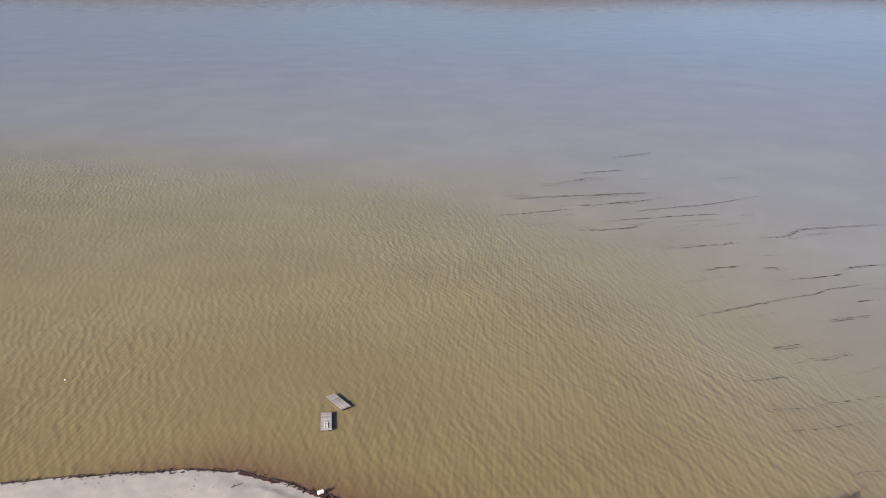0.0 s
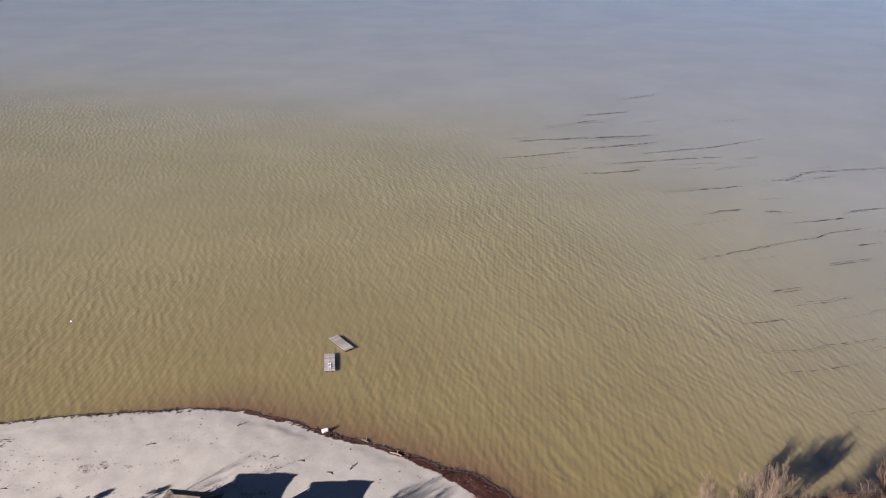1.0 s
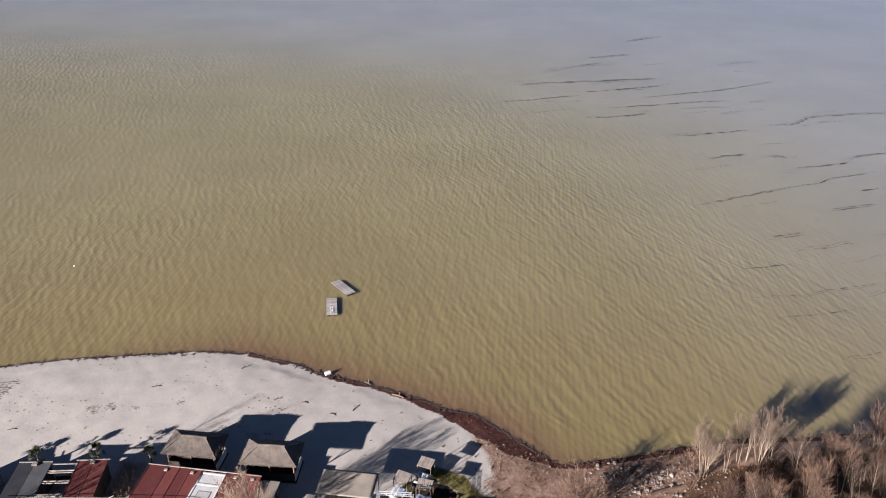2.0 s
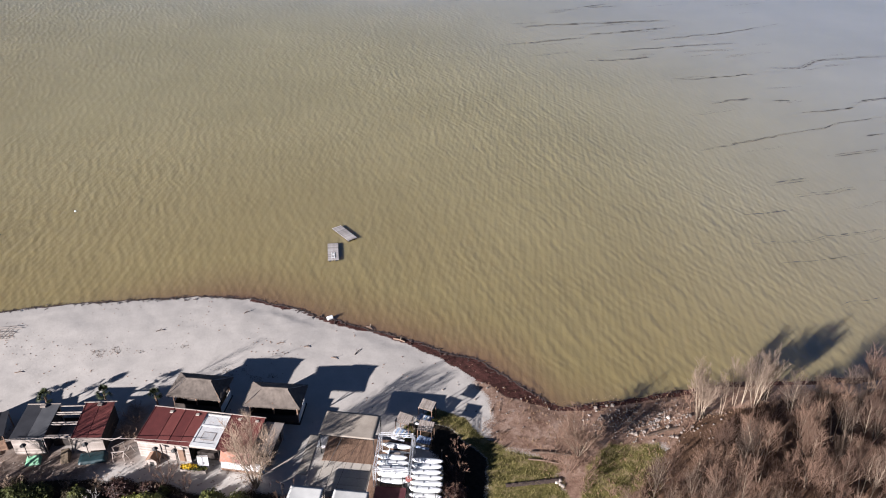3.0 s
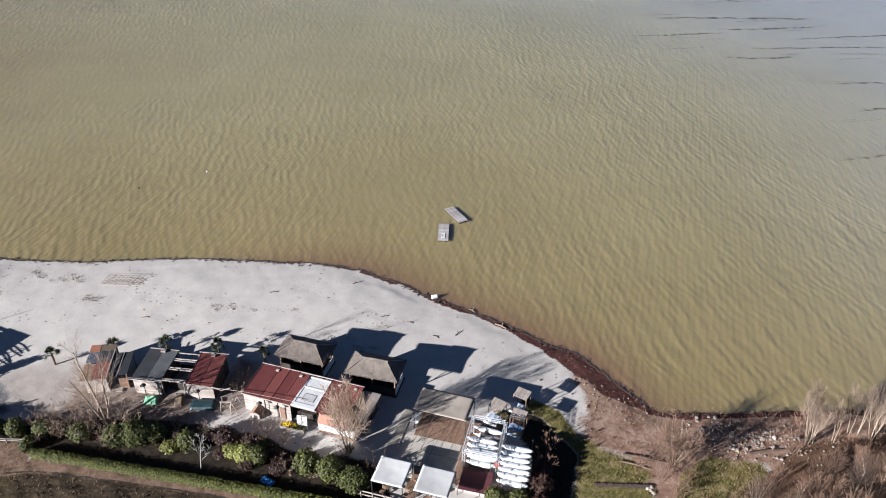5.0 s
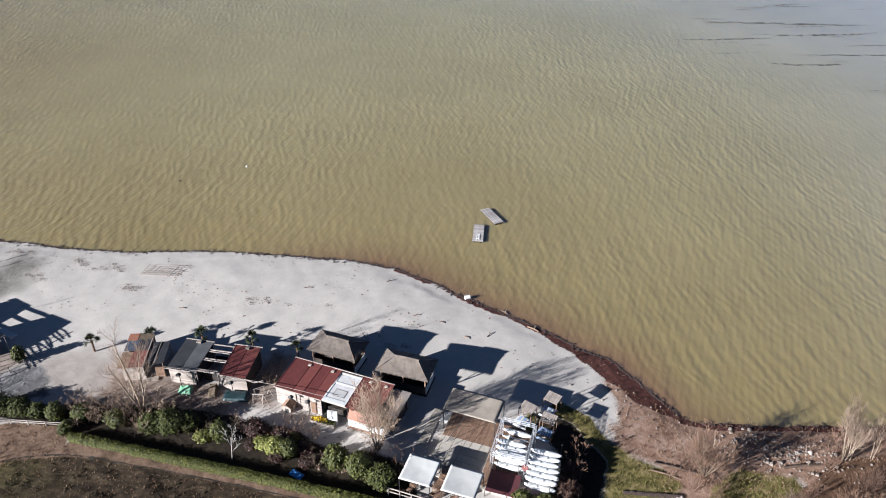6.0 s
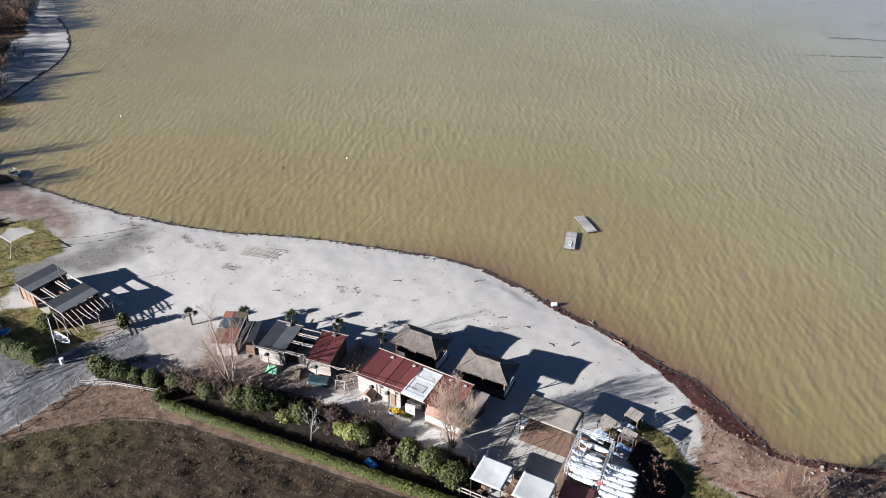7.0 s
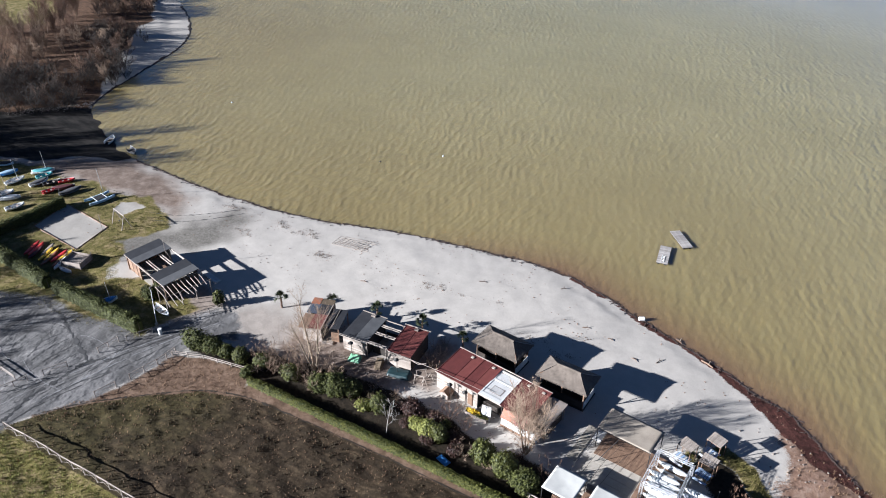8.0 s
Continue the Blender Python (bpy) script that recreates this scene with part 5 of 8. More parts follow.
aw = awning("shade_roof", -11.55, 50.75, -7.5, 5.35, 3.15, 2.6, 2.65, CANVAS_GREY, "large greying cloth shade roof on an iron frame")
part("brace_bar", tube(bmesh.new(), [(1.2, -2.0, 0.6), (2.3, 0.1, 2.5)], 0.03), IRON, aw)
for k in range(4):
    part("stay_wire", tube(bmesh.new(), [(0.6 + 1.15 * k, 0.0, 2.58), (0.35 + 1.0 * k, -3.0, 2.35), (0.2 + 0.95 * k, -5.9, 2.0)], 0.014, 4), IRON, aw)
awning("gazebo", -13.55, 42.15, -6, 2.95, 3.0, 2.05, 2.05, CANVAS, "white square gazebo cloth over a wooden frame", "white gazebos", 0.08)
awning("gazebo", -9.65, 41.75, -6, 3.1, 3.0, 2.05, 2.05, CANVAS, "white square gazebo cloth over a wooden frame", "white gazebos", 0.08)
for x, y, turn in ((-9.95, 44.4, 80), (-10.2, 43.3, 70), (-9.9, 42.3, 85), (-12.2, 43.2, 60), (-8.0, 43.0, 40)):
    cafe_set(x, y, turn, 0.0)
rail = thing("timber_railing", -13.9, 41.7, -6, "pale timber railing before the gazebos", "railing")
for k in range(5):
    part("post", beam(bmesh.new(), (-1.6 + k * 1.1, 0, -0.1), (-1.6 + k * 1.1, 0, 1.0), 0.08), WOOD_PALE, rail)
for z in (0.5, 0.95):
    part("rail", beam(bmesh.new(), (-1.7, 0.05, z), (2.9, 0.05, z), 0.07, 0.1), WOOD_PALE, rail)
for x, y in ((-9.9, 45.3), (-9.2, 45.5)):
    c = thing("crate", x, y, 12, "grey wooden storage crate between the gazebos", "crate")
    part("body", box(bmesh.new(), -0.45, -0.3, 0, 0.45, 0.3, 0.7, bevel=0.02), WOOD_GREY, c)
    part("lid", box(bmesh.new(), -0.48, -0.33, 0.7, 0.48, 0.33, 0.75, bevel=0.01), WOOD_GREY, c)
truss_frame()
kayak_store()
table_shelter(-3.7, 53.3, -24, True)
table_shelter(-1.45, 55.3, -22, True)
table_shelter(-1.5, 52.3, -14)
# ---- boat shed, boats and playground to the west ----
def boat_shed():
    W, D, Z = 9.5, 4.4, 2.2
    shed = thing("boat_shed", -73.4, 49.3, -14.5, "timber boat shed with two black felt roofs and open rafters between", "shed")
    part("floor", box(bmesh.new(), 0.05, 0.05, -0.3, W - 0.05, D - 0.05, 0.04), PAVING, shed)
    for x in (0.0, 6.6):
        wall_piece(shed, "back_wall", boards(2.9, Z, 0.2), WOOD_GREY, x, D, 0, 0)
    wall_piece(shed, "side_wall", boards(D, Z, 0.2), WOOD_BROWN, 0, 0, 0, 90)
    wall_piece(shed, "side_wall", boards(D, Z, 0.2), WOOD_DARK, W, 0, 0, 90)
    for x in (0.0, 1.15, 2.3):
        wall_piece(shed, "front_panel", boards(1.0, Z - 0.3, 0.35), WOOD_BROWN, x + 0.1, 0.02, 0, 0)
    wall_piece(shed, "front_panel", boards(2.6, 1.2, 0.2), WOOD_GREY, W - 2.7, 0.02, 0, 0)
    for x0, x1 in ((0.0, 2.9), (6.6, 9.5)):
        for k, m in enumerate((FELT, FELT_GREY)):
            a, b = (x0 - 0.15, x0 + (x1 - x0) * 0.55) if k == 0 else (x0 + (x1 - x0) * 0.55, x1 + 0.15)
            part("roof_sheet", box(bmesh.new(), a, -0.25, 0, b, D + 0.2, 0.06, pose(0, 0, Z + 0.12 - (0.03 if k else 0), 1.5, 3 if k else 0, 0) if not k else pose(0, 0, Z + 0.12, 1.5, 0, 0), bevel=0.012), m, shed)
    for y in (1.0, 1.3, 2.8, 3.1):
        part("rafter", beam(bmesh.new(), (2.7, y, Z + 0.02), (6.8, y, Z + 0.02), 0.09, 0.12), WOOD_PALE, shed)
    for y in (-0.15, D + 0.12):
        part("wall_plate", beam(bmesh.new(), (-0.2, y, Z + 0.02 + 0.02 * y), (W + 0.2, y, Z + 0.02 + 0.02 * y), 0.14, 0.2), WOOD_PALE, shed)
    for x in (0.05, 3.3, 6.6, 9.45):
        part("post", beam(bmesh.new(), (x, -0.05, -0.1), (x, -0.05, Z), 0.13), WOOD_BROWN, shed)
    part("work_bench", box(bmesh.new(), 3.5, 2.6, 0.8, 6.3, 3.4, 0.88, bevel=0.01), WOOD_BROWN, shed)
    for x in (3.6, 6.15):
        part("bench_leg", beam(bmesh.new(), (x, 3.0, 0.04), (x, 3.0, 0.8), 0.1), WOOD_BROWN, shed)
    part("flag_pole", tube(bmesh.new(), [(3.2, 3.6, 0), (3.1, 3.7, 4.2)], 0.03), WOOD_GREY, shed)
    stack = thing("plank_stack", -62.8, 53.0, -15, "white planks stacked beside the boat shed", "planks")
    for k in range(3):
        part("plank", box(bmesh.new(), -1.3, -0.45 + 0.3 * k, 0, 1.3, -0.2 + 0.3 * k, 0.28 - 0.06 * k, bevel=0.01), WHITE_DIRTY, stack)


def pole_pergola():
    p = thing("pole_pergola", -66.0, 46.7, -20, "row of pale leaning poles forming a bare pergola", "pergola")
    rng = random.Random(4)
    for k in range(10):
        y = 0.56 * k + rng.uniform(-0.1, 0.1)
        far = 5.95 - 0.21 * k + rng.uniform(-0.4, 0.3)
        a, b = (1.05 + rng.uniform(-0.25, 0.25), y, 2.2 + rng.uniform(-0.1, 0.1)), (far, y + rng.uniform(-0.25, 0.25), 1.95 + rng.uniform(-0.15, 0.15))
        part("pole", tube(bmesh.new(), [a, ((a[0] + b[0]) / 2, y, 2.1 + rng.uniform(-0.05, 0.05)), b], [0.06, 0.052, 0.045]), WOOD_PALE, p)
    for x, z in ((1.3, 2.14), (3.6, 2.06)):
        part("bearer", tube(bmesh.new(), [(x, -0.1, z - 0.08), (x, 5.8, z - 0.08)], 0.05), WOOD_GREY, p)
        for y in (0.0, 1.9, 3.7, 5.6):
            part("post", tube(bmesh.new(), [(x, y, -0.15), (x, y, z - 0.05)], 0.05), WOOD_PALE, p)


def dinghy(name, x, y, turn, m, label, length=3.0, wide=1.15, deep=0.42, group="boats on the lawn", mast=0.0, z=None, cover=None):
    b = thing(name, x, y, turn, label, "boat", group, z=z)
    part("hull", hull_bm(length, wide, deep, True, transom=0.35, rocker=0.16, full=2.3), m, b)
    for s in (-0.22, 0.12):
        part("thwart", box(bmesh.new(), length * s - 0.12, -wide * 0.42, deep * 0.72, length * s + 0.12, wide * 0.42, deep * 0.8), WOOD_PALE, b)
    part("gunwale", tube(bmesh.new(), [(length * (u - 0.5), wide / 2 * (1 - (abs(2 * u - 1) * (0.65 if u < 0.5 else 1)) ** 2.3), deep + 0.16 * abs(2 * u - 1) ** 2.5) for u in np.linspace(0, 1, 12)], 0.03, 5), PLASTIC_WHITE, b)
    if cover:
        bm = hull_bm(length * 0.9, wide * 0.98, 0.16, rocker=0.1)
        c = part("cover", bm, cover, b, "tied-down boat cover")
        c.location = (0, 0, deep - 0.06)
    if mast:
        part("mast", tube(bmesh.new(), [(length * 0.15, 0, 0.1), (length * 0.15 - 0.12, 0.03, mast)], [0.045, 0.025]), METAL, b)
        part("boom", tube(bmesh.new(), [(length * 0.15, 0, deep + 0.4), (-length * 0.4, 0.1, deep + 0.3)], 0.03), METAL, b)
    return b


def boats():
    dinghy("sailing_dinghy", -106.2, 61.1, 48, PLASTIC_WHITE, "white and turquoise sailing dinghy with a bare mast on the grass", 3.4, 1.4, mast=3.6, cover=TEAL)
    dinghy("dinghy", -104.8, 60.3, 74, TEAL, "turquoise open dinghy on the grass", 2.5)
    dinghy("dinghy", -103.5, 58.4, 83, PLASTIC_WHITE, "white dinghy under a dark cover", 3.0, cover=FELT_GREY)
    dinghy("sailing_dinghy", -107.1, 56.9, 84, PLASTIC_WHITE, "white sailing dinghy with a bare mast on the lawn", 3.0, mast=3.8)
    dinghy("dinghy", -110.3, 58.0, 70, BLUE, "blue dinghy with a pale cover on the lawn", 2.8, cover=BLUE_PALE)
    dinghy("dinghy", -113.6, 59.7, 40, BLUE_PALE, "pale blue dinghy under a dark cover", 2.6, cover=FELT)
    dinghy("sailing_dinghy", -104.9, 53.6, 64, PLASTIC_WHITE, "white sailing dinghy with a bare mast on the lawn", 2.6, mast=3.6)
    dinghy("dinghy", -102.8, 53.1, 47, PLASTIC_WHITE, "white dinghy with a smooth deck on the lawn", 2.8, cover=PLASTIC_WHITE)
    dinghy("dinghy", -99.9, 51.8, 74, PLASTIC_WHITE, "white open dinghy with grey thwarts on the lawn", 2.7)
    dinghy("dinghy", -99.8, 57.5, 76, RED, "red open dinghy on the lawn", 2.2, 0.9)
    dinghy("dinghy", -100.4, 60.9, 55, RED, "red open dinghy with a dark lining", 2.4, 0.9)
    dinghy("dinghy", -98.8, 59.1, 50, MAROON, "maroon covered dinghy on the lawn", 3.3, 1.2, cover=MAROON)
    dinghy("dinghy", -96.9, 58.9, 78, FELT_GREY, "grey covered dinghy on a launching trolley", 3.4, 1.2, cover=FELT_GREY)
    dinghy("dinghy", -101.8, 59.3, 65, WOOD_DARK, "dark wooden dinghy on the lawn", 2.6, 1.0)
    dinghy("rowing_boat", -107.6, 75.0, 118, PLASTIC_WHITE, "white rowing boat afloat at the mouth of the inlet", 3.2, 1.3, 0.5, "boats at the inlet", z=-0.14)
    dinghy("rowing_boat", -100.8, 73.7, -21, FELT_GREY, "dark grey rowing boat drawn up on the mud", 3.0, 1.3, 0.5, "boats at the inlet", z=0.02)
    dinghy("rowing_boat", -63.2, 45.0, -11, PLASTIC_WHITE, "white rowing boat on the grass below the poles", 3.1, 0.85, 0.35)
    dinghy("dinghy", -70.0, 43.0, 67, BLUE_PALE, "white and blue dinghy beside the hedge with a mast", 2.3, 1.0, cover=BLUE, mast=3.0)
    cat = thing("catamaran", -91.4, 59.6, 78, "pale blue beach catamaran with a tall mast on the grass", "boat", "boats on the lawn")
    for y in (-0.85, 0.85):
        h = part("float", hull_bm(3.9, 0.42, 0.42, rocker=0.18, full=2.6), BLUE_PALE, cat)
        h.location = (0, y, 0)
    for x in (-0.8, 0.7):
        part("cross_beam", tube(bmesh.new(), [(x, -0.95, 0.55), (x, 0.95, 0.55)], 0.05), METAL, cat)
    part("trampoline", box(bmesh.new(), -0.75, -0.7, 0.54, 0.65, 0.7, 0.56), FELT, cat)
    part("mast", tube(bmesh.new(), [(0.75, 0, 0.5), (0.6, 0, 5.0)], [0.05, 0.03]), METAL, cat)

    rng = random.Random(8)
    row = ((-88.3, 46.1, 112, RED, "red"), (-87.6, 46.2, 110, RED, "red"), (-86.9, 45.6, 112, MAROON, "dark maroon"), (-86.1, 46.8, 108, WOOD_GREY, "grey-green"),
           (-85.4, 46.0, 108, YELLOW, "yellow"), (-84.7, 46.4, 107, YELLOW, "yellow"), (-84.2, 45.6, 110, ORANGE, "orange"), (-83.5, 46.6, 104, RED, "red"),
           (-82.9, 47.2, 102, YELLOW, "yellow"), (-82.6, 46.0, 108, ORANGE, "orange"), (-82.0, 45.6, 112, PLASTIC_WHITE, "white"))
    for x, y, turn, m, tone in row:
        kayak("kayak", x, y, place_on(x, y) + 0.02, turn + rng.uniform(-4, 4), m, "%s plastic kayak lying on the grass" % tone, "coloured kayaks on the grass", length=rng.uniform(2.8, 3.4), wide=0.58)
    kayak("kayak", -80.1, 44.9, place_on(-80, 45) + 0.02, 0, PLASTIC_WHITE, "white plastic kayak beside the crate", "coloured kayaks on the grass", length=2.3)
    bin_ = thing("slatted_bin", -80.4, 46.9, 15, "large open timber bin with pale boarded sides", "bin")
    for x, y, turn, w in ((-1.35, -1.15, 0, 2.7), (-1.35, 1.15, 0, 2.7), (-1.35, -1.15, 90, 2.3), (1.35, -1.15, 90, 2.3)):
        wall_piece(bin_, "side_boards", boards(w, 0.85, 0.2), WOOD_PALE, x, y, 0, turn)
    part("load", box(bmesh.new(), -1.25, -1.05, 0.0, 1.25, 1.05, 0.6, bevel=0.05), WOOD_GREY, bin_, "heap of grey boards")
    for x in (-1.38, 1.38):
        for y in (-1.18, 1.18):
            part("post", beam(bmesh.new(), (x, y, -0.1), (x, y, 1.15), 0.1), WOOD_GREY, bin_)

    swing = thing("swing_frame", -83.0, 56.3, -14, "pale timber swing frame on the grass", "swing")
    part("top_bar", tube(bmesh.new(), [(-1.5, 0, 2.1), (1.5, 0, 2.1)], 0.06), WOOD_PALE, swing)
    for x in (-1.4, 1.4):
        for y in (-0.75, 0.75):
            part("leg", tube(bmesh.new(), [(x, y, -0.1), (x, 0, 2.1)], 0.055), WOOD_PALE, swing)
    for x in (-0.5, 0.6):
        seat = part("seat", box(bmesh.new(), x - 0.2, -0.09, 0.5, x + 0.2, 0.09, 0.53), IRON, swing)
        part("ropes", tube(tube(bmesh.new(), [(x - 0.18, 0, 0.52), (x - 0.18, 0, 2.1)], 0.012, 4), [(x + 0.18, 0, 0.52), (x + 0.18, 0, 2.1)], 0.012, 4), IRON, seat)
    for x, y in ((-94.9, 55.9), (-84.2, 54.0)):
        post = thing("court_post", x, y, 0, "thin grey net post beside the sand court", "post", "court posts")
        part("pole", tube(bmesh.new(), [(0, 0, -0.1), (0.05, 0, 2.5)], 0.035), WOOD_GREY, post)
    border = thing("court_border", -88.8, 52.5, 0, "dark timber edging round the sand court", "edging", z=0)
    for (ax, ay), (bx, by) in zip(COURT, COURT[1:] + COURT[:1]):
        part("edge_board", beam(bmesh.new(), (ax + 88.8, ay - 52.5, place_on(ax, ay, 0.04)), (bx + 88.8, by - 52.5, place_on(bx, by, 0.04)), 0.05, 0.1), WOOD_BROWN, border)

    crane = thing("leaning_mast", -61.9, 43.0, 0, "thin leaning metal mast beside the road", "mast")
    part("pole", tube(bmesh.new(), [(0, 0, -0.1), (-1.6, 1.5, 3.6)], [0.045, 0.03]), METAL, crane)
    part("head", box(bmesh.new(), -1.75, 1.4, 3.55, -1.5, 1.65, 3.8, bevel=0.03), IRON, crane)
    part("foot", box(bmesh.new(), -0.15, -0.15, -0.1, 0.15, 0.15, 0.25, bevel=0.03), PAVING, crane)
    bol = thing("bollard", -60.2, 42.0, 0, "white stone bollard at the road edge", "bollard")
    bm = bmesh.new()
    bmesh.ops.create_cone(bm, cap_ends=True, segments=14, radius1=0.24, radius2=0.2, depth=0.75, matrix=Matrix.Translation((0, 0, 0.3)))
    part("shaft", bm, WHITE, bol)
    part("cap", disc(bmesh.new(), 0, 0, 0.7, 0.24, 0.08), WHITE, bol)


def barrier(ax, ay, bx, by, label="grey timber rail barrier beside the road", m=None, high=0.8, bays=None, name="rail_barrier", cross=True):
    m = m or WOOD_GREY
    run, turn = math.hypot(bx - ax, by - ay), math.degrees(math.atan2(by - ay, bx - ax))
    f = thing(name, ax, ay, turn, label, "fence", "road barriers" if name == "rail_barrier" else "")
    n = bays or max(1, round(run / 1.6))
    zs = [place_on(ax + (bx - ax) * k / n, ay + (by - ay) * k / n) - place_on(ax, ay) for k in range(n + 1)]
    for k in range(n + 1):
        x = run * k / n
        part("post", beam(bmesh.new(), (x, 0, zs[k] - 0.15), (x, 0, zs[k] + high), 0.08), m, f)
        if k < n:
            part("top_rail", tube(bmesh.new(), [(x - 0.08, 0.03, zs[k] + high - 0.06), (run * (k + 1) / n + 0.08, 0.03, zs[k + 1] + high - 0.06)], 0.055 if name == "field_fence" else 0.036), WOOD_PALE if name == "field_fence" else m, f)
            if cross:
                part("brace", tube(bmesh.new(), [(x, -0.03, zs[k] + 0.12), (run * (k + 1) / n, -0.03, zs[k + 1] + high - 0.12)], 0.016), m, f)
                part("brace", tube(bmesh.new(), [(x, 0.04, zs[k] + high - 0.12), (run * (k + 1) / n, 0.04, zs[k + 1] + 0.12)], 0.016), m, f)
            else:
                part("low_rail", tube(bmesh.new(), [(x, 0.03, zs[k] + high * 0.5), (run * (k + 1) / n, 0.03, zs[k + 1] + high * 0.5)], 0.045), m, f)
    return f


boat_shed()
pole_pergola()
boats()
for q in ((-63.6, 36.3, -63.2, 38.7), (-62.4, 39.2, -61.1, 41.7), (-60.4, 43.5, -58.9, 46.2), (-58.9, 46.2, -57.3, 49.0), (-57.3, 35.1, -56.6, 38.2), (-56.6, 38.2, -56.4, 40.6),
          (-58.3, 31.5, -57.7, 33.6), (-67.4, 27.1, -66.4, 29.6), (-65.7, 31.0, -64.6, 33.1)):
    barrier(*q)
barrier(-62.3, 24.2, -36.0, 24.2, "long pale timber post-and-rail fence with crossed braces along the field", WOOD_GREY, 1.0, 16, "field_fence")
barrier(-72.6, 29.4, -67.6, 29.0, "low pale timber fence beyond the road", WOOD_PALE, 0.7, 2, "field_fence", False)
barrier(-56.4, 40.1, -52.9, 41.3, "low white rail fence along the verge", WOOD_PALE, 0.6, 2, "white_fence", False)
barrier(-52.9, 41.3, -47.6, 42.1, "low white rail fence along the verge", WOOD_PALE, 0.6, 3, "white_fence", False)


def rut(points, wide, seed, label="dark wheel rut worn into the road", m=None):
    """A ribbon of wet dark soil along a worn track, or painted ditch shade."""
    line = curve_through(points, 18)
    V, F = [], []
    for k, (x, y) in enumerate(line):
        ax, ay = line[max(k - 1, 0)]
        bx, by = line[min(k + 1, len(line) - 1)]
        d = math.hypot(bx - ax, by - ay)
        sx, sy = -(by - ay) / d, (bx - ax) / d
        w = 0.75 * wide * max(0.08, 0.4 + 1.0 * noise.noise(Vector((k * 0.31, seed, 0))) + 0.55 * noise.noise(Vector((k * 1.3, seed, 3))))
        o = 0.3 * wide * noise.noise(Vector((k * 0.9, seed, 11))) + 0.1 * noise.noise(Vector((k * 0.4, seed, 6)))
        for s in (-1, 1):
            px, py = x + sx * (s * w / 2 + o), y + sy * (s * w / 2 + o)
            V.append((px, py, place_on(px, py, 0.025)))
    for k in range(len(line) - 1):
        F.append((2 * k, 2 * k + 2, 2 * k + 3, 2 * k + 1))
    return tagged(raw("wheel_rut", V, F, m or RUT), label, "rut", kind="structure")


RUT = plain("wet dark road soil", (0.022, 0.021, 0.022), (0.075, 0.072, 0.073), 0.8, 1.5, 9, 0.4)
# Near-black tone that paints the ditch shadow at the field edge.
DITCH_SHADE = plain("dark damp furrow soil", (0.012, 0.009, 0.006), (0.04, 0.03, 0.02), 0.95, 1.5, 9, 0.5)
RUT_PALE = plain("dusty worn road", (0.2, 0.195, 0.2), (0.34, 0.33, 0.335), 0.9, 1.5, 9, 0.3)
rut([(-77.2, 41.0), (-76.0, 39.2), (-73.1, 38.7), (-69, 37), (-63.5, 34.8)], 1.0, 1)
rut([(-61.6, 36.3), (-63.5, 34.6), (-63.8, 31.5), (-64.2, 28.2), (-63.6, 25.0), (-64, 22)], 1.0, 2)
rut([(-60.2, 34.8), (-62.0, 31.2), (-62.6, 28.0), (-62.8, 24.5)], 0.3, 3)
r_track = random.Random(19)
for k in range(7):
    off = -0.75 * k + r_track.uniform(-0.25, 0.25)
    bend = r_track.uniform(-0.8, 0.8)
    rut([(-63.4 + off, 22.0), (-62.4 + off * 0.9, 28.0), (-60.9 + off * 0.7 + bend * 0.5, 33.0), (-59.4 + off * 0.5 + bend, 38.0), (-57.4 + off * 0.3, 43.5), (-55.6 + off * 0.2, 47.0)][k % 2:5 + k % 2], r_track.uniform(0.14, 0.26), 40 + k, "faint wheel track on the road", RUT_PALE if k % 3 == 1 else None)
for k in range(7):
    x, y = -73 + 1.5 * k, 37.8 - 0.5 * k
    rut([(x, y), (x - 0.6, y - 2.5), (x - 0.2 + r_track.uniform(-0.8, 0.8), y - 5), (x - 0.8, y - 8)], r_track.uniform(0.12, 0.22), 60 + k, "faint wheel track on the road")
for k in range(16):
    cx, cy, big, w0 = r_track.uniform(-74, -63), r_track.uniform(29, 38), r_track.uniform(3.5, 9), r_track.uniform(0, 6.28)
    arc = [(cx + big * math.cos(w0 + 0.3 * q), cy + big * 0.6 * math.sin(w0 + 0.3 * q)) for q in range(4)]
    if all(sampled(soil["road"], *q) > 0.8 for q in arc):
        rut(arc, r_track.uniform(0.12, 0.22), 80 + k, "curved tyre track on the gravel", RUT_PALE if k % 2 else None)
rut([(-82.4, 60.8), (-78.5, 62.0), (-75.0, 64.6), (-72.0, 68.0)], 0.3, 8, "dark drain track crossing the beach")
rut([(-80.8, 59.2), (-77.0, 60.8), (-73.8, 63.4), (-70.6, 67.6)], 0.26, 9, "dark drain track crossing the beach")
rut([(-61.6, 26.8), (-58.3, 30.6), (-54.5, 33.9), (-50, 37.4), (-45.4, 39.05), (-41, 39.4), (-30, 39.6), (-18, 39.45), (-6, 39.2)], 0.4, 10, "dark ribbon painted as the ditch shadow along the field", DITCH_SHADE)
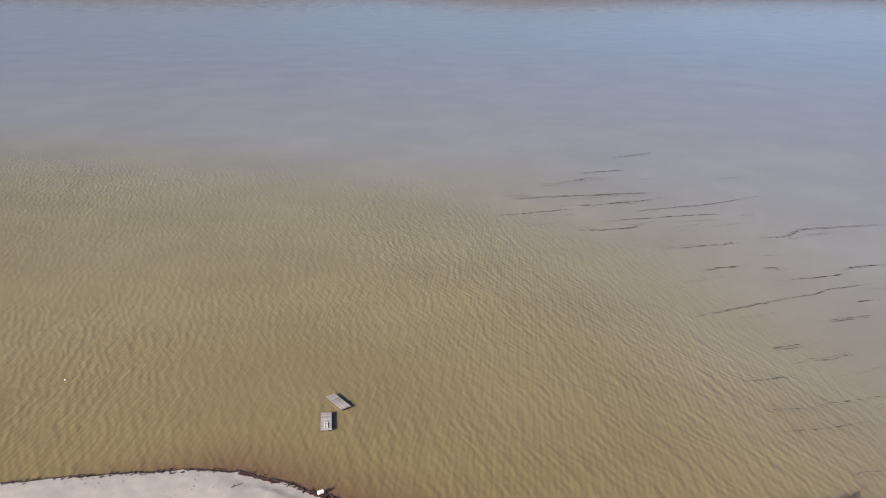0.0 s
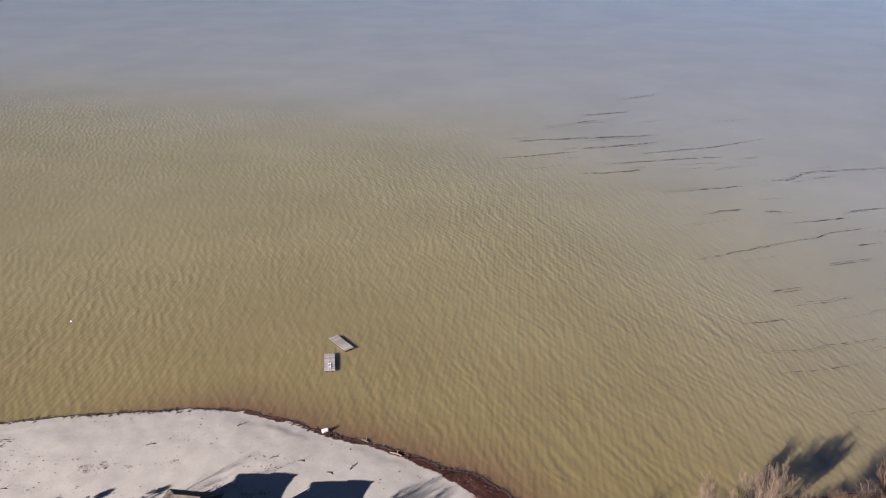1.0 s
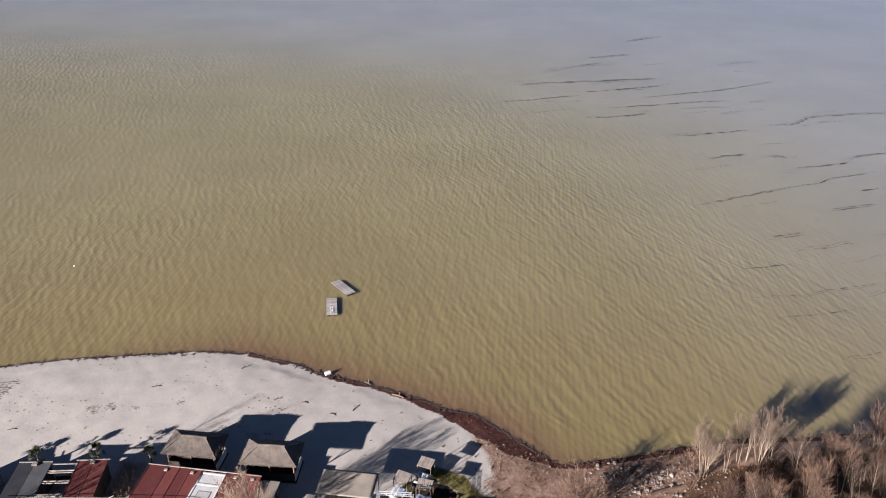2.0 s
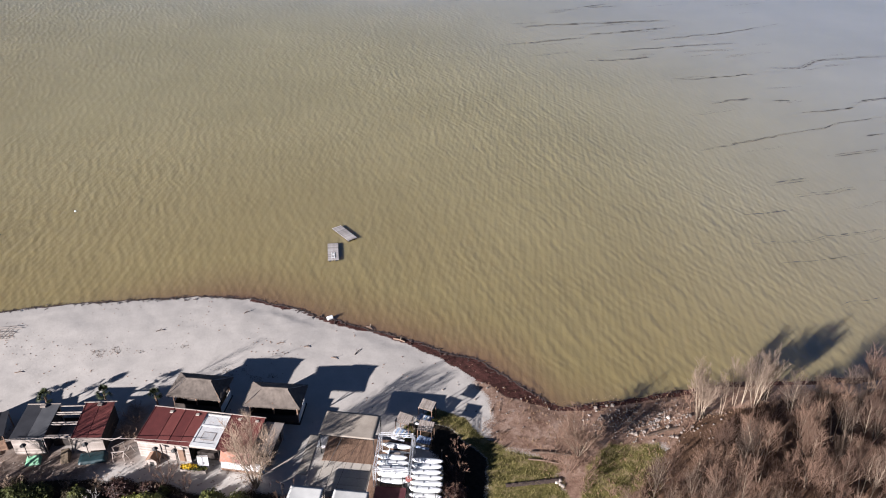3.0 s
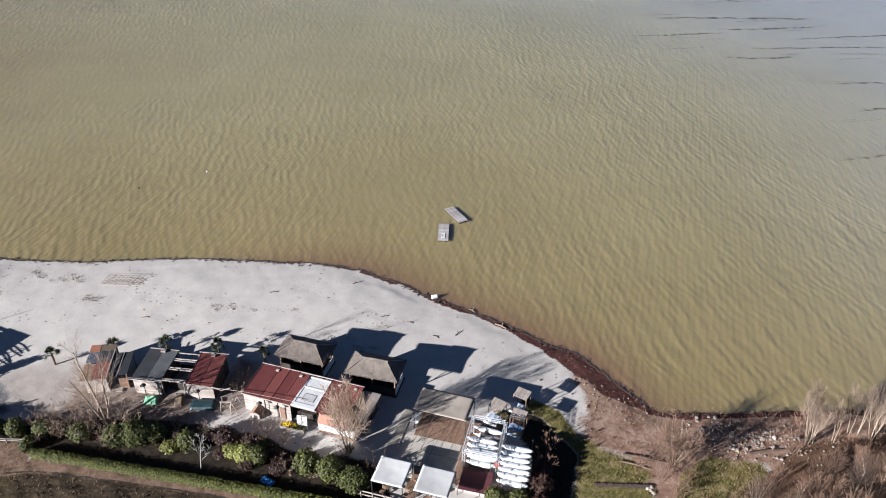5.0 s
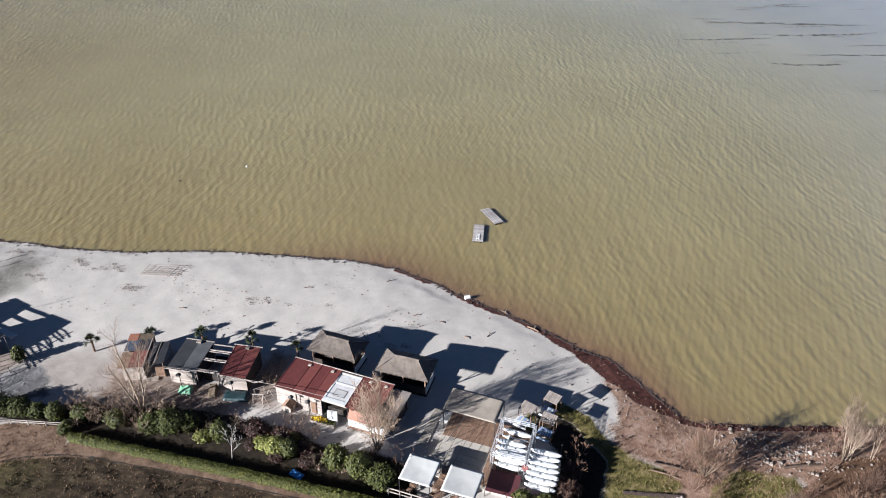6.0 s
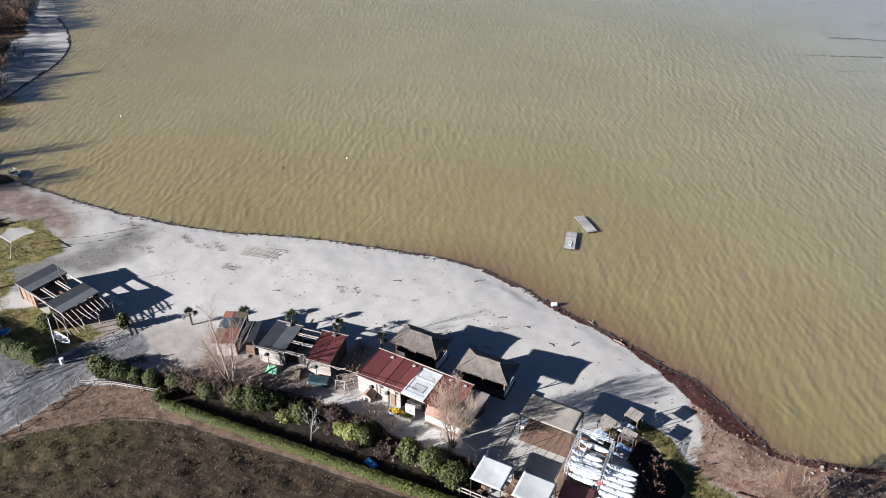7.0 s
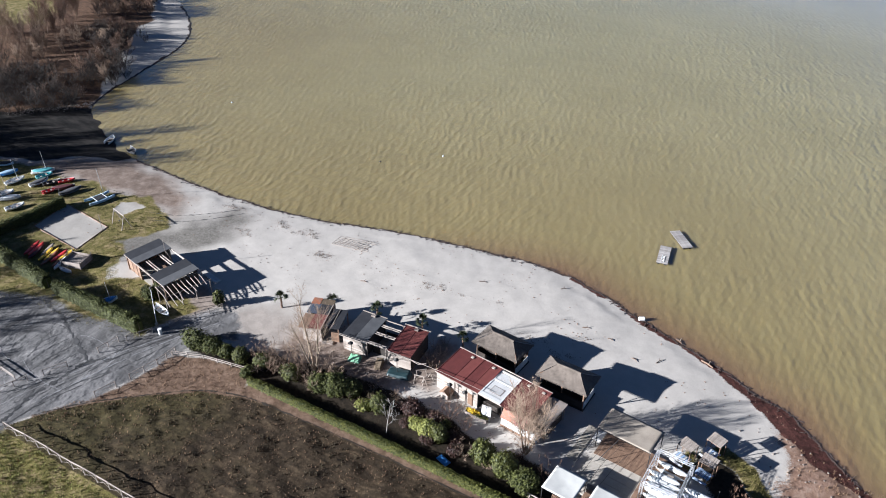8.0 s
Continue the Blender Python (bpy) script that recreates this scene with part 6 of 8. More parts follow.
# ---- trees and shrubs ----
def bare_tree(seed, high, stems=1, spread=0.5, lean=0.0, base_r=0.12, fine=1.0, droop=0.0, start=0.3, twig_r=0.0075, boughs=11, rise=0.12, reach_by=0.42):
    """Lists of a leafless tree: its stems and boughs, and its fine twigs."""
    rng = random.Random(seed)
    V1, F1, V2, F2 = [], [], [], []

    def limb(p, way, length, r, level):
        steps = (6, 3, 2, 1)[min(level, 3)]
        pts, dirs, q = [p.copy()], [way.copy()], way.copy()
        for k in range(steps):
            jit = (0.07, 0.14, 0.2, 0.3)[min(level, 3)]
            q = (q + Vector((rng.uniform(-jit, jit), rng.uniform(-jit, jit), rng.uniform(-jit, jit) + (rise if level else 0.02) - droop * level * 0.1))).normalized()
            pts.append(pts[-1] + q * length / steps)
            dirs.append(q.copy())
        radii = [r * (1 - 0.72 * k / steps) for k in range(steps + 1)]
        if level <= 1:
            tube_into(V1, F1, pts, radii, 6 if level == 0 else 4)
        elif level == 2:
            tube_into(V2, F2, pts, [max(x, twig_r * (2.2 - 0.6 * k)) for k, x in enumerate(radii)], 3)
        else:
            tube_into(V2, F2, pts, [twig_r * 1.2, twig_r * 0.8], 3)
        if level >= 3:
            return
        count = int(((boughs * high / 8), 8, 4)[level] * (fine if level else 1) * rng.uniform(0.85, 1.15))
        for k in range(count):
            u = (k + rng.random()) / count
            u = (start, 0.12, 0.1)[level] + u * (0.99 - (start, 0.12, 0.1)[level])
            at = u * steps
            i = min(int(at), steps - 1)
            c = pts[i].lerp(pts[i + 1], at - i)
            side = dirs[i].orthogonal().normalized()
            side = Matrix.Rotation(k * 2.4 + rng.uniform(-0.5, 0.5), 3, dirs[i]) @ side
            angle = rng.uniform(0.45, 0.8) * (1 if level else 0.75 + spread * 0.5)
            d = (dirs[i] * math.cos(angle) + side * math.sin(angle)).normalized()
            d = (d + Vector((0, 0, rise))).normalized()
            reach = length * ((0.5 * (1.15 - u * 0.75)), reach_by * (1.2 - 0.5 * u), reach_by * 1.15)[level] * rng.uniform(0.7, 1.2)
            limb(c, d, reach, max(radii[i] * (0.36, 0.5, 0.5)[level], 0.006), level + 1)

    for k in range(stems):
        w = 2 * math.pi * k / stems + rng.uniform(-0.4, 0.4)
        out = spread * rng.uniform(0.35, 0.8) if stems > 1 else 0.06
        limb(Vector((0.12 * math.cos(w) * (stems > 1), 0.12 * math.sin(w) * (stems > 1), -0.15)), Vector((math.cos(w) * out + lean, math.sin(w) * out, 1)).normalized(),
             high * rng.uniform(0.8, 1.0) if k else high, base_r * rng.uniform(0.75, 1.0), 0)
    return V1, F1, V2, F2


def tree_kind(name, label, bark, twig, *args, **more):
    V1, F1, V2, F2 = bare_tree(*args, **more)
    t = new(name)
    t.empty_display_size = 0.3
    tagged(t, label, "tree")
    raw("trunk", V1, F1, bark, t)
    raw("crown", V2, F2, twig, t)
    return t


def plant_copies(kinds, places, group, rng, low=0.8, top=1.15, wide=1.0, bend=0.0):
    for k, (x, y) in enumerate(places):
        kind = kinds[k % len(kinds)]
        s = rng.uniform(low, top)
        t = copy_thing(kind, pose(x, y, place_on(x, y), rng.uniform(-3, 3), bend + rng.uniform(-3, 3), 0) @ pose(0, 0, 0, 0, 0, rng.uniform(0, 360)) @ Matrix.Diagonal((s * wide, s * wide, s, 1)))
        tagged(t, group=group)


def scattered(poly, gap, rng, keep=lambda x, y: True, tries=4000):
    xs, ys = [p[0] for p in poly], [p[1] for p in poly]
    X = np.array([rng.uniform(min(xs), max(xs)) for _ in range(tries)])
    Y = np.array([rng.uniform(min(ys), max(ys)) for _ in range(tries)])
    inside = far_in(X, Y, poly) > 0
    out = []
    for x, y in zip(X[inside].tolist(), Y[inside].tolist()):
        if keep(x, y) and all((x - a) ** 2 + (y - b) ** 2 > gap * gap for a, b in out):
            out.append((x, y))
    return out


rng = random.Random(21)
alders = [tree_kind("bare_tree", "slender leafless tree with grey-brown twigs in the wood", BARK, BARK_RED if k % 2 else BARK_BROWN, 40 + k, 5.8 + 0.5 * k, 1 + (k % 2), 0.14, 0.0, 0.085, 1.15, start=0.42, boughs=19, twig_r=0.0058, rise=0.17, reach_by=0.44) for k in range(4)]
alders += [tree_kind("bare_tree", "slender leafless tree with reddish twigs in the wood", BARK_BROWN, BARK_RED, 50 + k, 5.2 + 0.5 * k, 2, 0.2, 0.0, 0.06, 1.15, start=0.36, boughs=19, twig_r=0.0058, rise=0.17, reach_by=0.44) for k in range(2)]
EAST_WOOD = [(15.0, 38), (17.5, 43.5), (21.0, 46.5), (24.5, 47.8), (28, 50.0), (32, 52.0), (36, 54.4), (42, 56.8), (47, 58.4), (45, 39)]
plant_copies(alders, scattered(EAST_WOOD, 1.7, rng), "trees of the eastern wood", rng, 0.75, 1.15, bend=-5)
shore_kind = [tree_kind("bare_tree", "tall pale-barked leafless tree on the bank", BARK, TWIG_BANK, 60, 6.9, 5, 0.3, 0.0, 0.06, 1.2, start=0.3, twig_r=0.0055, rise=0.28),
              tree_kind("bare_tree", "pale-barked leafless tree on the bank", BARK, TWIG_BANK, 61, 7.4, 4, 0.34, 0.0, 0.07, 1.2, start=0.3, twig_r=0.0055, rise=0.28),
              tree_kind("bare_tree", "slim pale leafless tree on the bank", BARK, TWIG_BANK, 62, 6.2, 2, 0.14, 0.0, 0.052, 1.2, start=0.36, boughs=14, twig_r=0.0055, rise=0.28)]
plant_copies(shore_kind[:1] + shore_kind[2:] + shore_kind[2:] + shore_kind[1:2], [(26.2, 55.7), (28.8, 56.5), (30.6, 57.9), (33.4, 58.3), (26.7, 56.0), (31.6, 58.2), (34.2, 58.6), (32.6, 57.6)], "bank trees", rng, 0.8, 0.98, bend=-4)
willow = tree_kind("bare_shrub", "spreading leafless willow shrub with reddish twigs", BARK, BARK_RED, 70, 4.9, 16, 0.8, 0.0, 0.05, 1.25, start=0.18, twig_r=0.006)
plant_copies([willow], [(13.3, 50.9)], "", rng, 1.0, 1.0)
small_willow = tree_kind("bare_shrub", "low leafless shrub with reddish-brown twigs", BARK_RED, BARK_RED, 71, 2.2, 7, 0.8, 0.0, 0.025, 0.9, start=0.1)
plant_copies([small_willow], [(10.2, 49.9), (13.6, 47.9), (13.0, 46.3), (14.6, 49.2), (0.9, 46.4), (1.4, 48.4), (0.7, 44.6), (1.8, 50.4), (26.2, 57.4), (24.4, 54.0), (-13.9, 44.6), (-17.0, 46.4), (-23.2, 46.3), (-25.3, 46.8), (-30.2, 45.8), (12.0, 48.7), (15.6, 46.0), (16.4, 43.2), (18.6, 46.2), (15.0, 41.5), (20.8, 48.2), (22.6, 50.6), (17.4, 44.6), (13.2, 49.8), (11.4, 51.6), (23.6, 56.4),
                              (28.5, 53.2), (30.4, 54.6), (32.2, 55.2), (34.5, 56.4), (37.0, 57.2), (39.6, 58.0), (42.0, 58.8), (30.0, 52.4), (33.6, 54.0), (27.2, 52.6), (35.8, 55.6), (38.2, 57.0), (26.0, 51.0), (29.0, 51.6)],
             "low shrubs", rng, 0.7, 1.25)
# trees before the huts
oak = tree_kind("bare_tree", "large leafless tree with pale stems before the patched hut", BARK, TWIG_TAN, 83, 8.6, 3, 0.46, -0.05, 0.15, 1.15, start=0.2, twig_r=0.006)
oak.matrix_world = pose(-41.4, 46.0, place_on(-41.4, 46.0), 0, -4, 30)
ash = tree_kind("bare_tree", "dense leafless tree with pale twigs before the beach bar", BARK, TWIG_TAN, 84, 6.9, 7, 0.44, 0.0, 0.09, 1.5, start=0.16, twig_r=0.007)
ash.matrix_world = pose(-16.9, 46.7, place_on(-16.9, 46.7), 0, 0, 70)
birch = tree_kind("birch_tree", "small white leafless birch in the garden", BIRCH, BIRCH, 86, 4.6, 1, 0.6, 0.06, 0.045, 0.7, start=0.22, twig_r=0.005)
birch.matrix_world = pose(-29.8, 42.2, place_on(-29.8, 42.2), 0, 0, 0)
# tangle of bare shrubs beside the large tree
tangle = tree_kind("bare_shrub", "tangled grey leafless shrub in the garden", BARK_BROWN, TWIG_TAN, 90, 2.6, 6, 0.9, 0.0, 0.03, 0.85, start=0.1)
plant_copies([tangle], [(-47.0, 44.2), (-45.2, 44.0), (-43.6, 43.6), (-44.6, 45.2), (-42.2, 44.6), (-40.6, 44.8), (-46.4, 45.3), (-39.4, 43.6), (-48.2, 44.4), (-45.8, 43.2), (-43.2, 45.6), (-41.4, 43.8), (-40.0, 45.8), (-38.4, 45.0), (-42.8, 44.2)], "tangled shrubs", rng, 0.8, 1.2)
plant_copies([tangle], [(-31.6, 53.4), (-30.7, 54.6), (-32.0, 55.4), (-30.4, 52.4), (-31.2, 56.4)], "tangled shrubs", rng, 0.45, 0.7)


def bush(x, y, rx, ry, rz, m, label, seed, name="shrub", count=1600, leaf=0.12, stem=True, group="garden shrubs"):
    b = thing(name, x, y, 0, label, "shrub", group)
    part("leaves", leaf_cloud(rx, ry, rz, count, leaf, seed, (0, 0, rz * 0.92), 0.4, 0.35), m, b)
    bm = bmesh.new()
    r2 = random.Random(seed)
    for k in range(5):
        w = r2.uniform(0, 6.28)
        tube(bm, [(0.05 * math.cos(w), 0.05 * math.sin(w), -0.1), (rx * 0.25 * math.cos(w), ry * 0.25 * math.sin(w), rz * 0.7), (rx * 0.6 * math.cos(w), ry * 0.6 * math.sin(w), rz * 1.4)], [0.05, 0.035, 0.015], 5)
    part("stems", bm, BARK_BROWN, b)
    return b


for x, y, rx, ry, rz, m, lab, n in (
        (-55.2, 42.5, 1.7, 1.2, 1.15, LEAF, "dense dark green shrub beside the road", 2400), (-53.0, 42.8, 1.6, 1.15, 1.0, LEAF, "dense dark green shrub beside the road", 2200),
        (-51.0, 42.9, 1.0, 0.9, 0.8, LEAF, "low dark green shrub beside the fence", 1300), (-49.0, 43.0, 1.0, 0.95, 0.95, LEAF_OLIVE, "rounded olive green shrub beside the fence", 1600),
        (-46.4, 43.6, 1.1, 0.9, 0.9, LEAF_OLIVE, "olive shrub below bare twigs", 1300), (-42.6, 43.6, 1.15, 0.9, 1.0, LEAF_OLIVE, "olive green shrub below bare twigs", 1600),
        (-39.0, 43.7, 1.3, 1.0, 1.1, LEAF, "dark green laurel shrub in the garden", 2000), (-37.2, 44.2, 1.5, 1.2, 1.4, LEAF, "tall dark green laurel shrub", 2600), (-35.7, 44.9, 1.2, 1.0, 1.0, LEAF, "dark green laurel shrub in the garden", 1800),
        (-31.9, 44.3, 0.95, 0.95, 1.15, LEAF_OLIVE, "clipped oval olive green shrub", 1900), (-28.9, 45.6, 1.5, 1.0, 0.9, LEAF_RED, "dull red-brown shrub in the garden", 1500),
        (-27.5, 44.3, 1.0, 0.8, 0.65, LEAF_YELLOW, "low yellow-green shrub among the garden shrubs", 900), (-26.0, 43.9, 1.3, 0.9, 0.95, LEAF_YELLOW, "yellow-green shrub in the garden", 1600),
        (-24.7, 43.8, 0.8, 0.75, 1.1, LEAF_OLIVE, "upright olive green shrub in the garden", 1300), (-26.4, 45.9, 1.2, 0.8, 0.6, LEAF_RED, "low red-brown shrub among the garden shrubs", 900),
        (-19.9, 43.6, 1.15, 1.05, 1.5, LEAF_OLIVE, "clipped oval evergreen shrub", 2600), (-17.6, 43.2, 1.15, 1.05, 1.5, LEAF_OLIVE, "clipped oval evergreen shrub", 2600),
        (-15.2, 42.6, 1.45, 1.2, 1.3, LEAF, "large dark green evergreen shrub", 3000), (-33.6, 43.9, 0.9, 0.8, 0.5, LEAF_YELLOW, "low yellow-green shrub among the garden shrubs", 700),
        (-23.6, 44.6, 0.9, 0.7, 0.5, LEAF_RED, "low red-brown shrub among the garden shrubs", 700), (-2.6, 43.5, 1.0, 0.8, 0.9, LEAF_OLIVE, "olive green shrub beside the kayaks", 1300),
        (-0.6, 43.6, 1.1, 0.8, 0.8, LEAF_OLIVE, "olive green shrub beside the kayaks", 1300), (0.9, 45.6, 0.9, 1.2, 0.75, LEAF_RED, "red-brown shrub beside the kayak racks", 1300), (1.3, 47.6, 0.9, 1.1, 0.7, LEAF_RED, "red-brown shrub beside the kayak racks", 1100),
        (-58.2, 49.4, 0.7, 0.7, 1.1, LEAF_OLIVE, "upright olive shrub beside the poles", 1100), (-66.4, 46.2, 1.1, 0.9, 0.9, LEAF, "dark green shrub before the boat shed", 1500),
        (-66.5, 47.9, 0.9, 0.8, 0.75, LEAF, "dark green shrub before the boat shed", 1100), (-46.9, 41.6, 0.6, 0.9, 0.7, LEAF, "dark green shrub at the hedge end", 900)):
    bush(x, y, rx, ry, rz, m, lab, int(abs(x * 13 + y * 7)), count=n)


def hedge(name, ax, ay, bx, by, wide, high, m, label, leaves, leaf=0.12):
    run, turn = math.hypot(bx - ax, by - ay), math.degrees(math.atan2(by - ay, bx - ax))
    h = thing(name, ax, ay, turn, label, "hedge", "")
    r2 = random.Random(int(abs(ax) * 10))
    V, F = [], []
    for _ in range(leaves):
        x = r2.uniform(0, run)
        lump = 1 + 0.16 * noise.noise(Vector((x * 0.9, 0, ax))) + 0.1 * noise.noise(Vector((x * 3, 2, ax)))
        w = r2.uniform(0, math.pi)
        r = r2.uniform(0.72, 1.02) * lump
        c, s = math.cos(w), math.sin(w)
        p = Vector((x, wide / 2 * r * math.copysign(abs(c) ** 0.6, c), high * r * abs(s) ** 0.6))
        p.z = max(p.z, 0.03)
        nrm = (Vector((r2.uniform(-0.6, 0.6), c, max(0.2, s))) + Vector((r2.uniform(-0.5, 0.5), r2.uniform(-0.5, 0.5), r2.uniform(0, 0.6)))).normalized()
        a = Matrix.Rotation(r2.uniform(0, 6.28), 3, nrm) @ nrm.orthogonal().normalized()
        b = nrm.cross(a)
        k = len(V)
        sz = leaf * r2.uniform(0.7, 1.3)
        V += [tuple(p - a * sz), tuple(p - b * sz * 0.5 + nrm * sz * 0.15), tuple(p + a * sz), tuple(p + b * sz * 0.5 + nrm * sz * 0.15)]
        F.append((k, k + 1, k + 2, k + 3))
    raw("leaves", V, F, m, h)
    bm = bmesh.new()
    n = max(2, int(run / 0.9))
    for k in range(n + 1):
        tube(bm, [(run * k / n, 0, -0.2), (run * k / n, r2.uniform(-0.1, 0.1), high * 0.8)], [0.05, 0.02], 5)
    tagged(part("stems", bm, BARK_BROWN, h), kind="stuff")
    bm = bmesh.new()
    for k in range(n):
        box(bm, run * k / n, -wide * 0.3, 0.0, run * (k + 1) / n, wide * 0.3, high * (0.66 + 0.06 * math.sin(k * 2.1)))
    part("inner_growth", bm, LEAF, h)


r8 = random.Random(31)
UNDER = [(-50, 43.0), (-48, 45.4), (-42, 46.6), (-36, 46.8), (-30, 46.8), (-25, 45.8), (-20, 45.4), (-16, 44.6), (-14.5, 42.9), (-48, 43.3)]
plant_copies([tangle], scattered(UNDER, 1.9, r8, tries=900), "garden undergrowth", r8, 0.4, 0.75)
for k, (x, y) in enumerate(scattered(UNDER, 2.5, r8, lambda x, y: x > -39, tries=500)):
    s = r8.uniform(0.4, 0.75)
    bush(x, y, s * 1.2, s, s * 0.8, (LEAF_DULL, LEAF_OLIVE, LEAF_RED)[k % 3], ("low dull brown growth among the garden shrubs", "low olive growth among the garden shrubs", "low red-brown growth among the garden shrubs")[k % 3], 300 + k, count=420, leaf=0.1)
hedge("clipped_hedge", -46.0, 40.9, -12.0, 40.3, 0.85, 1.0, LEAF_PALE, "long clipped green hedge beside the field", 15000, 0.09)
for x, y, rx, ry, rz, n in ((1.3, 47.4, 0.9, 1.1, 0.62, 2000), (1.4, 45.6, 1.0, 1.2, 0.7, 2200), (1.2, 43.4, 1.1, 1.3, 0.7, 2200), (1.0, 41.0, 1.2, 1.4, 0.75, 2200)):
    bush(x, y, rx, ry, rz, LEAF_RED, "tall dull red-brown shrub beside the kayak racks", int(y * 7), count=n, leaf=0.11)
hedge("clipped_hedge", -62.4, 41.1, -77.0, 41.4, 1.4, 2.0, LEAF, "dark clipped hedge beside the road", 9500)
hedge("clipped_hedge", -79.0, 41.6, -97.0, 43.6, 1.6, 1.95, LEAF, "dark clipped hedge beside the lawn", 12500)
hedge("clipped_hedge", -94.4, 55.8, -95.6, 45.5, 1.4, 1.5, LEAF, "dark clipped hedge between the boats and the court", 7500)


# ---- palms ----
def palm_kind():
    p = new("palm_tree")
    tagged(p, "small fan palm with a shaggy brown trunk on the sand", "palm", "palms on the beach")
    V, F = [], []
    tube_into(V, F, [(0, 0, -0.1), (0.02, 0, 0.5), (0.0, 0.02, 1.1), (0.0, 0.0, 1.5)], [0.14, 0.12, 0.13, 0.16], 8)
    r2 = random.Random(3)
    for k in range(90):
        w, z = r2.uniform(0, 6.28), r2.uniform(0.3, 1.5)
        a = Vector((0.12 * math.cos(w), 0.12 * math.sin(w), z))
        n = len(V)
        V += [tuple(a), tuple(a + Vector((-math.sin(w) * 0.05, math.cos(w) * 0.05, 0))), tuple(a + Vector((math.cos(w) * 0.1, math.sin(w) * 0.1, -0.14)))]
        F.append((n, n + 1, n + 2))
    raw("trunk", V, F, WOOD_BROWN, p)
    for k in range(17):
        w, tilt = k * 2.4, r2.uniform(-0.35, 1.35)
        V, F = [], []
        out = Vector((math.cos(w) * math.cos(tilt), math.sin(w) * math.cos(tilt), math.sin(tilt)))
        side = Vector((-math.sin(w), math.cos(w), 0))
        stalk = [Vector((0, 0, 1.45)), Vector((0, 0, 1.5)) + out * 0.3, Vector((0, 0, 1.5)) + out * 0.55]
        tube_into(V, F, stalk, [0.025, 0.018, 0.014], 4)
        hub = stalk[-1]
        up = out.cross(side)
        for j in range(15):
            q = -1.25 + 2.5 * j / 14
            d = (out * math.cos(q) + side * math.sin(q)).normalized()
            tip = hub + d * 0.78 * (1 - 0.15 * abs(q)) - Vector((0, 0, 0.2))
            midp = hub + d * 0.4 + up * 0.02
            wd = (side * math.cos(q) - out * math.sin(q)) * 0.03
            n = len(V)
            V += [tuple(hub), tuple(midp - wd), tuple(tip), tuple(midp + wd)]
            F.append((n, n + 1, n + 2, n + 3))
        raw("frond", V, F, PALM, p)
    return p


palm = palm_kind()
palm.matrix_world = pose(-51.4, 52.7, place_on(-51.4, 52.7), 0, 0, 20) @ Matrix.Diagonal((0.85, 0.85, 0.95, 1))
for x, y, w, s in ((-45.6, 55.1, 80, 1.05), (-40.3, 56.5, 140, 1.0), (-34.5, 57.0, 200, 1.0), (-29.2, 57.0, 300, 0.9)):
    copy_thing(palm, pose(x, y, place_on(x, y), 2, -2, w) @ Matrix.Diagonal((s * 0.88, s * 0.88, s * 1.1, 1)))

# ---- western wood ----
far_kind = [tree_kind("bare_tree", "leafless tree with reddish-brown twigs in the far wood", BARK_BROWN, BARK_RED if k % 2 else TWIG_TAN, 100 + k, 5.6 + 0.6 * k, 2, 0.32, 0.0, 0.07, 1.0, start=0.2, twig_r=0.014, boughs=17, rise=0.22) for k in range(4)]
def ring(x, y, r, n=9):
    return [(x + r * math.cos(2 * math.pi * k / n), y + r * math.sin(2 * math.pi * k / n)) for k in range(n)]


dark_kind = [tree_kind("bare_tree", "dark leafless tree of a dense thicket", BARK_DARK, BARK_DARK if k else BARK_BROWN, 110 + k, 4.4 + 0.6 * k, 3, 0.5, 0.0, 0.06, 1.0, start=0.12, twig_r=0.014, boughs=14) for k in range(3)]
THICKET = [(-122.8, 79.0), (-125.5, 84.5), (-131, 87.5), (-143, 91), (-158, 86), (-158, 74), (-132, 71.5)]
plant_copies(dark_kind, scattered(THICKET, 2.9, rng), "trees of the western thicket", rng, 0.55, 0.9, 1.45)
for x, y, r, gap in ((-133, 94.0, 4.5, 2.1), (-138.5, 101, 4.0, 1.8), (-143.5, 106, 3.4, 1.8), (-149, 111, 5.0, 2.0), (-164, 128, 8.0, 2.7), (-176, 139, 9.0, 3.2)):
    plant_copies(dark_kind + far_kind[:2], scattered(ring(x, y, r), gap, rng), "trees of the western wood", rng, 0.5, 0.8, 1.5)
YOUNG = [(-146, 90), (-154, 98), (-164, 104), (-174, 104), (-178, 98), (-165, 88)]
plant_copies(far_kind[:1] + far_kind[2:3], scattered(YOUNG, 3.4, rng), "young trees of the western wood", rng, 0.7, 1.0, 1.2)
plant_copies(far_kind[1:2] + far_kind[3:], scattered([(-159, 104), (-166, 115), (-173, 121), (-175, 113), (-168, 106)], 2.8, rng), "trees of the western wood", rng, 0.8, 1.1)
plant_copies(far_kind, scattered([(-146, 101), (-152, 107), (-158, 108), (-150, 98)], 3.4, rng), "trees of the western wood", rng, 0.6, 0.9)
# Trees out of view, added to throw shade over the inlet.
plant_copies(far_kind, scattered([(-165, 48), (-136, 56), (-123, 58.5), (-121, 51), (-135, 36), (-160, 34)], 3.9, rng), "trees beside the inlet", rng, 1.2, 1.7, 1.3)
far_shrub = tree_kind("bare_shrub", "grey-brown leafless undergrowth shrub", BARK_DARK, BARK_DARK, 120, 2.6, 5, 0.9, 0.0, 0.03, 0.8, start=0.1, twig_r=0.013, boughs=14)
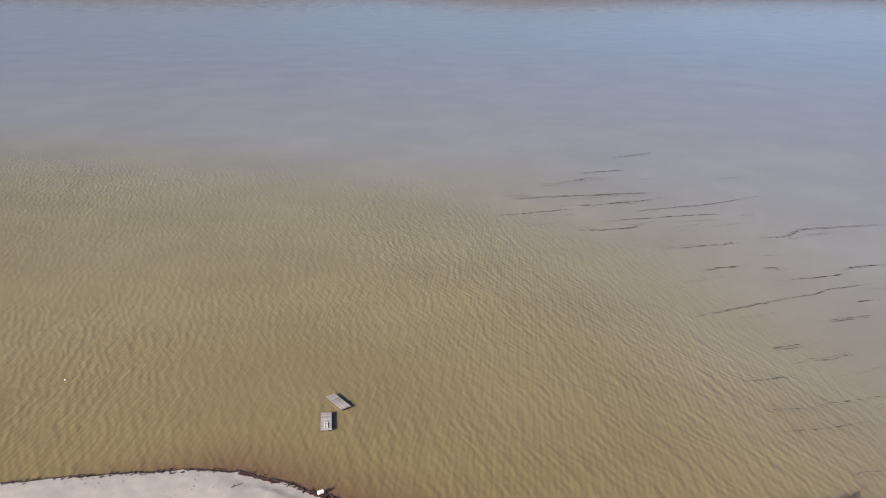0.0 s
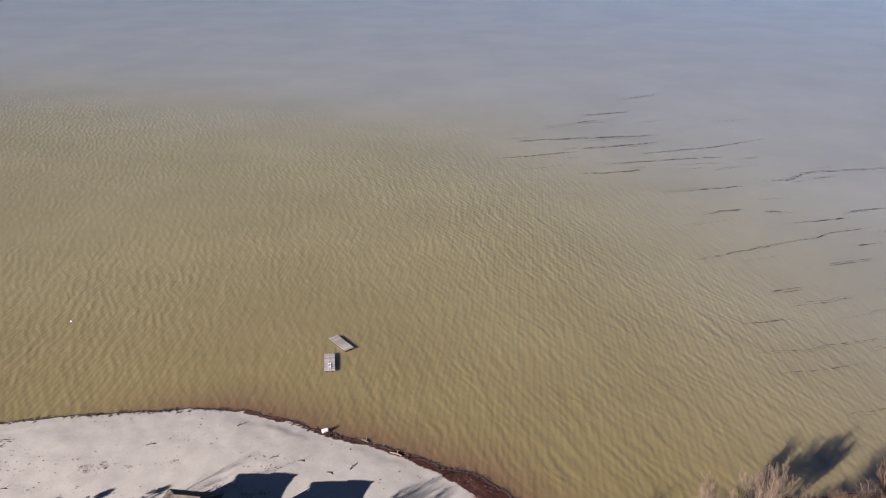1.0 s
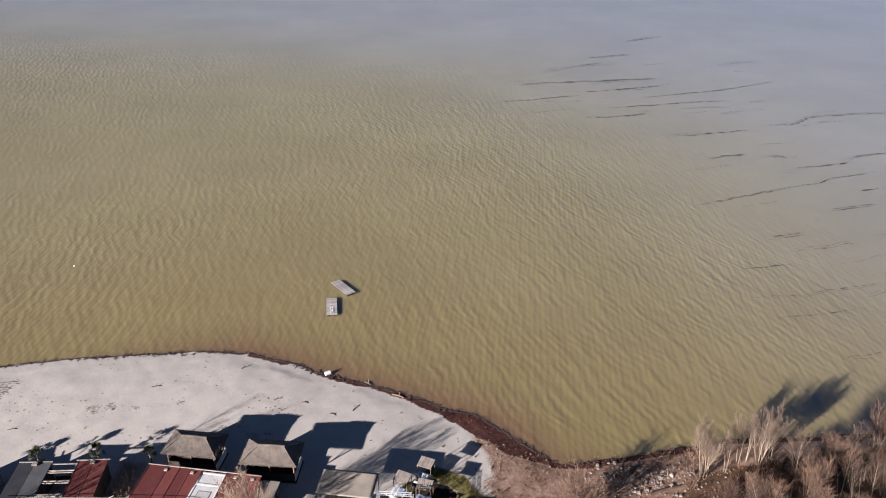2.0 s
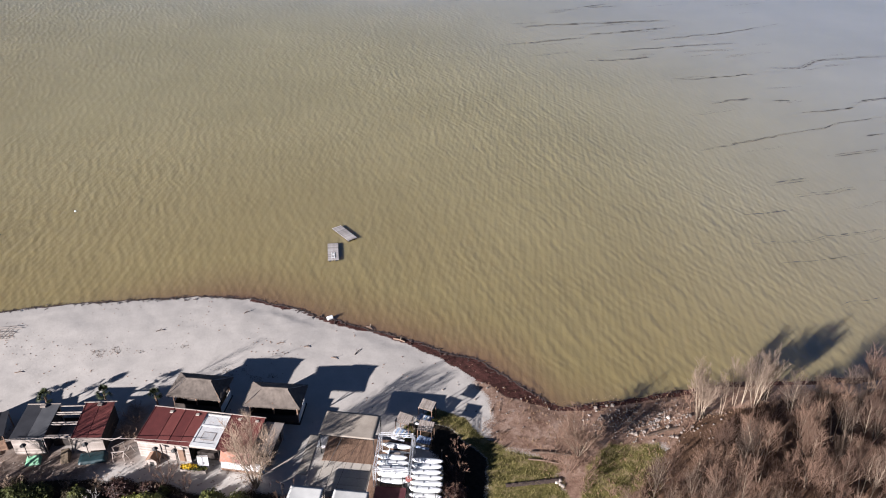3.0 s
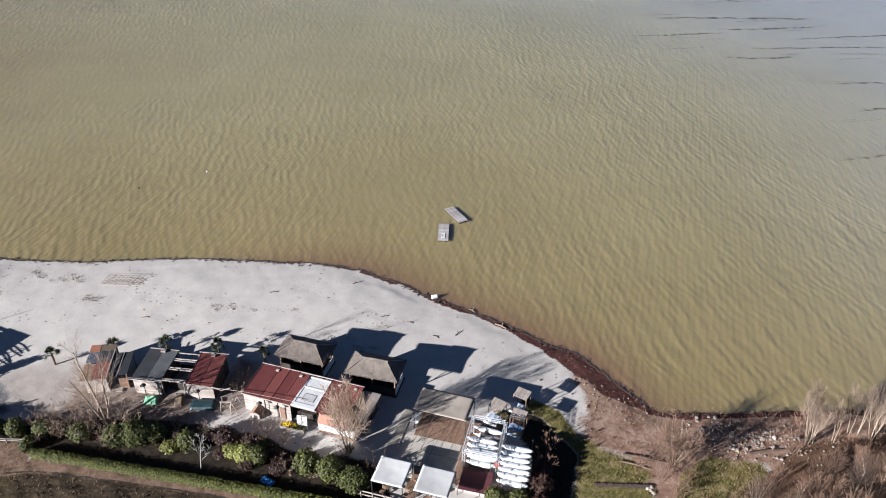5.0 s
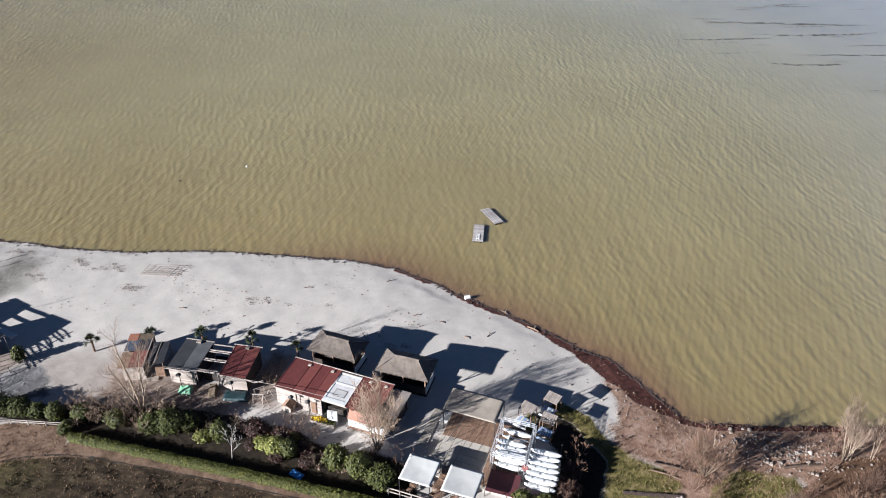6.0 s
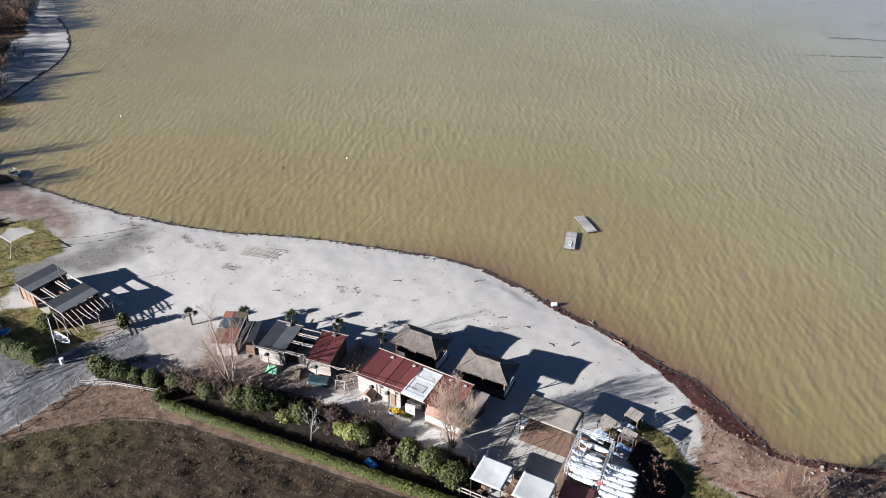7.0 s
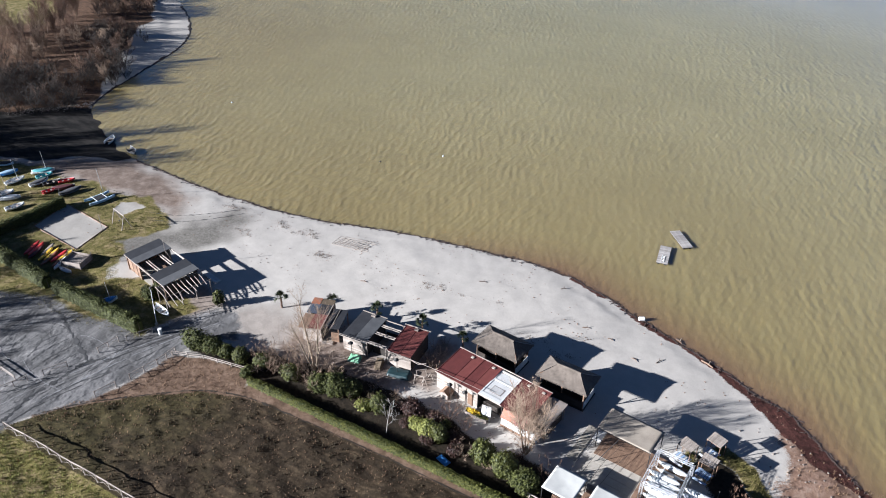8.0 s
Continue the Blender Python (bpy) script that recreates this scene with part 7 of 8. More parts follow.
plant_copies([far_shrub], scattered(THICKET, 3.2, rng, lambda x, y: True, 700) + scattered(ring(-133, 95, 6), 2.5, rng) + scattered(ring(-147, 111, 7), 3.0, rng), "undergrowth of the western wood", rng, 0.8, 1.4)
# trees on the near side that shade the yard and the road
plant_copies(far_kind, [(-110, 36), (-104, 33), (-98, 31), (-92, 27), (-114, 44), (-91, 17), (-88, 14.5), (-94, 20), (-86, 16.5), (-97, 24)], "roadside trees", rng, 1.0, 1.3)
for kind_list in (alders, shore_kind, [willow, small_willow, tangle], far_kind, dark_kind, [far_shrub]):
    for t in kind_list:
        for ob in (*t.children_recursive, t):
            bpy.data.objects.remove(ob)
# ---- on the water ----
def plank_raft(x, y, turn, label, ladder):
    r = thing("wooden_raft", x, y, turn, label, "raft", "rafts on the lake", z=0.0)
    L, W = 4.35, 1.45
    first = None
    n = 22
    for k in range(n):
        m = pose(-L / 2 + L * (k + 0.5) / n, 0, 0.27 + 0.006 * ((k * 7) % 3), 0, 0, 0.6 * ((k * 5) % 3 - 1))
        if first is None:
            first = part("plank", box(bmesh.new(), -L / n / 2 + 0.008, -W / 2, -0.02, L / n / 2 - 0.008, W / 2, 0.02), RAFT_WOOD, r)
            first.matrix_basis = m
        else:
            again(first, r, m)
    for s in (-W / 2 + 0.08, 0, W / 2 - 0.08):
        part("bearer", beam(bmesh.new(), (-L / 2, s, 0.19), (L / 2, s, 0.19), 0.1, 0.12), WOOD_DARK, r)
    for s in (-W / 2 + 0.3, W / 2 - 0.3):
        part("float", tube(bmesh.new(), [(-L / 2 + 0.1, s, -0.04), (L / 2 - 0.1, s, -0.04)], 0.18, 10), IRON, r)
    if ladder:
        lad = part("side_rail", beam(bmesh.new(), (0.3, -0.18, 0.33), (1.8, -0.18, 0.33), 0.06), PLASTIC_WHITE, r, "white ladder lying on the deck")
        part("side_rail", beam(bmesh.new(), (0.3, 0.18, 0.33), (1.8, 0.18, 0.33), 0.06), PLASTIC_WHITE, r, "white ladder lying on the deck")
        for k in range(4):
            part("rung", beam(bmesh.new(), (0.5 + 0.36 * k, -0.18, 0.34), (0.5 + 0.36 * k, 0.18, 0.34), 0.05), PLASTIC_WHITE, r)


plank_raft(-14.0, 92.4, -51.5, "grey plank raft floating turned on the lake", False)
plank_raft(-15.0, 87.4, -82, "grey plank raft with a white ladder afloat on the lake", True)
for x, y, m, lab in ((-55.2, 98.6, PLASTIC_WHITE, "small white mooring buoy on the lake"), 
                     (-101.4, 98.3, PLASTIC_WHITE, "small white mooring buoy on the lake"), (-63.1, 91.6, IRON, "small dark mooring buoy on the lake")):
    b = thing("mooring_buoy", x, y, 0, lab, "buoy", "mooring buoys", z=0.0)
    bm = bmesh.new()
    bmesh.ops.create_uvsphere(bm, u_segments=14, v_segments=9, radius=0.15, matrix=Matrix.Translation((0, 0, 0.06)))
    part("ball", bm, m, b)
    part("eye", tube(bmesh.new(), [(0, 0, 0.24), (0.05, 0, 0.32), (0, 0, 0.36)], 0.02, 5), IRON, b)


def streak_line(pts, seed, wide=0.17):
    """A thin broken dark line on the water, tapering towards its ends."""
    r2 = random.Random(seed)
    line = curve_through(pts, 18)
    V, F = [], []
    line = [Vector((x + 0.4 * noise.noise(Vector((x * 0.13, y * 0.13, seed))), y + 0.5 * noise.noise(Vector((x * 0.3, y * 0.3, seed + 9))), 0.0)) for x, y in line]
    for strand in range(2):
        off = r2.uniform(-0.9, 0.9) * strand
        taper = [math.sin(math.pi * (k + 0.5) / len(line)) ** 0.5 for k in range(len(line))]
        width = [(1 - 0.45 * strand) * taper[k] * wide * max(0.0, noise.noise(Vector((k * 0.45, seed * 1.3, strand * 4))) * 1.6 + 0.35) for k in range(len(line))]
        for k in range(len(line) - 1):
            if width[k] <= 0.02 and width[k + 1] <= 0.02:
                continue
            a, b = line[k], line[k + 1]
            way = (b - a).normalized()
            side = Vector((-way.y, way.x, 0))
            n = len(V)
            V += [tuple(p + side * (s * w / 2 + off) + Vector((0, 0, 0.03))) for p, w in ((a, width[k]), (b, width[k + 1])) for s in (-1, 1)]
            F.append((n, n + 2, n + 3, n + 1))
    return V, F


FAR_STREAKS = (
    ((13.4, 182.6), (22.2, 184.7), (29.9, 187.3), (35.7, 189.0)), ((19.8, 198.5), (31.8, 201.0), (48.0, 203.6), (61.3, 205.7)),
    ((31.9, 191.5), (42.8, 193.3), (52.6, 196.2), (61.4, 200.4)), ((40.5, 178.2), (50.1, 180.3), (60.9, 182.9), (73.2, 185.0)),
    ((51.9, 187.2), (63.3, 191.0), (73.5, 194.4), (89.7, 202.6)), ((32.9, 170.9), (41.2, 171.5), (50.0, 174.3)),
    ((58.8, 249.6), (66.4, 253.3), (74.4, 258.0)), ((44.6, 228.6), (57.8, 232.6)), ((37.5, 217.3), (46.9, 222.2)),
    ((53.5, 158.3), (62.0, 160.7), (69.0, 162.4)), ((74.4, 166.1), (81.2, 166.6), (87.5, 171.8), (99.9, 174.6), (110.4, 176.6)))
NEAR_STREAKS = (
    ((54.3, 145.0), (63.4, 147.4)), ((67.0, 146.2), (73.7, 146.6)), ((45.6, 121.6), (56.4, 126.1), (66.6, 130.4)),
    ((66.6, 130.4), (71.8, 132.4), (76.2, 134.7), (85.7, 138.0)), ((77.2, 128.2), (83.5, 130.1)), ((70.8, 139.9), (83.8, 143.1)),
    ((84.3, 146.4), (94.9, 148.8)), ((66.9, 119.9), (77.5, 122.9)), ((45.2, 98.8), (50.8, 99.9), (53.7, 100.6)),
    ((44.0, 90.7), (49.8, 91.4), (59.0, 93.6), (65.4, 95.3)), ((45.9, 85.5), (51.6, 86.4), (59.5, 88.2)), ((52.7, 109.3), (60.1, 111.4)),
    ((55.3, 104.4), (63.4, 106.4), (67.7, 107.8)), ((50.1, 76.1), (56.6, 78.0)))
V, F = [], []
for k, pts in enumerate(FAR_STREAKS + NEAR_STREAKS):
    v, f = streak_line(pts, 30 + k, 0.16 + 0.0054 * (pts[0][1] - 70))
    F += [tuple(q + len(V) for q in face) for face in f]
    V += v
r5 = random.Random(12)
for k in range(40):
    x, y = r5.uniform(15, 105), r5.uniform(88, 225)
    if x < 30 + 0.12 * (190 - y) and y < 170:
        continue
    ln, w = r5.uniform(4, 15), radians(r5.uniform(10, 20))
    v, f = streak_line([(x, y), (x + ln * 0.5 * math.cos(w), y + ln * 0.5 * math.sin(w)), (x + ln * math.cos(w), y + ln * math.sin(w))], 70 + k, 0.07 + 0.0022 * (y - 80))
    F += [tuple(q + len(V) for q in face) for face in f]
    V += v
tagged(raw("drift_lines", V, F, STREAK), "thin dark broken lines across the lake", "debris", kind="stuff")

# ---- along the shore ----
def shore_ribbon(west, east, wide, seed, label):
    """A ragged strip of dark debris laid along the waterline, bank shadow in its colour."""
    run = [Vector(p) for p in SHORE if west < p[0] < east]
    V, F, at = [], [], 0.0
    for a, b in zip(run, run[1:]):
        way = (b - a).normalized()
        inward = Vector((way.y, -way.x))
        n = max(1, int((b - a).length / 0.3))
        for k in range(n):
            c, at = a.lerp(b, k / n), at + (b - a).length / n
            edge = 0.0
            for step in np.arange(-1.6, 2.4, 0.1):
                q = c + inward * float(step)
                if place_on(q.x, q.y) > 0.0:
                    edge = float(step)
                    break
            w = wide * max(0.16, 0.55 + 0.75 * noise.noise(Vector((at * 0.22, seed, 0))) + 0.5 * noise.noise(Vector((at * 0.9, seed, 4))))
            o = edge - 0.1 + 0.2 * noise.noise(Vector((at * 1.4, seed, 8)))
            for u, up in ((o - 0.08, -0.04), (o + w * 0.35, 0.07 + 0.05 * noise.noise(Vector((at * 2.1, seed, 2)))), (o + w, 0.01)):
                q = c + inward * u
                V.append((q.x, q.y, max(place_on(q.x, q.y), 0.0) + up))
    for k in range(len(V) // 3 - 1):
        for j in (0, 1):
            F.append((3 * k + j, 3 * k + 3 + j, 3 * k + 4 + j, 3 * k + 1 + j))
    tagged(raw("shore_debris", V, F, DEADWOOD, smooth=True), label, "debris", kind="stuff")


shore_ribbon(-99, 12, 0.5, 3, "dark ragged strip of plant debris and painted bank shadow along the waterline")
shore_ribbon(-158, -122, 0.9, 5, "dark ragged strip of debris along the far waterline")
r3 = random.Random(77)
V, F = [], []
shore_run = [p for p in SHORE if -100 < p[0] < 45]
for a, b in zip(shore_run, shore_run[1:]):
    a, b = Vector((*a, 0)), Vector((*b, 0))
    way = (b - a).normalized()
    inward = Vector((way.y, -way.x, 0))
    for _ in range(int((b - a).length * (5 + 9 * max(0.0, noise.noise(a * 0.35)) + 6 * max(0.0, noise.noise(a * 1.3))))):
        c = a.lerp(b, r3.random()) + inward * (abs(r3.gauss(0.1, 0.3)) - 0.08)
        z = place_on(c.x, c.y) + 0.03
        w, ln = r3.uniform(0, 6.28), r3.uniform(0.1, 0.55)
        d = Vector((math.cos(w), math.sin(w), r3.uniform(-0.1, 0.25))) * ln
        tube_into(V, F, [(c.x, c.y, max(z, 0.02)), (c.x + d.x / 2, c.y + d.y / 2, max(z, 0.02) + abs(d.z) + 0.02), (c.x + d.x, c.y + d.y, max(z, 0.02))], [0.03, 0.045, 0.02], 4)
tagged(raw("driftwood_litter", V, F, DEADWOOD), "dark sticks and plant litter washed along the shore", "debris", kind="stuff")

V, F = [], []
for _ in range(900):
    u = r3.random()
    if u < 0.05:
        x, y = r3.gauss(6.5, 3.2), r3.gauss(58.0, 2.0)
    elif u < 0.45:
        x, y = r3.gauss(20.5, 3.4), r3.gauss(55.6, 1.3)
    elif u < 0.52:
        x, y = r3.uniform(-96, -62), r3.gauss(68, 2.5)
    else:
        k = r3.random()
        x, y = -131 + 8.5 * k + r3.gauss(0, 0.7), 73.5 + 12.5 * k + r3.gauss(0, 0.7)
    if inland(x, y) < 0.3:
        continue
    s = r3.uniform(0.05, 0.16) * (0.5 if x < -55 and y < 72 else 1) * (1.7 if 0.3 <= u < 0.45 and r3.random() < 0.4 else 1)
    z = place_on(x, y)
    n = len(V)
    V += [(x + s * r3.uniform(0.7, 1.2) * math.cos(k * 1.57 + 0.4), y + s * r3.uniform(0.7, 1.2) * math.sin(k * 1.57 + 0.4), z - 0.02) for k in range(4)]
    V += [(x + s * 0.55 * math.cos(k * 1.57 + 0.7), y + s * 0.55 * math.sin(k * 1.57 + 0.7), z + s * r3.uniform(0.6, 0.9)) for k in range(4)]
    F += [(n + k, n + (k + 1) % 4, n + 4 + (k + 1) % 4, n + 4 + k) for k in range(4)] + [(n + 4, n + 5, n + 6, n + 7)]
tagged(raw("pebbles", V, F, STONE), "pale stones strewn over the dirt bank", "stones", kind="stuff")


def boulder(x, y, s, seed, group, label):
    b = thing("boulder", x, y, r3.uniform(0, 360), label, "stone", group)
    bm = bmesh.new()
    bmesh.ops.create_icosphere(bm, subdivisions=2, radius=s)
    for v in bm.verts:
        v.co *= 1 + 0.35 * noise.noise(v.co / s * 1.4 + Vector((seed, 0, 0)))
        v.co.z = v.co.z * 0.7 + s * 0.25
    part("stone", bm, STONE, b)


for k in range(10):
    x, y = r3.gauss(20.6, 2.9), r3.gauss(55.5, 0.9)
    boulder(x, y, r3.uniform(0.1, 0.24), k, "stones on the eastern bank", "rough pale stone on the eastern bank")
for k in range(9):
    boulder(11.0 + r3.uniform(-0.35, 0.35), 47.5 + r3.uniform(-0.5, 0.5), r3.uniform(0.1, 0.2), 50 + k, "tumbled garden wall", "stone of a low tumbled wall in the grass")
# The bank is coloured near black to carry the shadow line along it.
bank = thing("earth_bank", 6.0, 47.0, 8, "low earth bank across the grass with its shadow line in the colour", "bank")
V, F = [], []
for k in range(26):
    for q in range(5):
        V.append((k * 0.2, -0.3 + 0.15 * q + 0.05 * noise.noise(Vector((k * 0.4, q, 2))), (0, 0.16, 0.24, 0.15, -0.05)[q] * (0.7 + 0.4 * noise.noise(Vector((k * 0.6, q, 5)))) - 0.03))
for k in range(25):
    for q in range(4):
        n = k * 5 + q
        F.append((n, n + 5, n + 6, n + 1))
raw("turf", V, F, DEADWOOD, bank)
for ax, ay, bx, by, r in ((8.7, 51.1, 12.6, 50.8, 0.12), (8.4, 50.2, 11.4, 49.7, 0.09), (20.5, 53.4, 24.2, 54.6, 0.14), (-9.0, 71.2, -8.2, 70.6, 0.12), (-5.6, 68.8, -4.2, 68.2, 0.1)):
    lg = thing("log", ax, ay, 0, "weathered fallen log on the bank", "log", "logs on the bank")
    dz = place_on(bx, by) - place_on(ax, ay)
    part("stem", tube(bmesh.new(), [(0, 0, r * 0.7), ((bx - ax) * 0.5, (by - ay) * 0.5 + 0.08, dz / 2 + r * 0.9), (bx - ax, by - ay, dz + r * 0.6)], [r, r * 0.9, r * 0.7], 8), BARK_BROWN, lg)
    part("broken_limb", tube(bmesh.new(), [((bx - ax) * 0.6, (by - ay) * 0.6, dz * 0.6 + r), ((bx - ax) * 0.66, (by - ay) * 0.6 + 0.35, dz * 0.6 + r + 0.3)], [r * 0.4, r * 0.2], 5), BARK, lg)
drum = thing("drum", -13.5, 72.5, 30, "small white plastic drum lying at the waterline", "drum")
part("body", tube(bmesh.new(), [(-0.35, 0, 0.26), (-0.3, 0, 0.26), (0.3, 0, 0.26), (0.35, 0, 0.26)], [0.22, 0.26, 0.26, 0.22], 12), PLASTIC_WHITE, drum)
part("cap", tube(bmesh.new(), [(0.35, 0, 0.34), (0.4, 0, 0.34)], 0.06, 8), IRON, drum)

# ---- on the sand ----
lattice = thing("timber_lattice", -52.3, 68.7, 8, "grey timber lattice frame lying on the sand", "frame")
for k in range(6):
    part("long_pole", tube(bmesh.new(), [(-2.7 + 0.1 * k, -1.1 + 0.42 * k, 0.06), (r3.uniform(-0.5, 0.5), -1.05 + 0.42 * k + r3.uniform(-0.1, 0.1), 0.1), (1.6 + r3.uniform(0, 1.4), -1.1 + 0.46 * k + r3.uniform(-0.15, 0.15), 0.07)], 0.035, 5), WOOD_GREY, lattice)
for k in range(7):
    x = -2.4 + 0.75 * k
    part("cross_pole", tube(bmesh.new(), [(x - 0.25, -1.15, 0.13), (x + 0.35 + r3.uniform(-0.3, 0.3), r3.uniform(0.4, 1.3), 0.15)], 0.03, 5), WOOD_GREY, lattice)
dry_kind = tree_kind("dead_plant", "dry brown dead weed on the sand", BARK_BROWN, LEAF_DULL, 140, 0.5, 8, 2.2, 0.0, 0.016, 0.6, start=0.1, boughs=48)
spots = [(-63.9, 67.9), (-63.2, 67.5), (-60.6, 67.6), (-59.8, 67.2), (-58.8, 67.9), (-58.4, 68.2), (-54.3, 64.3), (-53.8, 64.1), (-55.0, 64.5), (-73.9, 68.5), (-73.0, 68.1), (-38.4, 64.7), (-37.2, 66.1), (-36.6, 65.6), (-38.9, 65.4),
         (-20.4, 61.4), (-22.8, 61.8), (-19.6, 61.0), (-23.6, 62.4), (-34.0, 65.6), (-29.5, 66.5), (-61.4, 67.0), (-57.8, 67.4), (-59.4, 68.6), (-64.6, 68.3), (-53.2, 64.6), (-54.9, 63.9), (-74.6, 67.8), (-72.2, 68.6), (-67.0, 64.0), (-66.0, 63.2), (-68.4, 63.6), (-18.4, 61.6), (-21.6, 62.6)]
plant_copies([dry_kind], spots, "dead weeds on the sand", r3, 0.5, 0.95)
for ob in (*dry_kind.children_recursive, dry_kind):
    bpy.data.objects.remove(ob)
for x, y, turn, ln in ((-18.5, 67.3, 20, 0.9), (-15.4, 66.8, -10, 0.7), (-23.7, 73.4, 40, 0.8), (-33, 69.5, 15, 1.0), (-9.5, 66.0, 60, 1.1), (-12.0, 64.8, -25, 0.8), (-46, 62, 10, 0.9)):
    st = thing("driftwood_branch", x, y, turn, "short driftwood branch lying on the sand", "branch", "branches on the sand")
    part("stick", tube(bmesh.new(), [(-ln / 2, 0, 0.05), (0, 0.06, 0.1), (ln / 2, 0, 0.05)], [0.05, 0.04, 0.02], 6), BARK_BROWN, st)
    part("twig", tube(bmesh.new(), [(0, 0.06, 0.1), (0.18, 0.3, 0.22)], [0.03, 0.012], 5), BARK_BROWN, st)
V, F = [], []
for _ in range(5600):
    x, y = r3.uniform(-98, 6), r3.uniform(52, 76)
    d = inland(x, y)
    if d < 0.8 or noise.noise(Vector((x * 0.11, y * 0.16, 3))) < r3.uniform(-0.1, 0.5):
        continue
    z, s, w = place_on(x, y), 0.03 + 0.1 * r3.random() ** 2, r3.uniform(0, 6.28)
    n = len(V)
    V += [(x + s * math.cos(w + k * 2.09), y + s * math.sin(w + k * 2.09), z - 0.01) for k in range(3)] + [(x, y, z + s * 0.7)]
    F += [(n, n + 1, n + 3), (n + 1, n + 2, n + 3), (n + 2, n, n + 3)]
for cx, cy in spots:
    for _ in range(46):
        x, y = cx + r3.gauss(0, 0.8), cy + r3.gauss(0, 0.45)
        if inland(x, y) < 0.5:
            continue
        z, q, w, n = place_on(x, y), 0.02 + 0.07 * r3.random() ** 2, r3.uniform(0, 6.28), len(V)
        V += [(x + q * math.cos(w + k * 2.09), y + q * math.sin(w + k * 2.09), z - 0.01) for k in range(3)] + [(x, y, z + q * 0.6)]
        F += [(n, n + 1, n + 3), (n + 1, n + 2, n + 3), (n + 2, n, n + 3)]
tagged(raw("beach_litter", V, F, WOOD_BROWN), "small brown bits of debris strewn over the sand", "debris", kind="stuff")

V, F = [], []
for _ in range(900):
    x, y = r3.uniform(-47, -18), r3.uniform(46.6, 49.6)
    z, q, w, n = place_on(x, y), 0.03 + 0.14 * r3.random() ** 3, r3.uniform(0, 6.28), len(V)
    V += [(x + q * math.cos(w + k * 1.57), y + q * 0.6 * math.sin(w + k * 1.57), z - 0.01) for k in range(4)] + [(x + 0.3 * q, y, z + q * r3.uniform(0.3, 0.9))]
    F += [(n + k, n + (k + 1) % 4, n + 4) for k in range(4)]
tagged(raw("yard_litter", V, F, WOOD_GREY), "grey scraps and stones strewn before the huts", "debris", kind="stuff")

# ---- in the field and the garden ----
V, F = [], []
in_field = far_in(gx, gy, PLOUGHED)
for _ in range(14000):
    x, y = r3.uniform(-61, -8), r3.uniform(25, 38.4)
    if sampled(in_field, x, y) < 0.2 or noise.noise(Vector((x * 0.35, y * 0.35, 9))) < r3.uniform(-0.5, 0.35):
        continue
    z, s = place_on(x, y), 0.02 + 0.06 * r3.random() ** 2
    n = len(V)
    V += [(x + s * r3.uniform(0.8, 1.3) * math.cos(k * 1.26), y + s * r3.uniform(0.7, 1.1) * math.sin(k * 1.26), z - 0.03) for k in range(5)] + [(x + r3.uniform(-0.04, 0.04), y, z + s * r3.uniform(0.2, 0.65))]
    F += [(n + k, n + (k + 1) % 5, n + 5) for k in range(5)]
CLOD = plain("turned earth", (0.018, 0.013, 0.008), (0.07, 0.052, 0.033), 0.95, 3, 14, 0.6)
tagged(raw("earth_clods", V, F, CLOD), "rough clods of dark turned earth in the field", "clods", kind="stuff")


def tufts(count, poly, m, name, label, seed, tall=0.16, wide=0.02):
    r2 = random.Random(seed)
    xs, ys = [p[0] for p in poly], [p[1] for p in poly]
    X, Y = np.array([r2.uniform(min(xs), max(xs)) for _ in range(count)]), np.array([r2.uniform(min(ys), max(ys)) for _ in range(count)])
    keep = (far_in(X, Y, poly) > 0) & (far_in(X, Y, SHADE_EAST) < 0) & (far_in(X, Y, COURT) < 0) & (far_in(X, Y, SANDPIT) < 0)
    X, Y = X[keep], Y[keep]
    Z = [place_on(x, y) for x, y in zip(X.tolist(), Y.tolist())]
    V, F = [], []
    for x, y, z in zip(X.tolist(), Y.tolist(), Z):
        for k in range(4):
            w, t = r2.uniform(0, 6.28), tall * r2.uniform(0.6, 1.4)
            a, b = math.cos(w), math.sin(w)
            n = len(V)
            ox, oy = r2.uniform(-0.1, 0.1), r2.uniform(-0.1, 0.1)
            V += [(x + ox - b * wide, y + oy + a * wide, z - 0.01), (x + ox + b * wide, y + oy - a * wide, z - 0.01), (x + ox + a * t * 0.5, y + oy + b * t * 0.5, z + t)]
            F.append((n, n + 1, n + 2))
    tagged(raw(name, V, F, m), label, "grass", kind="stuff")


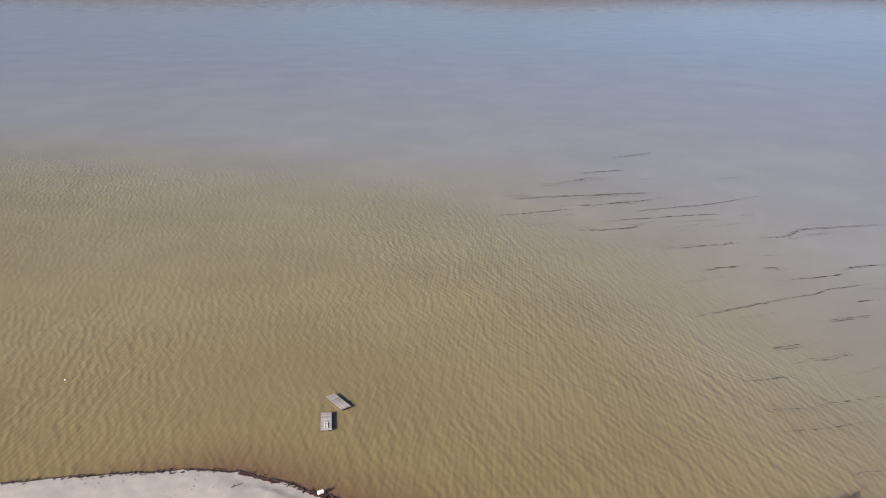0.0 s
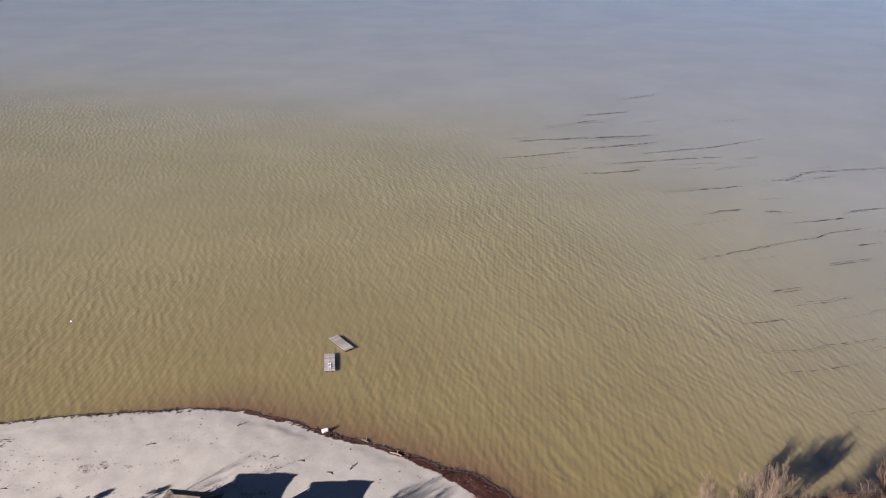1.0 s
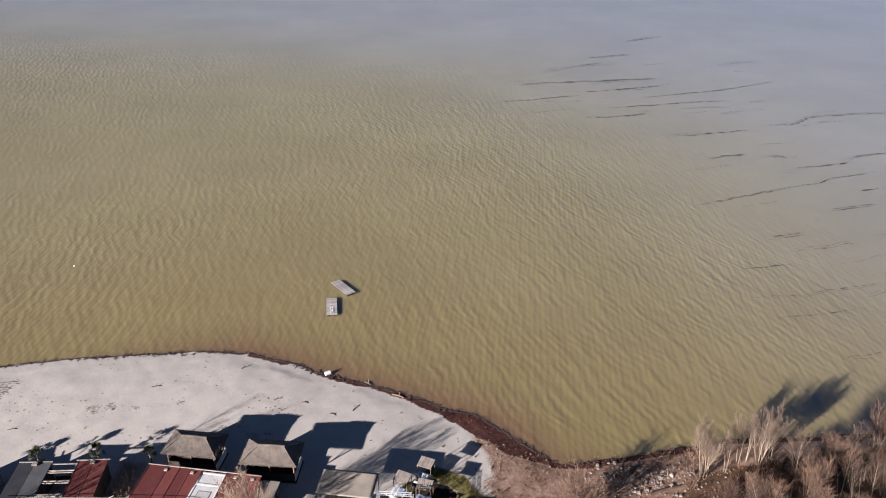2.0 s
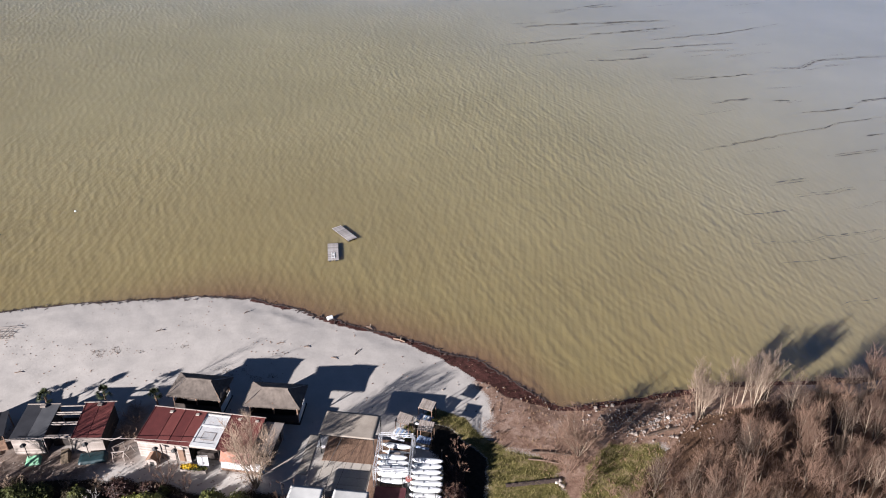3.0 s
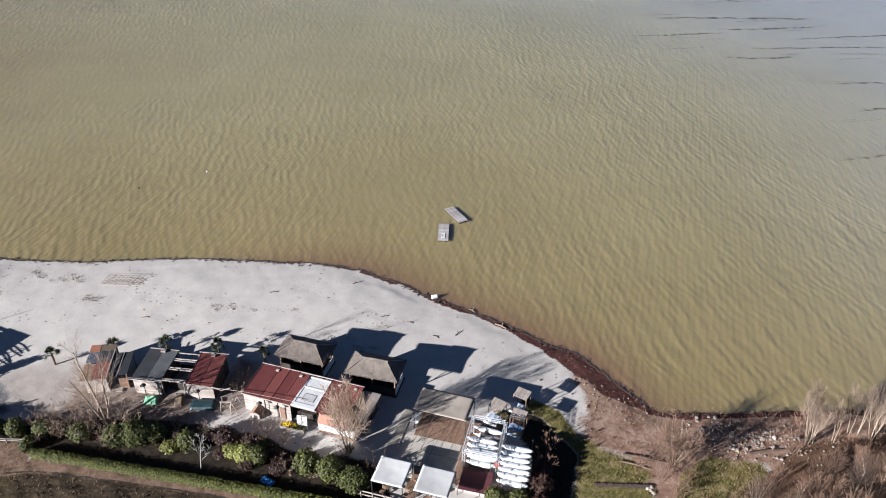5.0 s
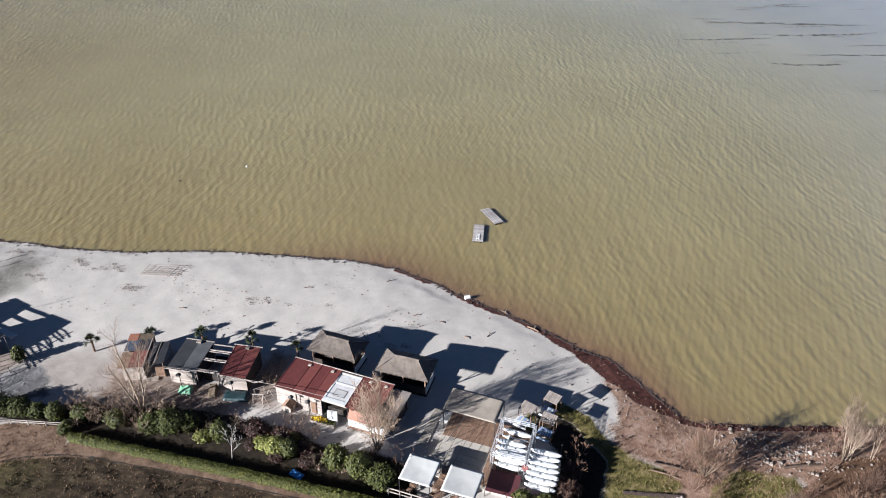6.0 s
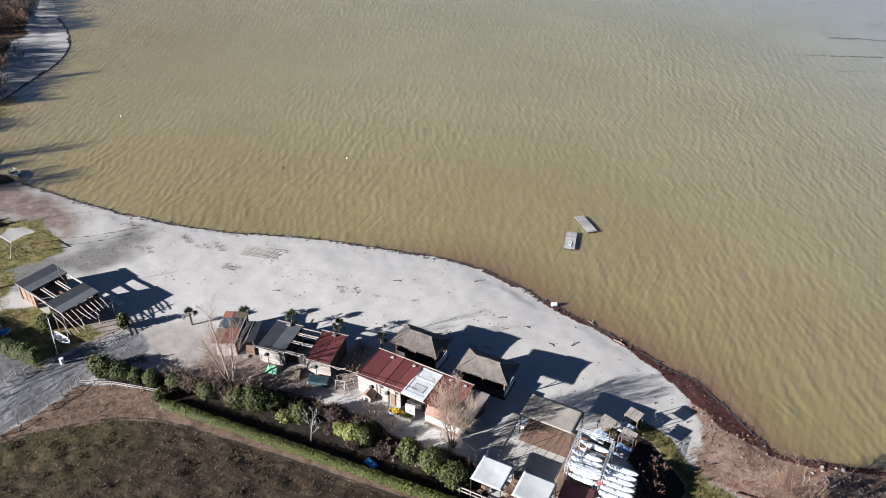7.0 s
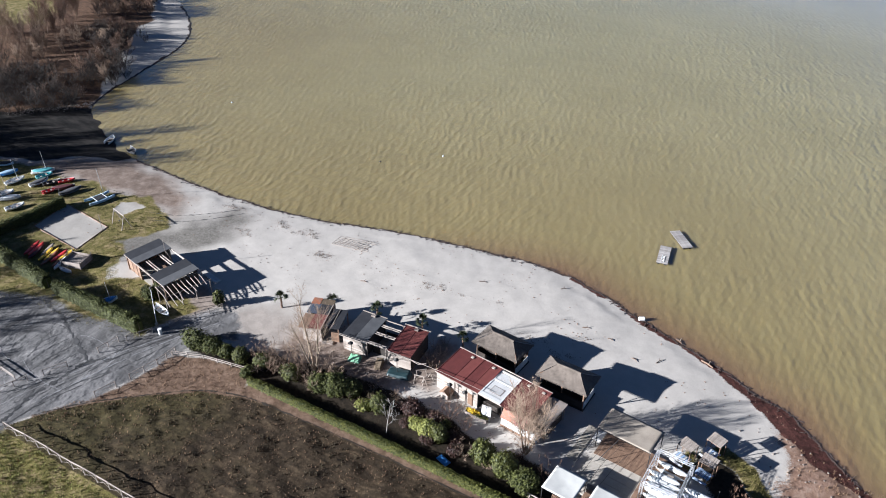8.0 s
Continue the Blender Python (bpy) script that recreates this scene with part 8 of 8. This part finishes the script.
tufts(16000, LAWN, GRASS, "lawn_grass", "short olive winter grass of the western lawn", 5)
tufts(9000, GRASS_EAST, GRASS, "bank_grass", "short olive grass of the eastern bank", 6)
tufts(2200, VERGE, LEAF_DRY, "verge_grass", "dry brown grass of the verge", 7)
tufts(6000, [(-64, 10), (-64, 23.8), (-35, 23.8), (-35, 10)], LEAF_YELLOW, "meadow_grass", "yellow-green grass beyond the field fence", 8, 0.22)
tufts(7000, PLOUGHED, LEAF_DRY, "field_stubble", "sparse dry stubble in the ploughed field", 9, 0.14)
V, F = [], []
for _ in range(620):
    cx, cy, big = r3.uniform(-61, -8), r3.uniform(25, 39.3), 0.1 + 0.22 * r3.random() ** 2
    if sampled(in_field, cx, cy) < 0.5:
        continue
    for k in range(12):
        x, y, w, t = cx + r3.gauss(0, 0.16), cy + r3.gauss(0, 0.16), r3.uniform(0, 6.28), big * r3.uniform(0.5, 1.2)
        z, a, b, n = place_on(cx, cy) - 0.03, math.cos(w), math.sin(w), len(V)
        V += [(x - b * 0.05, y + a * 0.05, z), (x + b * 0.05, y - a * 0.05, z), (x + a * t * 0.45, y + b * t * 0.45, z + t)]
        F.append((n, n + 1, n + 2))
tagged(raw("field_weeds", V, F, LEAF_DULL), "dull brown weed clumps in the ploughed field", "weeds", kind="stuff")
tufts(2600, DIRT_EAST, LEAF_DRY, "bank_weeds", "dry brown weeds on the dirt bank", 10, 0.2)
sheet_blue = thing("blue_sheet", -23.2, 41.9, -20, "crumpled blue plastic sheet beside the hedge", "tarpaulin")
bm = bmesh.new()
pts = {(i, j): bm.verts.new((0.17 * (i - 4), 0.12 * (j - 3), 0.12 + 0.22 * (0.5 + noise.noise(Vector((i * 0.5, j * 0.6, 4)))) * (0 < i < 8) * (0 < j < 6))) for i in range(9) for j in range(7)}
for i in range(8):
    for j in range(6):
        bm.faces.new((pts[i, j], pts[i + 1, j], pts[i + 1, j + 1], pts[i, j + 1])).smooth = True
part("sheet", bm, BLUE, sheet_blue)
wire = thing("overhead_cable", -45.6, 49.5, 0, "thin pale cable strung between the huts", "cable", z=0)
part("span", tube(bmesh.new(), [(4.8, 0.4, 3.1), (8.4, 0.7, 3.0), (13.6, 0.5, 3.2), (17.4, 0.4, 3.3)], 0.025, 5), WOOD_PALE, wire)
part("span", tube(bmesh.new(), [(17.4, 0.4, 3.3), (20, 0.1, 3.42), (22.5, -0.1, 3.42)], 0.02, 5), WOOD_PALE, wire)
for x, y, turn in ((-30.6, 49.9, 10), (-29.9, 50.4, 80), (-30.9, 50.8, 40)):
    f = thing("folded_trestle", x, y, turn, "grey timber trestle folded between the huts", "trestle", "trestles between the huts")
    for s in (-0.5, 0.5):
        part("leg", beam(bmesh.new(), (s, -0.4, 0.0), (s, 0, 0.9), 0.06), WOOD_GREY, f)
        part("leg", beam(bmesh.new(), (s, 0.4, 0.0), (s, 0, 0.9), 0.06), WOOD_GREY, f)
    part("bar", beam(bmesh.new(), (-0.6, 0, 0.92), (0.6, 0, 0.92), 0.08), WOOD_GREY, f)
